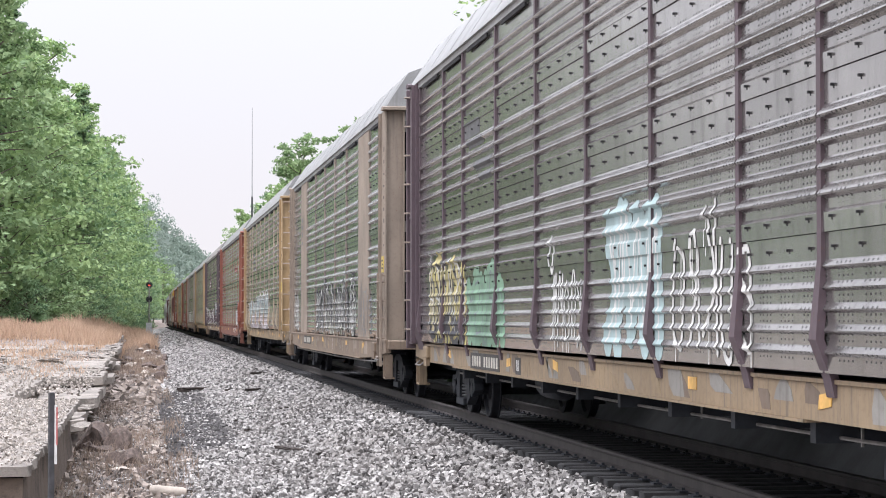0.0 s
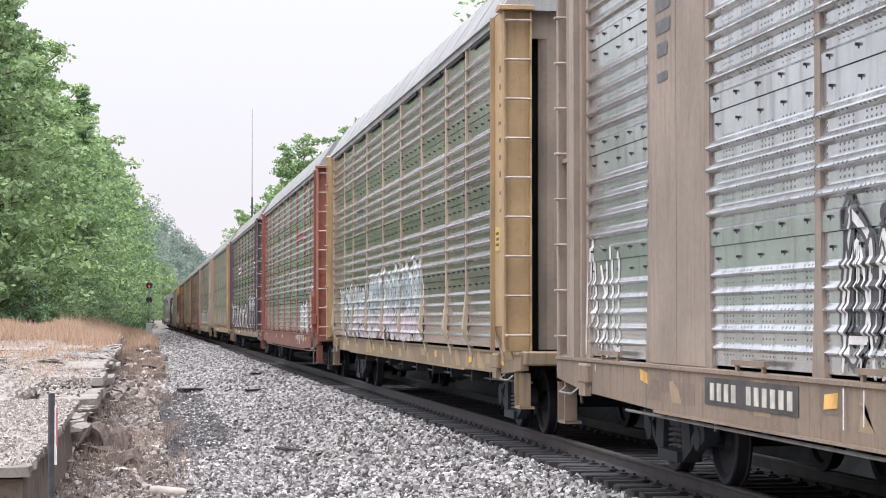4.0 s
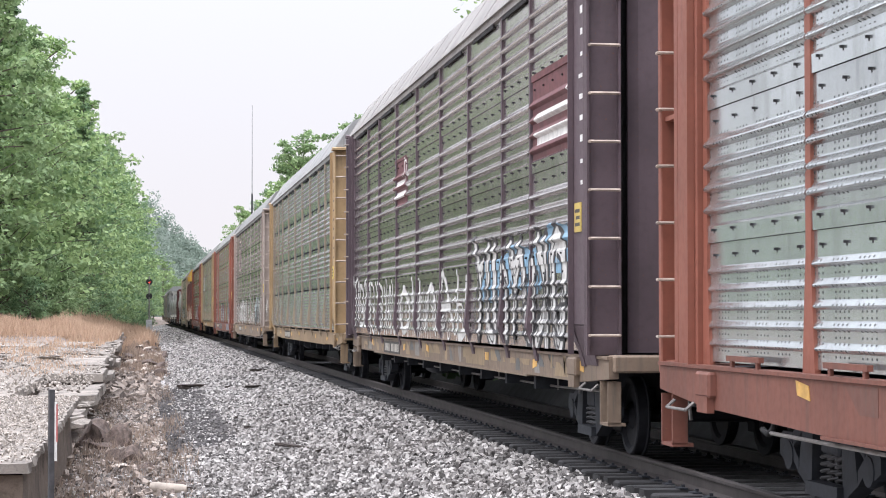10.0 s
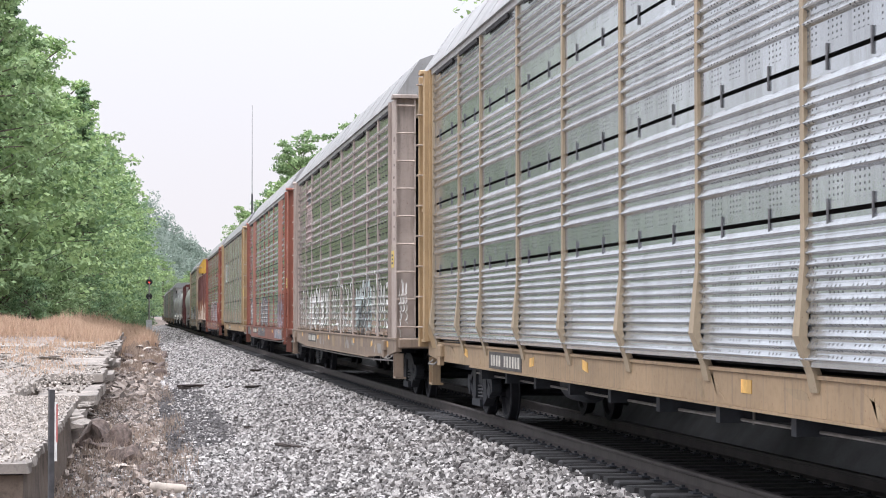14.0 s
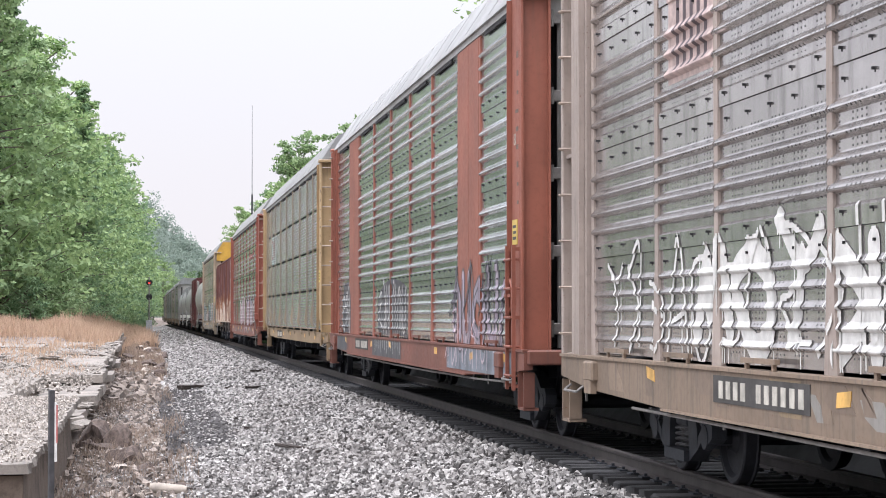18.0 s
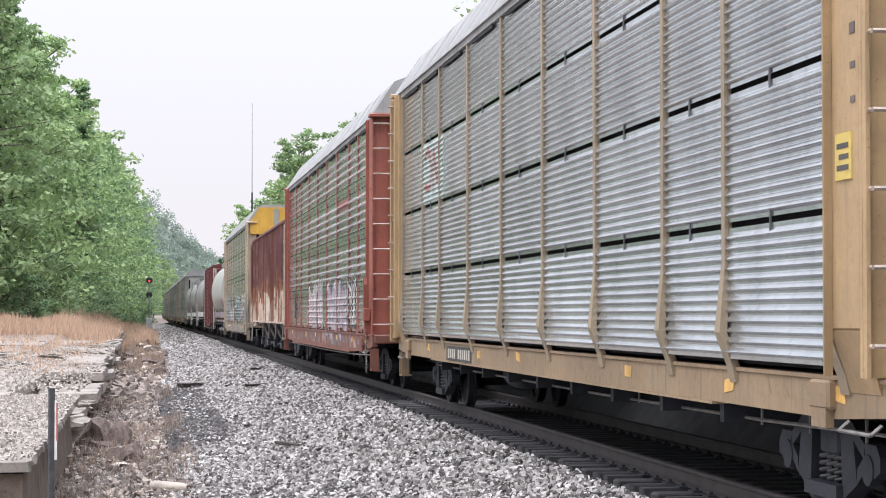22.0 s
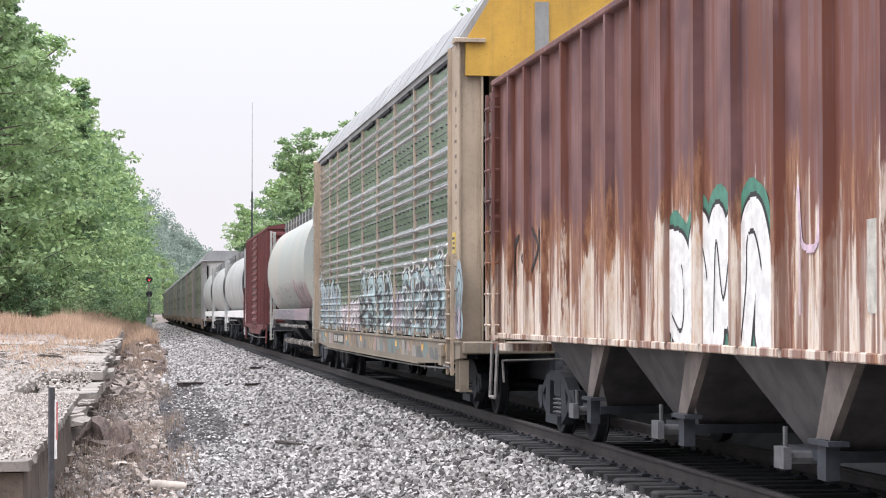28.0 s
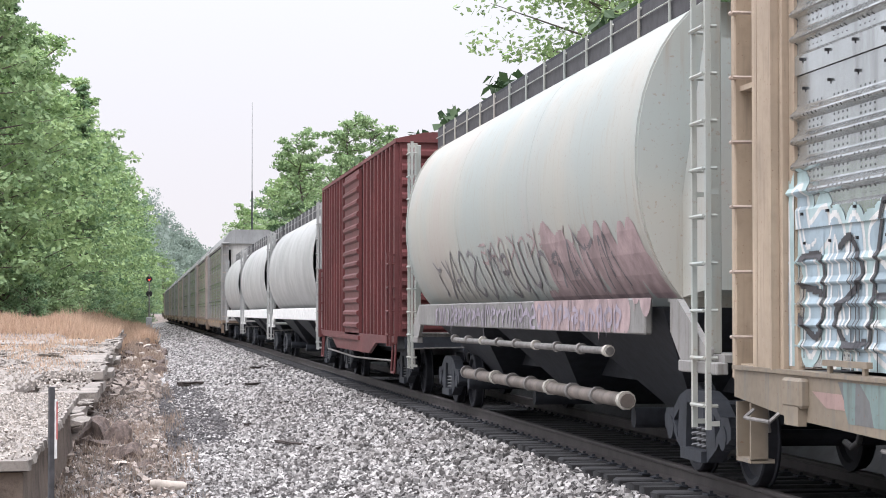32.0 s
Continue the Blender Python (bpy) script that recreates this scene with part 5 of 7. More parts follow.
part("emblem_bar", painted_rect(8.15, 9.15, 4.5, 4.85, plain_side, 0.005), dark_emblem, sign)

car, h = new_car(7, "pale grey autorack with broad orange-red posts", "autorack")
autorack(car, p_light, orange_red, red_sill, roof_light, "plain", "wide", "low", (), grey_end, True, (1, 7))
part("graffiti_patch", painted_rect(-10.9, -5.6, 0.76, 1.06, plated_side, 0.003), plain("slate_blue_spray", (0.17, 0.19, 0.22), 0.6, 0, 0.35, 3), car)
mural(car, plated_side, 71, -10.4, -5.4, 1.15, 2.1, 4, spray_lilac, charcoal, None, 0.05, 0.003, OVER_SILL)
for y0, lean in ((-10.6, 0.25), (-9.9, -0.3), (-9.1, 0.3), (-8.4, -0.2), (-7.7, 0.35), (-7.0, -0.3), (-6.3, 0.3), (-5.6, -0.35)):
    spike = [(y0, 1.35), (y0 + lean * 0.4, 1.9), (y0 + lean, 2.42 - 0.5 * abs(lean)), (y0 + lean * 0.9 + 0.2, 1.85), (y0 + 0.45, 1.5)]
    part("graffiti_spike", painted([spike], 0.045, plated_side, 0.013), charcoal, car)
mural(car, plated_side, 74, -10.4, -5.4, 0.85, 1.6, 8, None, spray_pink, None, 0.03, 0.015, OVER_SILL)
for y0, y1, z in ((-0.2, 4.2, 2.12), (9.2, 11.3, 2.2)):
    part("graffiti_patch", painted([curve_through([(y0 + 0.3, 1.25), (y0 + 0.3, z - 0.35), ((y0 + y1) / 2, z - 0.2), (y1 - 0.35, z - 0.4), (y1 - 0.3, 1.25)]), [(y0 + 0.4, 1.4), (y1 - 0.4, 1.4)], [(y0 + 0.4, 1.75), (y1 - 0.4, 1.75)]], 0.5, plated_side, 0.0025), charcoal, car)
    part("graffiti_patch", painted_rect(y0, y1, 0.76, 1.06, plated_side, 0.003), charcoal, car)
mural(car, plated_side, 72, -0.1, 4.1, 1.2, 2.15, 6, None, spray_white, None, 0.05, 0.005)
mural(car, plated_side, 73, 9.4, 11.2, 1.2, 2.25, 3, None, spray_white, None, 0.05, 0.005)
part("graffiti_run", painted([[(-0.1 + 0.31 * k, 1.6), (-0.1 + 0.31 * k, 0.84 + 0.05 * (k % 3))] for k in range(13)], 0.026, plated_side, 0.012, OVER_SILL), spray_white, car)

lettering(car, "BI", 0.2, faded_white, -1.604, -11.74, 3.62)

car, h = new_car(8, "silver-blue autorack with ochre posts and finely ribbed screens", "autorack")
autorack(car, p_blue, beige_ochre, ochre_sill, roof_light, "flare", "fine", "tall", (), khaki, True, (), True, ochre)
sign = part("emblem_panel", painted_rect(6.9, 9.4, 3.26, 4.24, fine, 0.003), plain("pale_green_patch", (0.36, 0.44, 0.42), 0.5, 0.2), car)
part("emblem_stroke", painted([curve_through([(8.9, 4.0), (8.5, 4.1), (8.2, 3.8), (8.4, 3.5), (8.9, 3.55)]), curve_through([(8.0, 3.5), (7.9, 4.05), (7.5, 3.55), (7.3, 4.1)])], 0.11, fine, 0.005), plain("faded_red_emblem", (0.30, 0.12, 0.11), 0.5), sign)

car, h = new_car(9, "grey-green autorack with oxide red posts and pink graffiti", "autorack")
autorack(car, p_mid, oxide, red_sill, roof_light, "plain", "wide", "tall", (), oxide, False, (), False, None, True)
mural(car, plain_side, 91, 1.0, 5.2, 1.2, 2.2, 4, spray_pink, spray_black, spray_white, 0.05)
mural(car, plain_side, 92, -5.2, -0.4, 1.15, 2.2, 6, spray_pink, spray_white, spray_lilac, 0.05, 0.003, OVER_SILL)
mural(car, plain_side, 95, -5.6, -0.4, 1.2, 2.35, 8, None, spray_slate, None, 0.045, 0.016)
mural(car, plain_side, 94, -7.4, -5.4, 1.25, 2.3, 3, spray_white, spray_black, None, 0.10)
mural(car, plain_side, 93, 9.2, 10.4, 1.25, 2.2, 2, None, spray_black, None, 0.1)
emblem(car, plain_side, ((-5.6, -3.3, 3.86, 4.08),), red_emblem)

car, h = new_car(10, "rusty brown open hopper with peeling paint and ribs", "hopper car")
ribbed_hopper(car, h - 0.55)

car, h = new_car(11, "green-grey autorack with khaki corners, covered in graffiti", "autorack")
autorack(car, p_green, khaki, paint("spray_grimed_khaki_sill", (0.23, 0.19, 0.14), 0.6, 0, 0.6, (0.12, 0.13, 0.13)), roof_light, "plain", "wide", "low", (), cream)
side = rack_side("wide", "plain")
mural(car, side, 111, -11.3, -4.7, 1.2, 2.3, 4, spray_teal, spray_black, spray_white, 0.09, 0.003, 1.13, 1.5)
mural(car, side, 118, -11.3, -4.9, 1.25, 2.1, 4, None, spray_black, None, 0.13, 0.022)
mural(car, side, 119, -11.3, -4.9, 1.3, 2.3, 8, None, spray_white, None, 0.035, 0.026)
corner = Side(lambda z: -1.60)
mural(car, corner, 131, -11.98, -11.5, 1.15, 2.35, 1, spray_teal, spray_black, ice_blue, 0.05, 0.004, 1.1)
mural(car, corner, 132, -12.0, -11.46, 1.1, 1.6, 1, spray_pink, spray_lilac, None, 0.05, 0.012, 1.1)
mural(car, side, 115, -11.3, -4.7, 1.2, 2.2, 12, None, ice_blue, None, 0.045, 0.016)
mural(car, side, 112, -3.4, 2.2, 1.2, 2.2, 3, spray_teal, spray_black, spray_white, 0.09, 0.003, 1.13, 1.4)
mural(car, side, 120, -3.4, 2.2, 1.2, 2.0, 4, None, spray_black, None, 0.11, 0.022)
mural(car, side, 113, 6.7, 12.5, 1.2, 2.2, 6, ice_blue, spray_white, spray_teal, 0.06)
mural(car, side, 116, 6.7, 12.5, 1.2, 2.2, 8, None, spray_black, None, 0.05, 0.016)
mural(car, side, 114, 2.4, 6.5, 1.15, 1.75, 5, spray_pink, spray_white, None, 0.05)
mural(car, side, 117, -4.7, -3.3, 1.15, 1.9, 2, spray_pink, spray_slate, None, 0.05)
def door_words(car, words, size, x, z):
    """Black stencilled words on the end door that looks towards -y."""
    cu = bpy.data.curves.new("lettering", "FONT")
    cu.body, cu.size, cu.align_x, cu.align_y, cu.extrude = words, size, "CENTER", "CENTER", 0.001
    cu.materials.append(black_paint)
    ob = new("lettering", cu)
    ob.parent = car
    ob.matrix_basis = pose(x, -11.995, z, 90, 0, 3)


for words, z in (("NO", 3.52), ("ON", 3.38), ("CLOSE", 2.62), ("AND", 2.48), ("BEFORE", 2.22), ("MOVING", 2.08), ("CAR", 1.94)):
    door_words(car, words, 0.13, -0.72, z)
rng = random.Random(13)
for k in range(16):
    z = 4.35 - 0.055 * k if k < 10 else 2.98 - 0.22 * (k - 10)
    part("stencil_line", G().box(-0.98, -0.98 + rng.uniform(0.25, 0.5), -11.996, -11.975, z, z + 0.03), grimy, car)
yellow_end = paint("bright_yellow_end", (0.62, 0.36, 0.05), 0.5, 0, 0.2)
part("end_gable", G().prism([(-1.5, Z_EAVE - 0.5), (-1.5, Z_EAVE), (-1.12, 6.02), (1.12, 6.02), (1.5, Z_EAVE), (1.5, Z_EAVE - 0.5)], -12.17, -12.11), yellow_end, car, "bright yellow end sheet")
part("end_gable_rib", G().box(-0.5, -0.3, -12.20, -12.165, 4.9, 5.95), grey_end, car)

car, h = new_car(12, "pale grey round-sided covered hopper with faded graffiti", "hopper car")
hp = round_hopper(car, h - 0.55, hopper_grey, 4.33, 1.62, 3, paint("grimy_pale_sill", (0.24, 0.235, 0.225), 0.6, 0, 0.6))
hull = Side(lambda z: side_at(hp, z) if z > 1.64 else -1.46, [z for x, z in hp] + [1.64])
mural(car, hull, 121, -7.4, -2.6, 1.68, 2.35, 4, pink_spray, pink_spray, pink_spray, 0.05, 0.004)
mural(car, hull, 123, -6.2, 6.2, 1.72, 2.35, 15, None, faded_slate, None, 0.05, 0.008)
mural(car, hull, 124, -4.6, 1.6, 2.1, 2.5, 9, None, pink_spray, None, 0.03, 0.006)
mural(car, hull, 122, -6.4, 6.4, 1.34, 1.6, 32, None, spray_lilac, None, 0.05, 0.006, 1.31)
mural(car, hull, 126, -6.6, -2.0, 1.34, 1.6, 6, None, pink_spray, pink_spray, 0.09, 0.003, 1.31)
pipe_m = plain("grimy_brown_pipe", (0.17, 0.145, 0.125), 0.6, 0.1, 0.35, 3)
for px, z, r, m in ((-1.40, 1.12, 0.04, steel_grey), (-1.22, 0.62, 0.075, pipe_m)):
    pipe = part("unloading_pipe", G().pipe([(px, -5.6, z), (px, 4.9, z - 0.02)], r, 10), m, car, smooth=40)
    for k in range(9):
        y = -5.5 + 1.28 * k
        part("pipe_clamp", G().rod((px, y - 0.05, z), (px, y + 0.05, z), r + 0.022, 10), faded_white if k % 3 == 0 else steel_grey, pipe, smooth=40)

car, h = new_car(13, "dark red ribbed boxcar with a corrugated door", "boxcar")
boxcar(car, h - 0.5)

for i in (14, 15, 16):
    car, h = new_car(i, "off-white covered hopper with a pale sill band", "hopper car")
    round_hopper(car, h - 0.5, hopper_white, 4.30, 1.58, 3, white_paint, True, False)

old_teal = paint("faded_teal_on_sill", (0.15, 0.21, 0.20), 0.6, 0, 0.5)
old_rose = paint("faded_rose_on_sill", (0.30, 0.205, 0.185), 0.6, 0, 0.5)
old_tan = paint("faded_tan_on_sill", (0.27, 0.20, 0.12), 0.6, 0, 0.5)
old_brown = paint("faded_brown_on_sill", (0.16, 0.12, 0.09), 0.6, 0, 0.5)
old_grey = paint("faded_grey_on_sill", (0.25, 0.24, 0.22), 0.6, 0, 0.5)
old_slate = paint("faded_slate_on_sill", (0.12, 0.125, 0.125), 0.6, 0, 0.5)
old_mauve = paint("faded_mauve_on_sill", (0.23, 0.165, 0.17), 0.6, 0, 0.5)
old_red = paint("faded_red_on_sill", (0.14, 0.06, 0.045), 0.6, 0, 0.5)
MARKS = {0: ((old_tan, old_brown, old_grey), 0.35), 1: ((old_tan, old_brown, beige), 0.35), 2: ((old_tan, ochre), 0.2), 3: ((old_red, red_sill), 0.1), 4: ((old_tan, old_brown, old_grey, old_slate, old_tan), 0.8), 5: ((ochre_sill, old_tan), 0.15),
         6: ((old_grey, old_brown, dark_sill, old_tan), 0.7), 7: ((old_red, red_sill), 0.12), 8: ((ochre_sill, old_tan), 0.15), 9: ((old_mauve, old_rose, old_slate, old_red), 0.75), 11: ((old_teal, old_rose, old_tan, old_slate, old_teal, old_grey), 0.9)}
for k, (cols, cover) in MARKS.items():
    sill_marks(CARS[k][0], 40 + k, cols, cover)
    column_marks(CARS[k][0], white_paint if k in (0, 4) else grimy)
first_far = None
y_next = UNIT * GAPS[17] - 0.65
for k in range(FAR_RACKS):
    y = y_next + 27.7 * (k + 0.5)
    if k < 3:
        car = root("freight_car", ("brown-grey autorack with a pale roof", "grey autorack with a pale roof", "green-grey autorack with a pale roof")[k], "autorack", "cars of the freight train")
        # grey frame colours stand in for haze on the farthest cars
        autorack(car, (p_warm, p_mid, p_green)[k], (grey_end, rose_grey, grey_end)[k], dark_sill, roof_light, "plain", "wide", "tall", (), white_end, False, (), False)
        first_far = first_far or len(CARS)
    else:
        car = copy_thing(CARS[first_far + k % 3][0], Matrix())
    CARS.append((car, y))
for car, y in CARS:
    car.matrix_basis = at_track(y)

# ---- ground, track bed, track ----
def bed_z(x):
    """Height of the bank beside the track, x metres from the camera's line, before any bend."""
    pts = ((-1.2, -0.95), (0.6, -0.93), (1.4, -0.84), (4.2, -0.29), (4.6, -0.27), (7.5, -0.27), (10.7, -0.95))
    if x <= pts[0][0] or x >= pts[-1][0]:
        return -0.95
    for (xa, za), (xb, zb) in zip(pts, pts[1:]):
        if x <= xb:
            return za + (zb - za) * (x - xa) / (xb - xa)


def ground_mat():
    n = N("dry_earth_and_gravel")
    col = n.mix(n.ramp(n.noise(0.25, 5), 0.35, 0.65), (0.165, 0.13, 0.11), (0.25, 0.205, 0.175))
    col = n.mix(n.ramp(n.noise(5, 5, 0.7), 0.45, 0.7), col, (0.10, 0.08, 0.066))
    col = n.mix(n.math("MULTIPLY", n.ramp(n.noise(24, 3), 0.55, 0.75), 0.7), col, (0.36, 0.33, 0.30))
    return n.done(col, 0.95, 0, n.noise(9, 6, 0.7), 0.8, 0.08)


def ballast_mat(stones):
    n = N("crushed_stone_ballast" if stones else "ballast_bed")
    v = n.add("ShaderNodeTexVoronoi")
    n.t.links.new(n.co, v.inputs["Vector"])
    v.inputs["Scale"].default_value = 15.0
    tone = n.add("ShaderNodeNewGeometry").outputs["Random Per Island"] if stones else n.xyz(v.outputs["Color"])[0]
    col = n.mix(n.ramp(tone, 0.05, 0.95), (0.062, 0.058, 0.056), (0.53, 0.51, 0.49))
    col = n.mix(n.math("MULTIPLY", n.ramp(n.noise(0.7, 4), 0.4, 0.7), 0.35), col, (0.17, 0.15, 0.14))
    col = n.mix(n.math("MULTIPLY", n.ramp(n.noise(40, 3), 0.4, 0.8), 0.35), col, (0.12, 0.115, 0.11))
    return n.done(col, 0.85, 0, v.outputs["Distance"] if not stones else n.noise(50, 3), 0.9 if not stones else 0.3, 0.03)


earth = ground_mat()
ballast_bed_m, ballast_stone_m = ballast_mat(False), ballast_mat(True)


def left_rise(s):
    return max(0.0, min(1.0, (s - 86.0) / 34.0))


def ground_height(x, s):
    off = bend(s)[0] - TRACK_X
    q = x - off
    z = -1.0 + 0.06 * noise.noise((x * 0.5, s * 0.3, 0.0))
    if q < -1.3:
        z += left_rise(s) * 1.75 * min(1.0, (-1.3 - q) / 3.0)
    # rise added beyond the track, under the dark bank
    if q > 9.5:
        z += 1.9 * min(1.0, (q - 9.5) / 3.0)
    if 75 < s < 190 and -1.6 < q < 1.5:
        z += 0.7 * max(0.0, 1 - ((s - 132) / 50) ** 2) * max(0.0, 1 - ((q - 0.1 + 0.5 * noise.noise((s * 0.21, 7.0, 0.0))) / 1.3) ** 2) * (0.85 + 0.3 * noise.noise((x, s * 0.08, 3.0)))
    return z


xs = [-1500, -600, -250, -120, -60, -30, -18, -12, -8] + [-6 + 0.25 * k for k in range(32)] + [2.5 + 1.0 * k for k in range(14)] + [18, 26, 40, 80, 160, 400, 900, 1600]
ys = [-300, -60, -10] + [2.0 * k for k in range(100)] + [200 + 10 * k for k in range(30)] + [500 + 60 * k for k in range(12)] + [1400, 1900, 3000]
g = G()
g.v = [(x, s, ground_height(x, s) if abs(x) < 100 and s < 700 else (-1.0 if x < 0 else 0.9)) for s in ys for x in xs]
nx = len(xs)
g.f = [(j * nx + i, j * nx + i + 1, (j + 1) * nx + i + 1, (j + 1) * nx + i) for j in range(len(ys) - 1) for i in range(nx - 1)]
thing("ground", g, earth, "bare brown earth with gravel and dead weeds", "ground", kind="structure", smooth=60)

# added bank, near-black so that its colour supplies the shade there
bank_shade_m = plain("shade_dark_bank", (0.02, 0.021, 0.022), 0.95, 0, 0.4, 2.0, 0.6)
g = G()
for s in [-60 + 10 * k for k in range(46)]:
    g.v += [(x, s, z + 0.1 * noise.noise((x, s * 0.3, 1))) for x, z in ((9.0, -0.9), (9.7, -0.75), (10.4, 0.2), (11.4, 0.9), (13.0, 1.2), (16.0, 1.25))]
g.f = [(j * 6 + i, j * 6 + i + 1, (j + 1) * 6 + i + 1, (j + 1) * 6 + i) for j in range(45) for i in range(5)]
thing("bank", g, bank_shade_m, "dark bank added beyond the track to dim the view under the train", "bank", kind="structure", smooth=60)
bed_prof = [(0.2, -1.15), (0.6, -0.95), (1.4, -0.85), (2.8, -0.55), (4.2, -0.30), (4.6, -0.28), (6.05, -0.28), (7.5, -0.28), (9.6, -0.85), (10.0, -1.15)]
g = G()
ss = [-40 + 2.0 * k for k in range(60)] + [80 + 10 * k for k in range(33)] + [410 + 15 * k for k in range(26)]
for s in ss:
    o = bend(s)[0] - TRACK_X
    g.v += [(x + o, s, z + (0.02 * noise.noise((x * 2, s, 0)) if 0.3 < x < 10 else 0)) for x, z in bed_prof]
k = len(bed_prof)
g.f = [(j * k + i, j * k + i + 1, (j + 1) * k + i + 1, (j + 1) * k + i) for j in range(len(ss) - 1) for i in range(k - 1)]
thing("track_bed", g, ballast_bed_m, "grey crushed stone ballast bank under the track", "ballast", kind="structure", smooth=60)


def scatter_stones(count, seed, x0, x1, s0, s1, size, power, level=None):
    """Angular stones on the bank, thinning with distance."""
    rng = np.random.default_rng(seed)
    base = np.array([(-1, -0.8, -0.5), (0.9, -1, -0.4), (1, 0.8, -0.5), (-0.8, 1, -0.6), (-0.6, -0.5, 0.7), (0.7, -0.6, 0.6), (0.5, 0.7, 0.8), (-0.7, 0.5, 0.5)])
    quads = np.array([(3, 2, 1, 0), (4, 5, 6, 7), (0, 1, 5, 4), (1, 2, 6, 5), (2, 3, 7, 6), (3, 0, 4, 7)])
    x = rng.uniform(x0, x1, count)
    s = s0 + (s1 - s0) * rng.uniform(0, 1, count) ** power
    z = (np.array([bed_z(a) for a in x]) if level is None else np.full(count, level)) + rng.uniform(-0.015, 0.045, count)
    r = size * rng.uniform(0.55, 1.25, count)
    a = rng.uniform(0, 6.283, (count, 3))
    ca, sa = np.cos(a), np.sin(a)
    p = base[None] * (1 + rng.uniform(-0.3, 0.3, (count, 8, 3))) * (rng.uniform(0.6, 1.1, (count, 1, 3)))
    for ax in range(3):
        i, j = (ax + 1) % 3, (ax + 2) % 3
        u, v = p[:, :, i].copy(), p[:, :, j].copy()
        c, d = ca[:, ax, None], sa[:, ax, None]
        p[:, :, i], p[:, :, j] = u * c - v * d, u * d + v * c
    p = p * r[:, None, None] + np.stack([x, s, z], 1)[:, None, :]
    me = bpy.data.meshes.new("stones")
    f = (quads[None] + (np.arange(count) * 8)[:, None, None]).reshape(-1, 4)
    me.from_pydata(p.reshape(-1, 3).tolist(), [], f.tolist())
    return me


thing("ballast_stones", scatter_stones(46000, 5, 0.75, 4.72, 18, 58, 0.038, 1.25), ballast_stone_m, "loose grey and white crushed ballast stones", "ballast", kind="stuff")
thing("ballast_stones", scatter_stones(24000, 6, 0.9, 4.75, 50, 130, 0.052, 1.2), ballast_stone_m, "loose grey crushed ballast stones further along", "ballast", kind="stuff")
thing("ballast_stones", scatter_stones(16000, 12, 0.9, 4.75, 125, 300, 0.10, 1.4), ballast_stone_m, "grey ballast stones in the distance", "ballast", kind="stuff")
thing("loose_gravel", scatter_stones(9000, 7, -1.1, 1.0, 18, 70, 0.03, 1.1), ballast_stone_m, "scattered pale gravel on the earth", "gravel", kind="stuff")

pale_gravel_m = plain("pale_pebble", (0.36, 0.325, 0.29), 0.85, 0, 0.5, 9, 0.2)
thing("platform_gravel", scatter_stones(17000, 9, -6.5, -1.14, 21.5, 39, 0.02, 1.0, -0.008), pale_gravel_m, "pale pebbles strewn over the concrete platform", "gravel", kind="stuff")
cinder_shade_m = plain("dark_cinder_and_shade_gravel", (0.085, 0.08, 0.08), 0.9, 0, 0.4, 20, 0.3)
# cinder colour reused here to darken stones like the train's shade
thing("ballast_stones", scatter_stones(4000, 8, 4.8, 7.4, 16, 60, 0.032, 1.2), cinder_shade_m, "ballast stones between the ties", "ballast", kind="stuff")
thing("cinder_patch", scatter_stones(11000, 14, 0.5, 1.75, 37, 66, 0.048, 1.0), cinder_shade_m, "patch of dark cinder gravel on the ballast's edge", "gravel", kind="stuff")
rubble_m = ballast_mat(True).copy()
rubble_m.name = "grey_brown_rubble"
for node in rubble_m.node_tree.nodes:
    if node.type == "MIX" and node.inputs["B"].default_value[0] > 0.45:
        node.inputs["A"].default_value, node.inputs["B"].default_value = (0.08, 0.062, 0.052, 1), (0.38, 0.32, 0.275, 1)
thing("rubble", scatter_stones(3600, 31, -1.15, 0.45, 23, 62, 0.058, 1.2), rubble_m, "broken brown and grey rubble along the platform", "rubble", kind="stuff")
thing("platform_rubble", scatter_stones(4200, 33, -6.0, -1.05, 40, 104, 0.032, 1.1, 0.04), pale_gravel_m, "small brown and grey debris strewn over the broken slabs", "rubble", kind="stuff")
thing("rubble", scatter_stones(1500, 32, -1.2, 0.6, 58, 160, 0.16, 1.2), rubble_m, "heaped brown rubble along the far platform", "rubble", kind="stuff")
# dark sheet over the bed paints in the shade under the train
track_shade_m = plain("shade_dark_ballast", (0.026, 0.030, 0.038), 0.9, 0, 0.4, 14, 0.8)
g = G()
for s in ss:
    o = bend(s)[0] - TRACK_X
    g.v += [(4.95 + o + 0.05 * noise.noise((s, 1, 2)), s, -0.25), (7.5 + o, s, -0.25), (9.6 + o, s, -0.81), (10.0 + o, s, -1.1)]
g.f = [(4 * j + q, 4 * j + q + 1, 4 * j + q + 5, 4 * j + q + 4) for j in range(len(ss) - 1) for q in range(3)]
thing("track_centre", g, track_shade_m, "ballast sheet painted dark as the shade under the train", "ballast", kind="structure")
rail_m = plain("rail_steel_brown", (0.052, 0.045, 0.044), 0.65, 0.3, 0.25, 3)
tie_m = plain("creosoted_tie_wood", (0.036, 0.036, 0.038), 0.9, 0, 0.4, 2.5, 0.5)
track = root("track", "single railway track of steel rails on dark wooden ties", "railway track", kind="structure")
RAIL = [(-0.075, -0.17), (0.075, -0.17), (0.075, -0.155), (0.012, -0.135), (0.012, -0.045), (0.036, -0.035), (0.036, -0.008), (0.026, 0.0), (-0.026, 0.0), (-0.036, -0.008), (-0.036, -0.035), (-0.012, -0.045), (-0.012, -0.135), (-0.075, -0.155)]
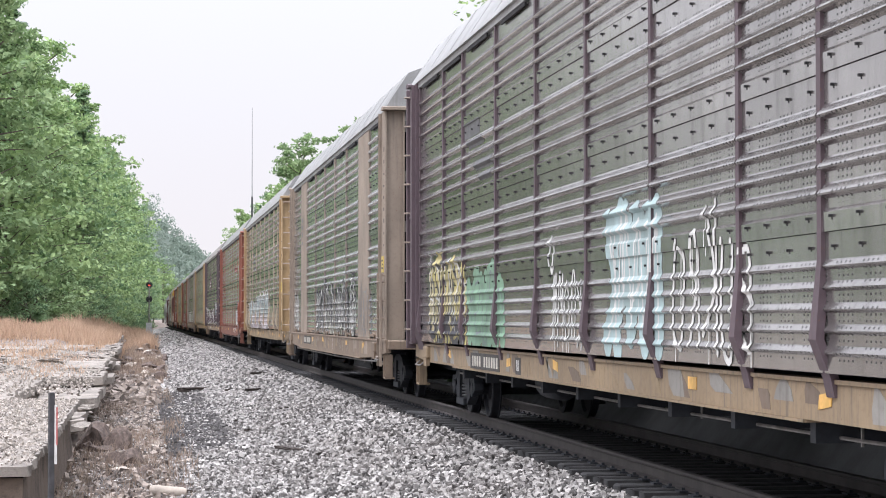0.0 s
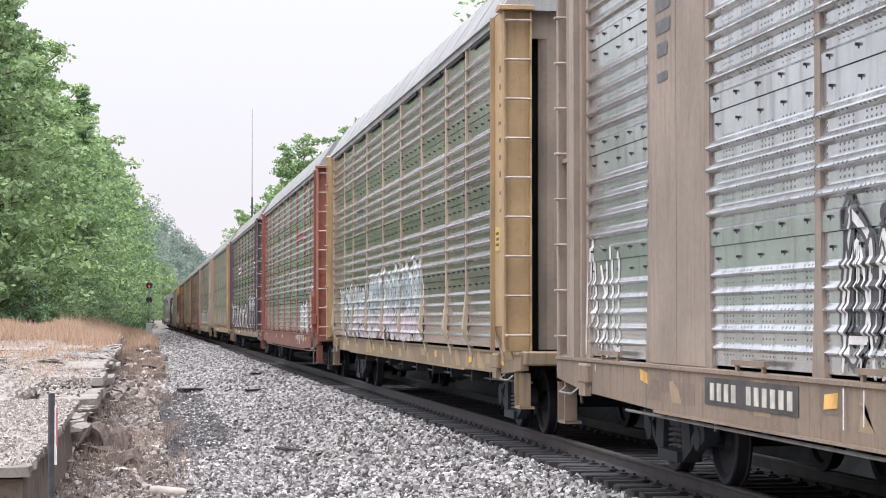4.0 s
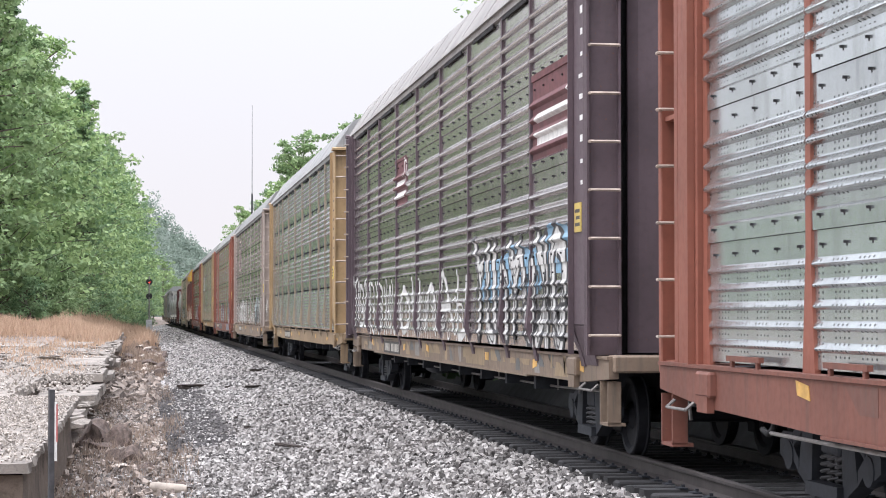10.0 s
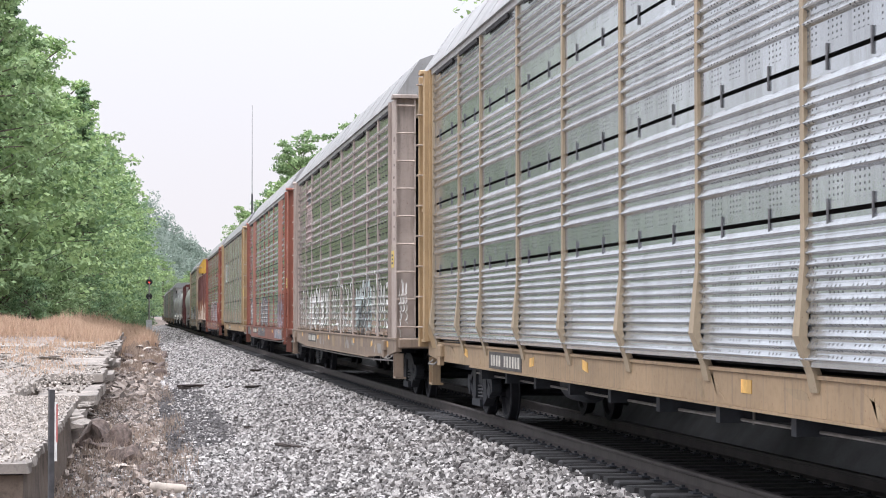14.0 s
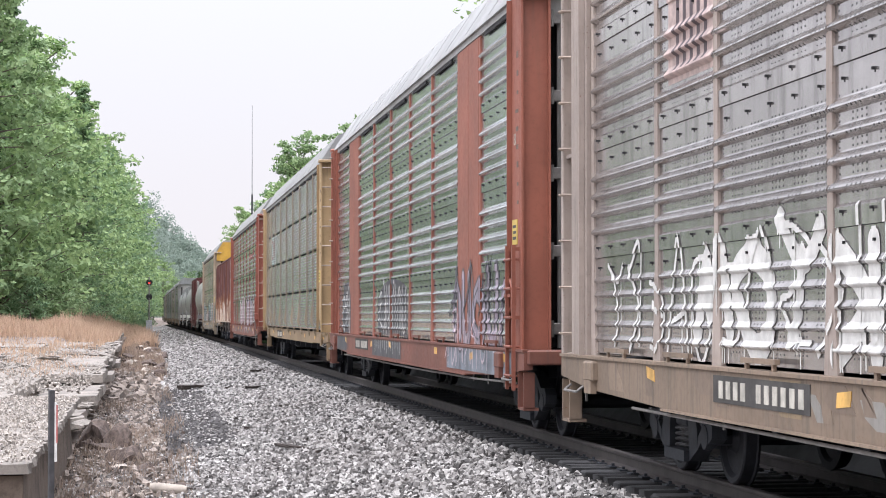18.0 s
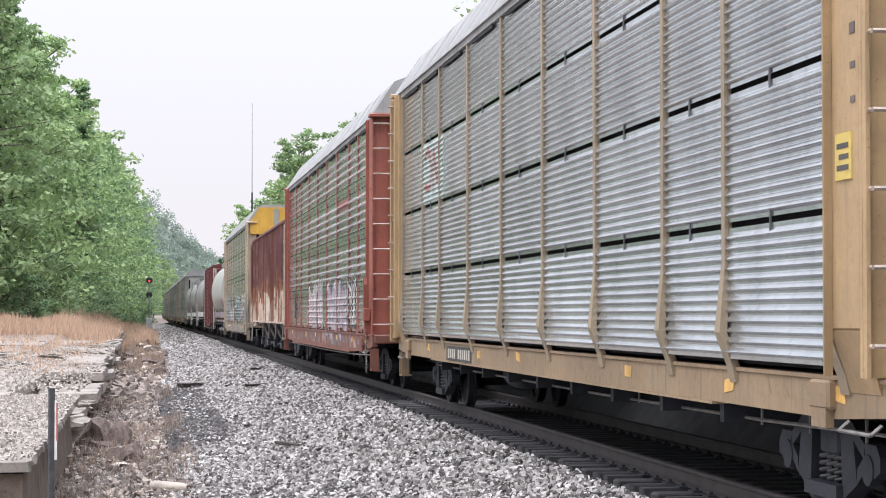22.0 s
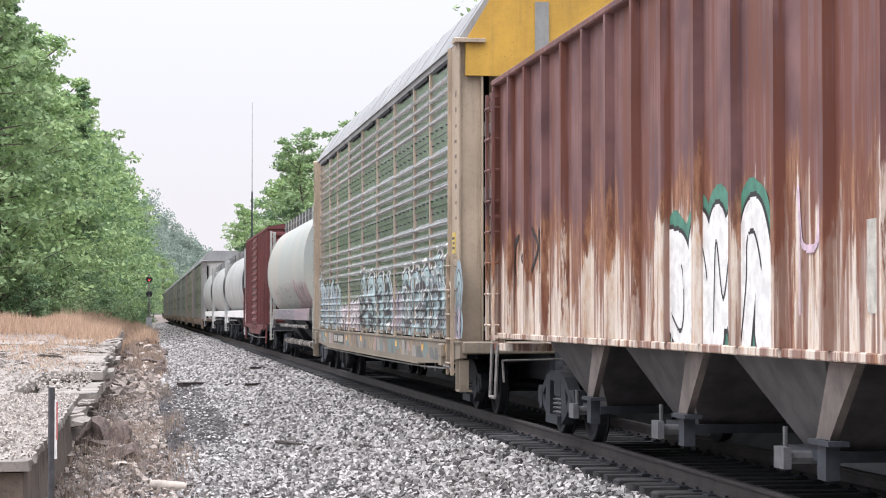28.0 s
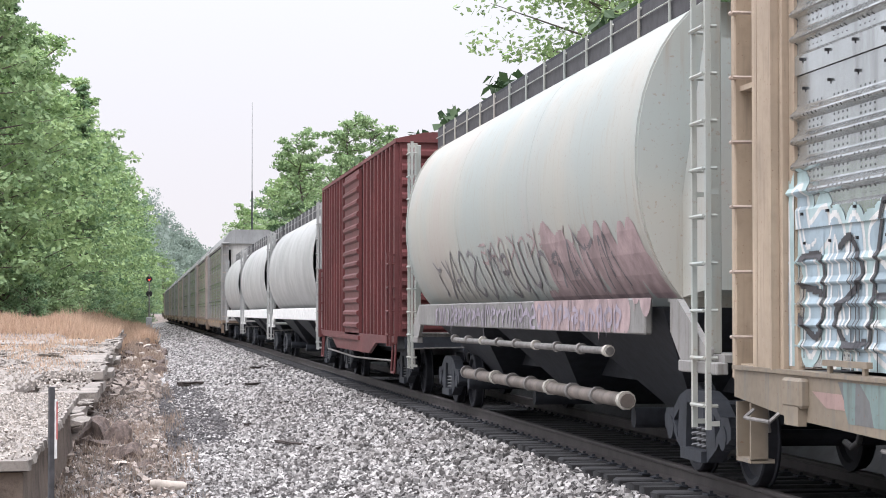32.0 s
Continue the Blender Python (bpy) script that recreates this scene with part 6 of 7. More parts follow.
for sx in (-1, 1):
    g = G()
    rs = [-40, 100, 250, 400] + [415 + 15 * k for k in range(25)]
    k = len(RAIL)
    for s in rs:
        o = bend(s)[0] + sx * 0.755
        g.v += [(x + o, s, z) for x, z in RAIL]
    for j in range(len(rs) - 1):
        g.f += [(j * k + i, j * k + (i + 1) % k, (j + 1) * k + (i + 1) % k, (j + 1) * k + i) for i in range(k)]
    part("rail", g, rail_m, track)
TIES = []
for v in range(3):
    rng = random.Random(v)
    t = G().cbox(-1.30, 1.30, -0.115, 0.115, -0.38, -0.172, 0.015)
    t.v = [(x + rng.uniform(-0.02, 0.02), y + rng.uniform(-0.01, 0.01), z + rng.uniform(-0.008, 0.002)) for x, y, z in t.v]
    TIES.append(fixed(t, "tie"))
    TIES[-1].materials.append(tie_m)
plates = G()
rng = random.Random(3)
for k in range(220):
    s = 10 + 0.5 * k
    part("tie", TIES[k % 3], None, track, "", pose(TRACK_X + rng.uniform(-0.04, 0.04), s + rng.uniform(-0.03, 0.03), 0, 0, 0, rng.uniform(-1, 1)))
    if k < 100:
        for sx in (-1, 1):
            x = TRACK_X + sx * 0.755
            plates.box(x - 0.16, x + 0.16, s - 0.09, s + 0.09, -0.174, -0.158)
            plates.box(x - 0.12, x - 0.09, s - 0.03, s + 0.0, -0.16, -0.13)
tagged(part("tie_plates", plates, steel_dark, track), kind="stuff")
far_ties = G()
for k in range(420):
    s = 120 + 0.7 * k
    far_ties.box(TRACK_X - 1.3, TRACK_X + 1.3, s - 0.115, s + 0.115, -0.36, -0.175)
tagged(part("far_ties", far_ties, tie_m, track), kind="stuff")

# ---- the ruined platform ----
def concrete_mat(name, c):
    n = N(name)
    col = n.mix(n.ramp(n.noise(0.9, 5), 0.3, 0.7), dark(c, 0.72), dark(c, 1.12))
    col = n.mix(n.math("MULTIPLY", n.ramp(n.noise(2.2, 6, 0.75), 0.48, 0.62), 0.75), col, dark(c, 0.38))
    col = n.mix(n.math("MULTIPLY", n.ramp(n.noise(45, 3), 0.5, 0.75), 0.5), col, dark(c, 0.5))
    return n.done(col, 0.9, 0, n.noise(30, 5, 0.7), 0.6, 0.02)


slab_m = concrete_mat("weathered_pale_concrete", (0.29, 0.26, 0.23))
wall_m = concrete_mat("stained_concrete_wall", (0.155, 0.12, 0.095))
brick_m = plain("old_red_brick", (0.30, 0.10, 0.07), 0.85, 0, 0.3)


def slab(seed, s0, s1, edge, back, z, tilt=0.0, lean=0.0, thick=0.2):
    """One broken piece of the platform's paving, between its track edge and its back edge."""
    rng = random.Random(seed)
    fine_edge = 0.2 if s0 < 39 else 0.45
    n, m = max(3, int((s1 - s0) / fine_edge)), max(2, int((edge - back) / 0.4))
    r = lambda a: rng.uniform(-a, a)
    ring = [(edge + r(0.05 if s0 > 39 else 0.028), s0 + (s1 - s0) * i / n) for i in range(n + 1)]
    ring += [(edge + (back - edge) * i / m, s1 + r(0.16)) for i in range(1, m)]
    ring += [(back + r(0.05), s1 - (s1 - s0) * i / n) for i in range(n + 1)]
    ring += [(back + (edge - back) * i / m, s0 + r(0.16)) for i in range(1, m)]
    k = len(ring)
    zt = lambda x, s: z + tilt * (s - s0) / (s1 - s0) + lean * (x - edge) + 0.012 * noise.noise((x * 1.3, s * 0.8, seed))
    g = G()
    g.v = [(x, s, zt(x, s)) for x, s in ring] + [(x + r(0.03), s, zt(x, s) - thick * rng.uniform(0.85, 1.1)) for x, s in ring]
    g.f = [tuple(range(k)), tuple(range(2 * k - 1, k - 1, -1))] + [(i, (i + 1) % k, k + (i + 1) % k, k + i) for i in range(k)]
    return thing("platform_slab", g, slab_m, "broken pale concrete slab of an abandoned platform", "concrete slab", "slabs of the old platform")


slab(1, 21.4, 39.0, -1.12, -9.0, 0.0, 0.0, 0.0, 0.10)
rng = random.Random(12)
count = 20
for edge0, back, first in ((-1.0, -2.3, 52.0), (-2.4, -4.4, 39.4), (-4.5, -9.0, 39.4)):
    s = first
    while s < 166:
        step = rng.uniform(4.0, 8.5) * (1 + s / 120)
        edge = edge0 + (rng.uniform(-0.18, 0.14) - (0.35 if s > 115 else 0) if edge0 > -1.1 else 0)
        slab(count, s, s + step - 0.18, edge, back, 0.02 + 0.0009 * (s - 40) + rng.uniform(-0.06, 0.06), rng.uniform(-0.09, 0.09), rng.uniform(-0.02, 0.02))
        s += step
        count += 1
for args in ((2, 41.5, 46.0, -1.15, -2.2, -0.50, 0.1, 0.10), (3, 46.5, 51.5, -0.95, -2.3, -0.26, 0.08, 0.05), (4, 50.8, 53.4, -0.88, -2.0, -0.22), (5, 61.0, 64.0, -0.82, -1.5, -0.20, 0.05, 0.1), (6, 78.0, 83.0, -0.80, -1.4, -0.22, 0.04, 0.12)):
    slab(*args)
rng = random.Random(4)
for s0, s1, edge in ((24.5, 39.0, -1.24), (39.0, 52.0, -2.45), (52.0, 171.0, -1.16)):
    g = G()
    n = int((s1 - s0) / 2)
    crest = -0.09 if s0 < 39 else -0.19
    for i in range(n + 1):
        s = s0 + (s1 - s0) * i / n
        j = rng.uniform(-0.06, 0.05)
        g.v += [(edge - 0.02 + j, s, crest), (edge + j * 1.5, s, -0.55 + rng.uniform(-0.1, 0.1)), (edge + 0.04 + j, s, -1.05), (-16, s, -1.05), (-16, s, crest)]
    for i in range(n):
        g.f += [(i * 5 + q, i * 5 + (q + 1) % 5, i * 5 + 5 + (q + 1) % 5, i * 5 + 5 + q) for q in range(5)]
    g.f += [(4, 3, 2, 1, 0), tuple(n * 5 + q for q in range(5))]
    thing("platform_wall", g, wall_m, "stained concrete face of the abandoned platform", "platform", kind="structure")
thing("platform_wall", G().box(-1.42, -1.18, 21.45, 24.45, -1.05, -0.12), wall_m, "stub of the platform's concrete retaining wall", "platform", kind="structure")
bricks = root("brick_footing", "few courses of old red brick under the platform", "brick wall", kind="structure")
B = G().cbox(-0.10, 0.10, -0.055, 0.055, -0.032, 0.032, 0.004)
BM = fixed(B, "brick")
BM.materials.append(brick_m)
for r in range(8):
    for q in range(12):
        part("brick", BM, None, bricks, "", pose(-4.1 + 0.215 * q + 0.1 * (r % 2), 22.4, -0.98 + 0.075 * r, 0, 0, rng.uniform(-1.5, 1.5)))


def rock_mesh(seed, size, flat=0.7):
    bm = bmesh.new()
    bmesh.ops.create_icosphere(bm, subdivisions=3, radius=1.0)
    rng = random.Random(seed)
    o = Vector((rng.uniform(0, 50), rng.uniform(0, 50), 0))
    cuts = [(Vector((rng.gauss(0, 1), rng.gauss(0, 1), rng.gauss(0, 0.7))).normalized(), rng.uniform(0.35, 0.8)) for _ in range(13)]
    for v in bm.verts:
        p = v.co.copy()
        for d, lim in cuts:
            e = p.dot(d) - lim
            if e > 0:
                p -= d * e
        p *= 1 + 0.16 * noise.noise(p * 2.5 + o) + 0.09 * noise.noise(p * 7 + o)
        v.co = Vector((p.x * size[0], p.y * size[1], p.z * size[2] * flat))
    me = bpy.data.meshes.new("rock")
    bm.to_mesh(me)
    bm.free()
    return me


rock_m = plain("brown_rubble", (0.105, 0.078, 0.066), 0.9, 0, 0.45, 5, 0.9)
pale_rock_m = plain("pale_broken_concrete", (0.42, 0.37, 0.32), 0.9, 0, 0.25, 5, 0.5)
rng = random.Random(21)
spots = [(-0.78, 38.9, 0.40, 0.85, 0), (-0.45, 38.5, 0.34, 0.7, 0), (-0.95, 38.2, 0.26, 0.34, 0), (-0.62, 37.8, 0.30, 0.26, 0), (-0.2, 34.6, 0.34, 0.40, 0), (-0.42, 34.9, 0.26, 0.30, 0), (-0.25, 33.2, 0.22, 0.2, 1), (0.05, 33.0, 0.26, 0.24, 0), (-0.32, 37.6, 0.14, 0.14, 1)]
for k in range(70):
    s = 24 + 130 * rng.random() ** 1.2
    spots.append((rng.uniform(-1.0, 0.9), s, rng.uniform(0.06, 0.20), rng.uniform(0.05, 0.16), rng.random() < 0.35))
for k in range(60):
    spots.append((rng.uniform(-1.0, 1.2), rng.uniform(80, 165), rng.uniform(0.15, 0.45), rng.uniform(0.15, 0.4), rng.random() < 0.3))
ROCKS = [rock_mesh(k, (1, 1.15, 1)) for k in range(6)]
for i, (x, s, w, h, pale) in enumerate(spots):
    me = with_mat(ROCKS[i % 6], pale_rock_m if pale else rock_m)
    ob = new("rubble_rock", me)
    ob.matrix_basis = pose(x, s, max(ground_height(x, s), bed_z(x) if x > 0.3 else -9) + h * 0.25, rng.uniform(-20, 20), rng.uniform(-20, 20), rng.uniform(0, 360)) @ Matrix.Diagonal((w, w, h, 1))
    tagged(ob, "pale lump of broken concrete on the earth" if pale else "brown lump of rubble on the earth beside the platform", "rock", "rubble beside the platform")

for k in range(100):
    s = 41 + 75 * rng.random() ** 1.2
    x = rng.uniform(-1.75, -1.15) if s < 51 else -1.1 - 5.0 * rng.random() ** 1.6
    w, h = rng.uniform(0.12, 0.4), rng.uniform(0.05, 0.13)
    z = rng.uniform(-0.8, -0.3) if s < 51 else 0.03 + 0.05 * (s > 64)
    ob = new("slab_fragment", with_mat(ROCKS[k % 6], slab_m))
    ob.matrix_basis = pose(x, s, z, rng.uniform(-12, 12), rng.uniform(-12, 12), rng.uniform(0, 360)) @ Matrix.Diagonal((w, w * 1.3, h, 1))
    tagged(ob, "loose chip of pale concrete on the ruined platform", "concrete fragment", "fragments on the platform")

# timber scraps on the ballast
timber_m = plain("rotten_dark_timber", (0.045, 0.035, 0.03), 0.9, 0, 0.4, 5, 0.5)


def scrap(a, b, w, h):
    a, b = Vector(a), Vector(b)
    d = (b - a).length
    bm = bmesh.new()
    bmesh.ops.create_cube(bm, size=1.0)
    bmesh.ops.subdivide_edges(bm, edges=bm.edges[:], cuts=3, use_grid_fill=True)
    for v in bm.verts:
        q = noise.noise(v.co * 4 + a)
        v.co = Vector((v.co.x * d * (1 + 0.1 * q), v.co.y * w * (1 + 0.6 * q), v.co.z * h * (1 + 0.6 * q)))
    me = bpy.data.meshes.new("scrap")
    bm.to_mesh(me)
    bm.free()
    m = (a + b) / 2
    return thing("timber_scrap", me, timber_m, "splintered dark piece of old tie wood on the ballast", "timber", "timber scraps on the ballast", at=pose(m.x, m.y, m.z + h * 0.5 + 0.04, 0, 0, math.degrees(math.atan2(b.y - a.y, b.x - a.x))))


SCRAPS = ((1.21, 64.0, 2.04, 64.9, 0.22, 0.12), (2.18, 33.6, 2.64, 32.3, 0.07, 0.05), (3.56, 67.5, 4.44, 68.3, 0.08, 0.06), (2.8, 55.9, 3.61, 57.0, 0.08, 0.06),
          (1.98, 40.1, 2.14, 40.1, 0.06, 0.04), (2.62, 31.0, 2.72, 31.2, 0.05, 0.04), (2.4, 60.0, 2.6, 60.0, 0.09, 0.05), (2.0, 44.0, 2.12, 44.4, 0.05, 0.04), (3.0, 45.0, 3.2, 45.3, 0.05, 0.04))
for xa, sa, xb, sb, w, h in SCRAPS:
    scrap((xa, sa, bed_z(xa)), (xb, sb, bed_z(xb)), w, h)
g = G()
g.spin([(-0.25, 0.0), (-0.25, 0.06), (-0.2, 0.075), (0.2, 0.07), (0.25, 0.05), (0.25, 0)], 14)
thing("broken_pipe", g, pale_rock_m, "short pale piece of pipe lying on the earth", "pipe", at=pose(0.38, 28.6, -0.86, 0, 4, -8), smooth=40)

# ---- marker post and signal ----
post = root("marker_post", "weathered steel marker post with a white and red edge", "post", at=pose(-0.83, 20.0, 0, 0, 0, 22))
part("stake", G().cbox(-0.035, 0.02, -0.02, 0.02, -1.05, 0.80, 0.004), plain("weathered_dark_steel", (0.07, 0.07, 0.075), 0.6, 0.3), post)
part("white_edge", G().box(0.016, 0.040, -0.027, 0.025, 0.12, 0.68), white_paint, post)
part("red_edge", G().box(0.030, 0.044, -0.030, 0.024, 0.30, 0.66), plain("faded_red_tape", (0.45, 0.13, 0.12), 0.6), post)

sig = root("railway_signal", "black two-headed railway signal with a red light", "signal", at=pose(1.05, 275.0, -0.95))
black_m = plain("signal_black", (0.02, 0.02, 0.022), 0.6)
part("mast", G().rod((0, 0, 0), (0, 0, 7.6), 0.09, 10), steel_grey, sig, smooth=40)
red_glow = bpy.data.materials.new("red_lamp")
red_glow.use_nodes = True
red_glow.node_tree.nodes["Principled BSDF"].inputs["Emission Color"].default_value = (1.0, 0.05, 0.03, 1)
red_glow.node_tree.nodes["Principled BSDF"].inputs["Emission Strength"].default_value = 4.0
red_glow.node_tree.nodes["Principled BSDF"].inputs["Base Color"].default_value = (0.5, 0.02, 0.02, 1)
for z, lit in ((6.9, True), (5.0, False)):
    hd = part("signal_head", G().rod((0, 0.06, z), (0, -0.04, z), 0.42, 16), black_m, sig)
    part("lens", G().rod((0, -0.05, z), (0, -0.09, z), 0.14, 12), red_glow if lit else black_m, hd)
    part("hood", G().rod((0, -0.05, z + 0.1), (0, -0.3, z + 0.1), 0.16, 10), black_m, hd)
part("relay_case", G().cbox(-0.4, 0.4, -0.3, 0.3, 0.0, 1.9, 0.03), plain("aluminium_case", (0.42, 0.43, 0.44), 0.5, 0.3), sig)
part("ladder", G().box(-0.28, -0.24, 0.16, 0.2, 0, 7.2).box(0.24, 0.28, 0.16, 0.2, 0, 7.2), steel_grey, sig)

ant = root("radio_mast", "thin steel radio mast with a whip aerial", "antenna", at=pose(9.3, 176.0, -0.95))
part("pole", G().rod((0, 0, 0), (0, 0, 12.8), 0.075, 8), plain("mast_dark_steel", (0.05, 0.055, 0.06), 0.6, 0.3), ant, smooth=40)
part("whip", G().rod((0, 0, 12.8), (0, 0, 20.4), 0.045, 6, 0.02), plain("aerial_grey", (0.35, 0.36, 0.37), 0.6), ant, smooth=40)
part("base", G().cbox(-0.3, 0.3, -0.3, 0.3, 0, 0.2, 0.02), slab_m, ant)

# ---- woods, hill, grass ----
def leaf_mat(name, lo, hi):
    n = N(name)
    tone = n.add("ShaderNodeNewGeometry").outputs["Random Per Island"]
    col = n.mix(tone, lo, hi)
    col = n.mix(n.ramp(n.noise(0.45, 3), 0.35, 0.65), col, n.mix(0.5, col, hi))
    n.done(col, 0.6, 0, spec=0.3)
    n.b.inputs["Subsurface Weight"].default_value = 0.0
    tr = n.add("ShaderNodeBsdfTranslucent")
    n.t.links.new(col, tr.inputs[0])
    mx = n.add("ShaderNodeMixShader")
    mx.inputs[0].default_value = 0.34
    n.t.links.new(n.b.outputs[0], mx.inputs[1])
    n.t.links.new(tr.outputs[0], mx.inputs[2])
    n.t.links.new(mx.outputs[0], n.t.nodes["Material Output"].inputs[0])
    return n.m


leaf_a = leaf_mat("broadleaf_green", (0.10, 0.185, 0.075), (0.38, 0.505, 0.225))
leaf_b = leaf_mat("deep_green_leaf", (0.07, 0.145, 0.075), (0.275, 0.395, 0.205))
leaf_c = leaf_mat("fresh_green_leaf", (0.105, 0.185, 0.08), (0.335, 0.45, 0.225))
# far hill's leaves greyed, with distance haze mixed into the colour
leaf_far = leaf_mat("haze_tinted_wood_leaf", (0.17, 0.225, 0.19), (0.30, 0.36, 0.30))
bark = plain("grey_brown_bark", (0.11, 0.09, 0.075), 0.9, 0, 0.35, 3, 0.6)


def leaves(rng, centres, radii, per, size, flat=0.75, level=0.0):
    """Small bent leaf sprays round each clump centre, as one mesh; level lays them flat."""
    n = len(centres) * per
    c = np.repeat(np.array(centres), per, 0)
    r = np.repeat(np.array(radii), per)
    d = rng.normal(size=(n, 3))
    d /= np.linalg.norm(d, axis=1)[:, None]
    p = c + d * (r * rng.uniform(0.45, 1.08, n))[:, None] * np.array([1, 1, flat])
    a = rng.normal(size=(n, 3)) * np.array([1, 1, 1 - level])
    a /= np.linalg.norm(a, axis=1)[:, None]
    b = np.cross(a, d * (1 - level) + np.array([0, 0, 1.2 * level]) + 0.3 * rng.normal(size=(n, 3)))
    b /= np.linalg.norm(b, axis=1)[:, None] + 1e-6
    h = (size * rng.uniform(0.6, 1.3, n))[:, None]
    v = np.stack([p - a * h, p + b * h * 0.55 + d * h * 0.15, p + a * h, p - b * h * 0.55 + d * h * 0.1], 1)
    me = bpy.data.meshes.new("leaves")
    me.from_pydata(v.reshape(-1, 3).tolist(), [], (np.arange(n * 4).reshape(-1, 4)).tolist())
    return me


def tree_meshes(seed, height, radius, low, boughs, per, size, spire=0.0):
    """Trunk with limbs that droop, each carrying flat sprays of leaves; gaps between the boughs. spire narrows the top."""
    rng = np.random.default_rng(seed)
    g = G()
    pts = [(0, 0, -0.3)]
    for k in range(1, 7):
        pts.append((0.25 * rng.normal(), 0.25 * rng.normal(), height * 0.95 * k / 6))
    for k in range(6):
        g.rod(pts[k], pts[k + 1], 0.28 * (1 - k / 7), 7, 0.28 * (1 - (k + 1) / 7))
    centres, radii = [], []
    a = rng.uniform(0, 6.283)
    for k in range(boughs):
        u = (k + rng.uniform(0, 0.8)) / boughs
        z = low + (height - low) * u ** 0.92
        w = radius * (0.35 + 0.75 * math.sin(math.pi * min(1, 0.25 + 0.63 * u))) * (1 - 0.27 * u)
        w = (w * (1 - spire) + spire * radius * (1.05 - u)) * rng.uniform(0.7, 1.2)
        a += 2.4 + rng.uniform(-0.9, 0.9)
        i = min(5, int(z / (height * 0.95) * 6))
        foot = Vector((pts[i][0], pts[i][1], max(0.8, z - 0.25 * w)))
        tip = Vector((w * math.cos(a), w * math.sin(a), z + (rng.uniform(-0.25, 0.5) if spire < 0.5 else rng.uniform(-0.3, 0.1)) * w))
        g.rod(foot, tip, 0.07, 5, 0.015)
        for q in range(5):
            v = 0.28 + 0.18 * q
            c = foot.lerp(tip, v) + Vector((rng.normal(), rng.normal(), 0)) * 0.16 * w + Vector((0, 0, 0.22 * w * v * (1 - v) * 4 * 0.5))
            centres.append(tuple(c))
            radii.append(max(0.6, w * rng.uniform(0.20, 0.40)) * (1.15 - 0.35 * v))
    return fixed(g, "trunk"), leaves(rng, centres, radii, per, size, *((0.66, 0.3) if spire < 0.5 else (0.42, 0.55)))


KINDS = [(tree_meshes(k + 1, h, r, lo, 46, 30, sz * 1.05), m) for k, (h, r, lo, sz, m) in enumerate(((20, 4.6, 1.6, 0.22, leaf_a), (18, 4.0, 1.2, 0.20, leaf_b), (21, 4.2, 2.2, 0.22, leaf_c), (17, 4.4, 0.8, 0.20, leaf_a)))]
BUSH = [(tree_meshes(k + 11, 5.5, 2.8, 0.3, 22, 26, 0.19), m) for k, m in enumerate((leaf_c, leaf_b))]
# darkened leaf copy, shade put into its colour
leaf_d = leaf_mat("shade_dark_leaf", (0.028, 0.055, 0.026), (0.075, 0.12, 0.05))
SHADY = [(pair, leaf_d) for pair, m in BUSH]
SPRUCE = (tree_meshes(41, 25, 3.4, 1.0, 74, 34, 0.17, 0.9), leaf_b)
TALL = (tree_meshes(31, 23, 5.2, 9.5, 60, 54, 0.16), leaf_a)


def plant(kind, x, s, grow=1.0, turn=0.0, label="broad-leaved tree in full summer leaf", group="trees beside the line"):
    (trunk, crown), m = kind
    ob = root("tree", label, "tree", group, at=pose(x, s, ground_height(x, s) - 0.05, 0, 0, turn) @ Matrix.Scale(grow, 4))
    part("trunk", with_mat(trunk, bark), None, ob)
    part("crown", with_mat(crown, m), None, ob)


rng = random.Random(77)
s = 152.0
while s < 440:
    edge = -5.85 + 0.0275 * (s - 180) + max(0.0, s - 400) ** 2 / 1400
    plant(KINDS[rng.randrange(4)], edge - 4.4 + rng.uniform(-0.6, 0.6), s, rng.uniform(0.92, 1.18) * 1.22, rng.uniform(0, 360))
    plant(KINDS[rng.randrange(4)], edge - 11 + rng.uniform(-1.2, 1.2), s + 4, rng.uniform(1.05, 1.42), rng.uniform(0, 360))
    if s < 330:
        plant(KINDS[rng.randrange(4)], edge - 18 + rng.uniform(-2, 2), s + 2, rng.uniform(0.95, 1.15), rng.uniform(0, 360))
    plant(BUSH[rng.randrange(2)], edge - 0.9 + rng.uniform(-0.8, 0.4), s + rng.uniform(-3, 3), rng.uniform(0.6, 1.0), rng.uniform(0, 360), "leafy green bush at the edge of the wood", "bushes at the wood's edge")
    s += 5.5 + s * 0.016
for x, s, grow, kind in ((18.5, 188, 0.86, 2), (16.8, 214, 0.92, 2), (17.2, 240, 0.95, 0), (22, 200, 0.92, 2), (17.5, 276, 0.96, 1), (21, 268, 1.0, 2), (18, 330, 0.95, 3), (18, 366, 0.98, 0), (20, 398, 0.98, 1), (24, 235, 0.86, 3)):
    plant(KINDS[kind], x, s, grow, rng.uniform(0, 360), "broad-leaved tree standing beyond the train")
# unseen trees added behind the train to shut out light below it
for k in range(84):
    plant(SHADY[k % 2], rng.uniform(10.9, 11.6) + 2.0 * (k % 2), 3 + 2.6 * k + 0.012 * k * k, rng.uniform(1.15, 1.4), rng.uniform(0, 360), "dense dark-leaved tree added beyond the train to block light", "young trees beyond the train")
# out-of-view trees added for the steel screens to reflect
for k in range(15):
    plant(KINDS[k % 4], -30 - 6.0 * k + rng.uniform(-1, 1), 158 + 5.0 * (k % 2), rng.uniform(0.6, 0.8), rng.uniform(0, 360))
plant(SPRUCE, -10.4, 168, 1.06, 30, "tall dark conifer at the edge of the wood")
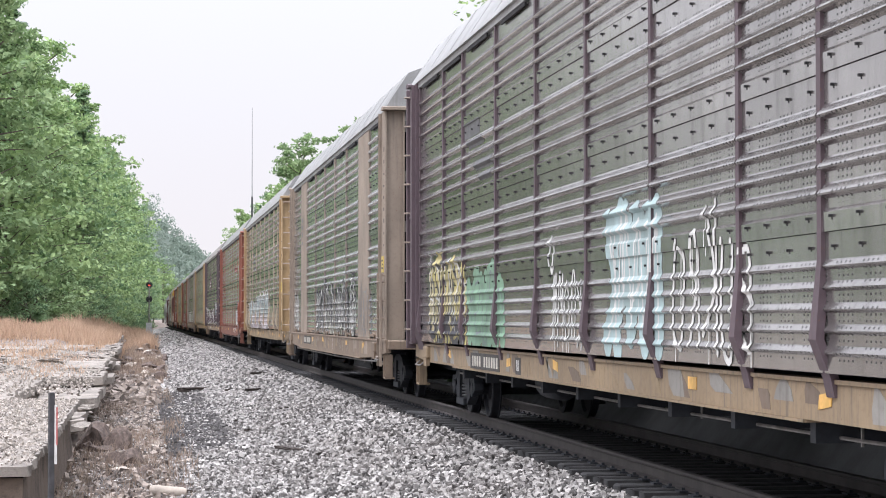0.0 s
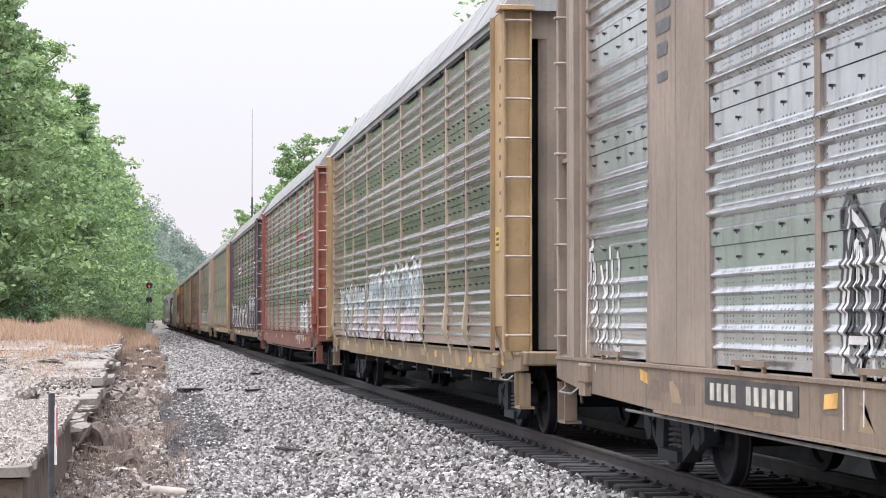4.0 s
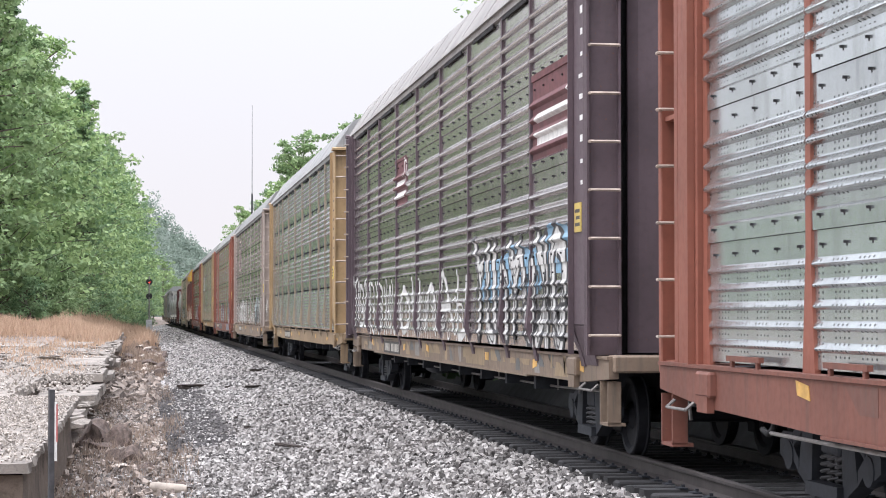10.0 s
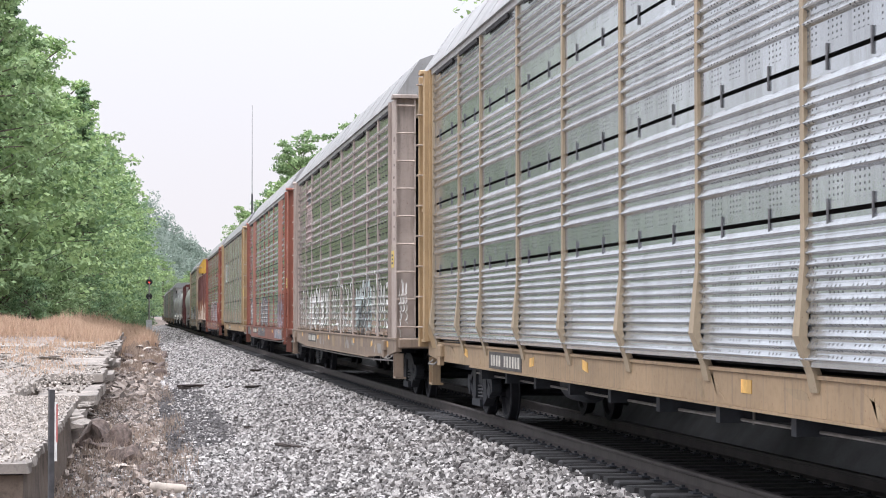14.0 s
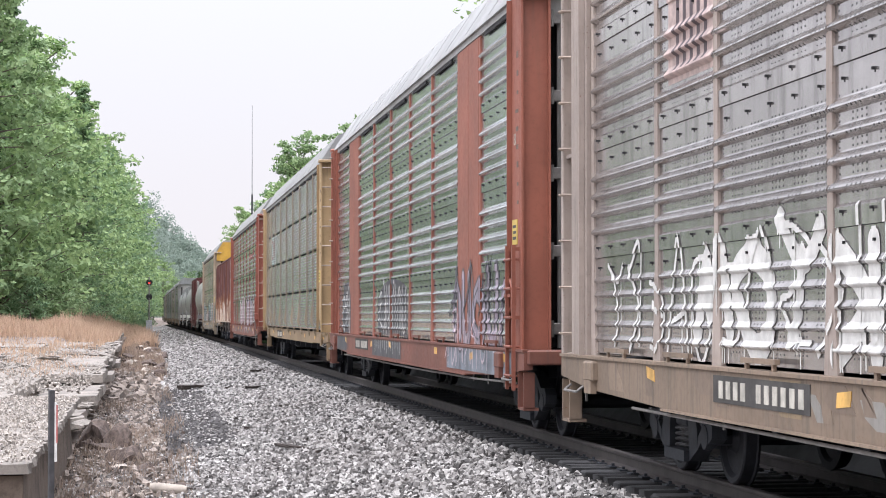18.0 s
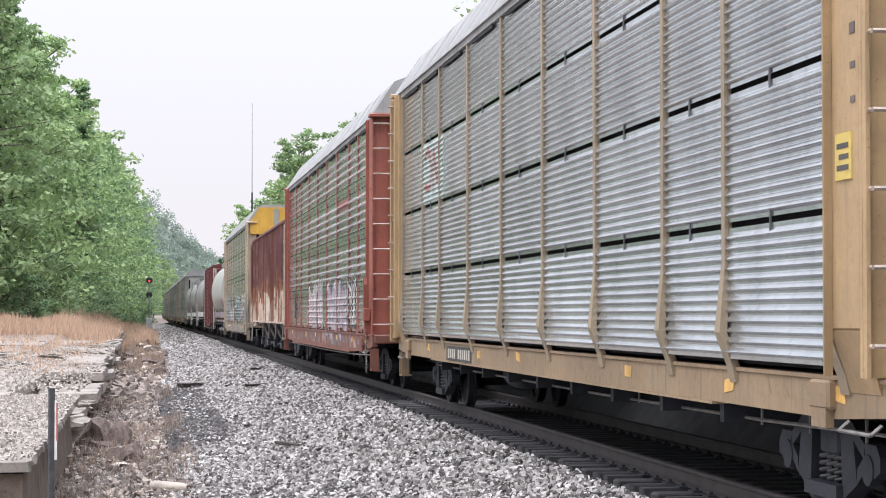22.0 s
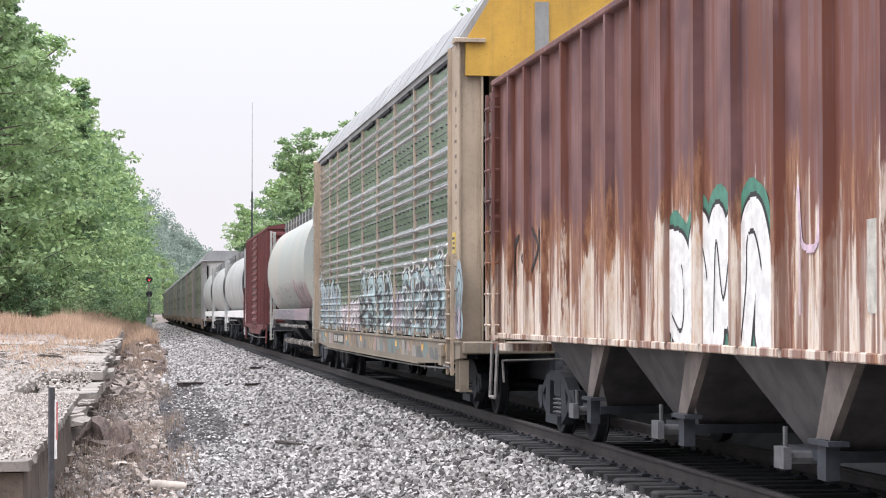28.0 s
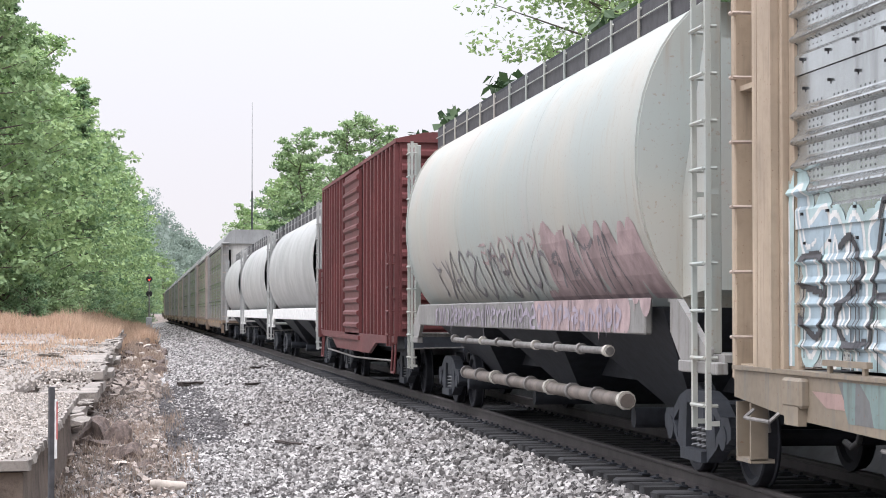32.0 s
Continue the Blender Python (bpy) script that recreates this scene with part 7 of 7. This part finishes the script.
plant(SPRUCE, -5.9, 205, 0.93, 200, "tall dark conifer at the edge of the wood")
plant(TALL, 23.4, 100, 1.06, 20, "tall leafy tree standing beyond the train")
plant(TALL, 26.0, 93, 0.95, 140, "tall leafy tree standing beyond the train")
for k in range(22):
    s = 415 + 9 * k
    o = bend(s)[0] - TRACK_X
    plant(KINDS[k % 4], o - 5.5 + rng.uniform(-1.5, 1.0), s, rng.uniform(0.5, 0.75), rng.uniform(0, 360))


def hill(name, s0, depth, ridge, seed, m, label):
    """A wooded ridge: crowns crowd over a mound."""
    rng = np.random.default_rng(seed)
    centres, radii = [], []
    for k in range(2600):
        x = rng.uniform(-130, 260)
        v = rng.uniform(0, 1)
        top = ridge(x)
        z = top * v ** 0.8
        centres.append((x, s0 + depth * v + rng.uniform(-4, 4), z + rng.uniform(-2.0, 2.5)))
        radii.append(rng.uniform(2.5, 5.5))
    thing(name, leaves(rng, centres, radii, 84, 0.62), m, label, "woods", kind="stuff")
    g = G()
    xs = [-400 + 25 * k for k in range(37)]
    g.v = [(x, s0 + depth * v, ridge(x) * v - 2.5) for v in (-0.05, 0.0, 0.25, 0.5, 0.75, 1.0) for x in xs] + [(x, s0 + depth * 2.2, -3) for x in xs]
    n = len(xs)
    g.f = [(j * n + i, j * n + i + 1, (j + 1) * n + i + 1, (j + 1) * n + i) for j in range(6) for i in range(n - 1)]
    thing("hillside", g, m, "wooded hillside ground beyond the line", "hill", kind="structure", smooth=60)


def far_ridge(x):
    return 22.5 + 31 / (1 + math.exp((x - 24) / 7.5)) + 5 * math.exp(-((x - 6) / 6) ** 2) + 2.0 * noise.noise((x * 0.06, 1.5, 0))


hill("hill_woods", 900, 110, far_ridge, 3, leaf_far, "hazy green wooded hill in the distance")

# dry grass on the old platform and beyond
grass_m = leaf_mat("dry_tan_grass", (0.31, 0.205, 0.14), (0.57, 0.415, 0.30))
weed_m = leaf_mat("dead_brown_weed", (0.19, 0.14, 0.11), (0.36, 0.28, 0.22))


def blades(count, seed, x0, x1, s0, s1, h, w, fn, patchy=-0.18):
    rng = np.random.default_rng(seed)
    x, s = rng.uniform(x0, x1, count), rng.uniform(s0, s1, count)
    keep = np.array([noise.noise((a * 0.25, b * 0.09, seed)) > patchy for a, b in zip(x, s)])
    x, s = x[keep], s[keep]
    n = len(x)
    z = np.array([fn(a, b) for a, b in zip(x, s)])
    a = rng.uniform(0, 6.283, n)
    tuft = np.array([0.85 + 0.9 * noise.noise((p * 0.9, q * 0.16, seed + 5.0)) for p, q in zip(x, s)])
    hh = h * rng.uniform(0.45, 1.15, n) * np.clip(tuft, 0.3, 1.5)
    lean = rng.normal(0, 0.25, (n, 2)) * hh[:, None]
    dx, dy = np.cos(a) * w, np.sin(a) * w
    v = np.stack([np.stack([x - dx, s - dy, z], 1), np.stack([x + dx, s + dy, z], 1), np.stack([x + lean[:, 0], s + lean[:, 1], z + hh], 1)], 1)
    me = bpy.data.meshes.new("blades")
    me.from_pydata(v.reshape(-1, 3).tolist(), [], np.arange(n * 3).reshape(-1, 3).tolist())
    return me


grass_z = lambda x, s: max(0.05, ground_height(x, s)) if s < 168 and x < -1.4 else ground_height(x, s)
thing("dry_grass", blades(40000, 2, -18, -1.0, 112, 170, 0.8, 0.026, grass_z, -0.10), grass_m, "tall dry tan grass on the old platform", "grass", kind="stuff")
thing("dry_grass", blades(18000, 3, -8, 1.2, 166, 340, 1.1, 0.06, grass_z), grass_m, "tall dry tan grass beside the line", "grass", kind="stuff")
thing("dry_grass", blades(3000, 4, -12, -1.8, 80, 113, 0.26, 0.03, grass_z), grass_m, "short dry grass growing over concrete", "grass", kind="stuff")
thing("dead_weeds", blades(9000, 5, -1.15, 0.9, 22, 90, 0.24, 0.010, lambda x, s: max(ground_height(x, s), bed_z(x) - 0.02)), weed_m, "dead brown weeds beside the platform", "weeds", kind="stuff")
thing("dead_weeds", blades(5000, 6, -1.1, 1.2, 80, 175, 0.35, 0.025, ground_height, -0.6), weed_m, "dead brown weeds over rubble", "weeds", kind="stuff")


thing("dry_grass", blades(2500, 8, -9, -1.5, 50, 86, 0.16, 0.018, lambda x, s: 0.03), grass_m, "thin dry tufts in the cracks of the platform", "grass", kind="stuff")
thing("dry_grass", blades(7000, 9, -1.4, 1.0, 128, 200, 0.8, 0.03, ground_height, -0.5), grass_m, "dry tan grass over the rubble heap", "grass", kind="stuff")
twig_m = plain("dead_stalks", (0.24, 0.19, 0.15), 0.9)
rng = random.Random(5)
for x, s, h in ((0.02, 33.4, 0.42), (0.16, 33.8, 0.34), (-0.75, 30.5, 0.5), (-0.95, 27.0, 0.55), (-0.85, 44.0, 0.6), (-0.7, 47.0, 0.5), (-0.95, 36.0, 0.45), (0.45, 31.0, 0.25), (-0.5, 52.0, 0.5), (0.2, 60.0, 0.4), (-0.2, 75.0, 0.6), (0.3, 84.0, 0.7)):
    g = G()
    for k in range(22):
        a, r = rng.uniform(0, 6.28), rng.uniform(0.05, 0.32) * h
        tip = (r * math.cos(a) * 1.6, r * math.sin(a) * 1.6, h * rng.uniform(0.5, 1.0))
        g.rod((r * 0.2 * math.cos(a), r * 0.2 * math.sin(a), 0), tip, 0.006, 3, 0.002)
    thing("dead_shrub", g, twig_m, "dead brown stalks of a dried-up shrub", "shrub", "dead shrubs beside the platform", at=pose(x, s, ground_height(x, s) - 0.02))


# ---- what moves ----
def motions():
    times = [2.0 * k for k in range(17)]
    for car, y in CARS:
        walk(car, [(t, at_track(y - run(t))) for t in times])
    wheels = [o for o in scene.objects if o.name.split(".")[0] == "wheelset"]
    lead = wheels[0]
    walk(lead, [(f / FPS, pose(0, 0, 0, math.degrees(run(f / FPS) / WHEEL_R))) for f in range(0, 32 * FPS + 1)])
    for w in wheels[1:]:
        w.rotation_mode = "QUATERNION"
        w.animation_data_create()
        w.animation_data.action = lead.animation_data.action
        w.animation_data.action_slot = lead.animation_data.action_slot


motions()
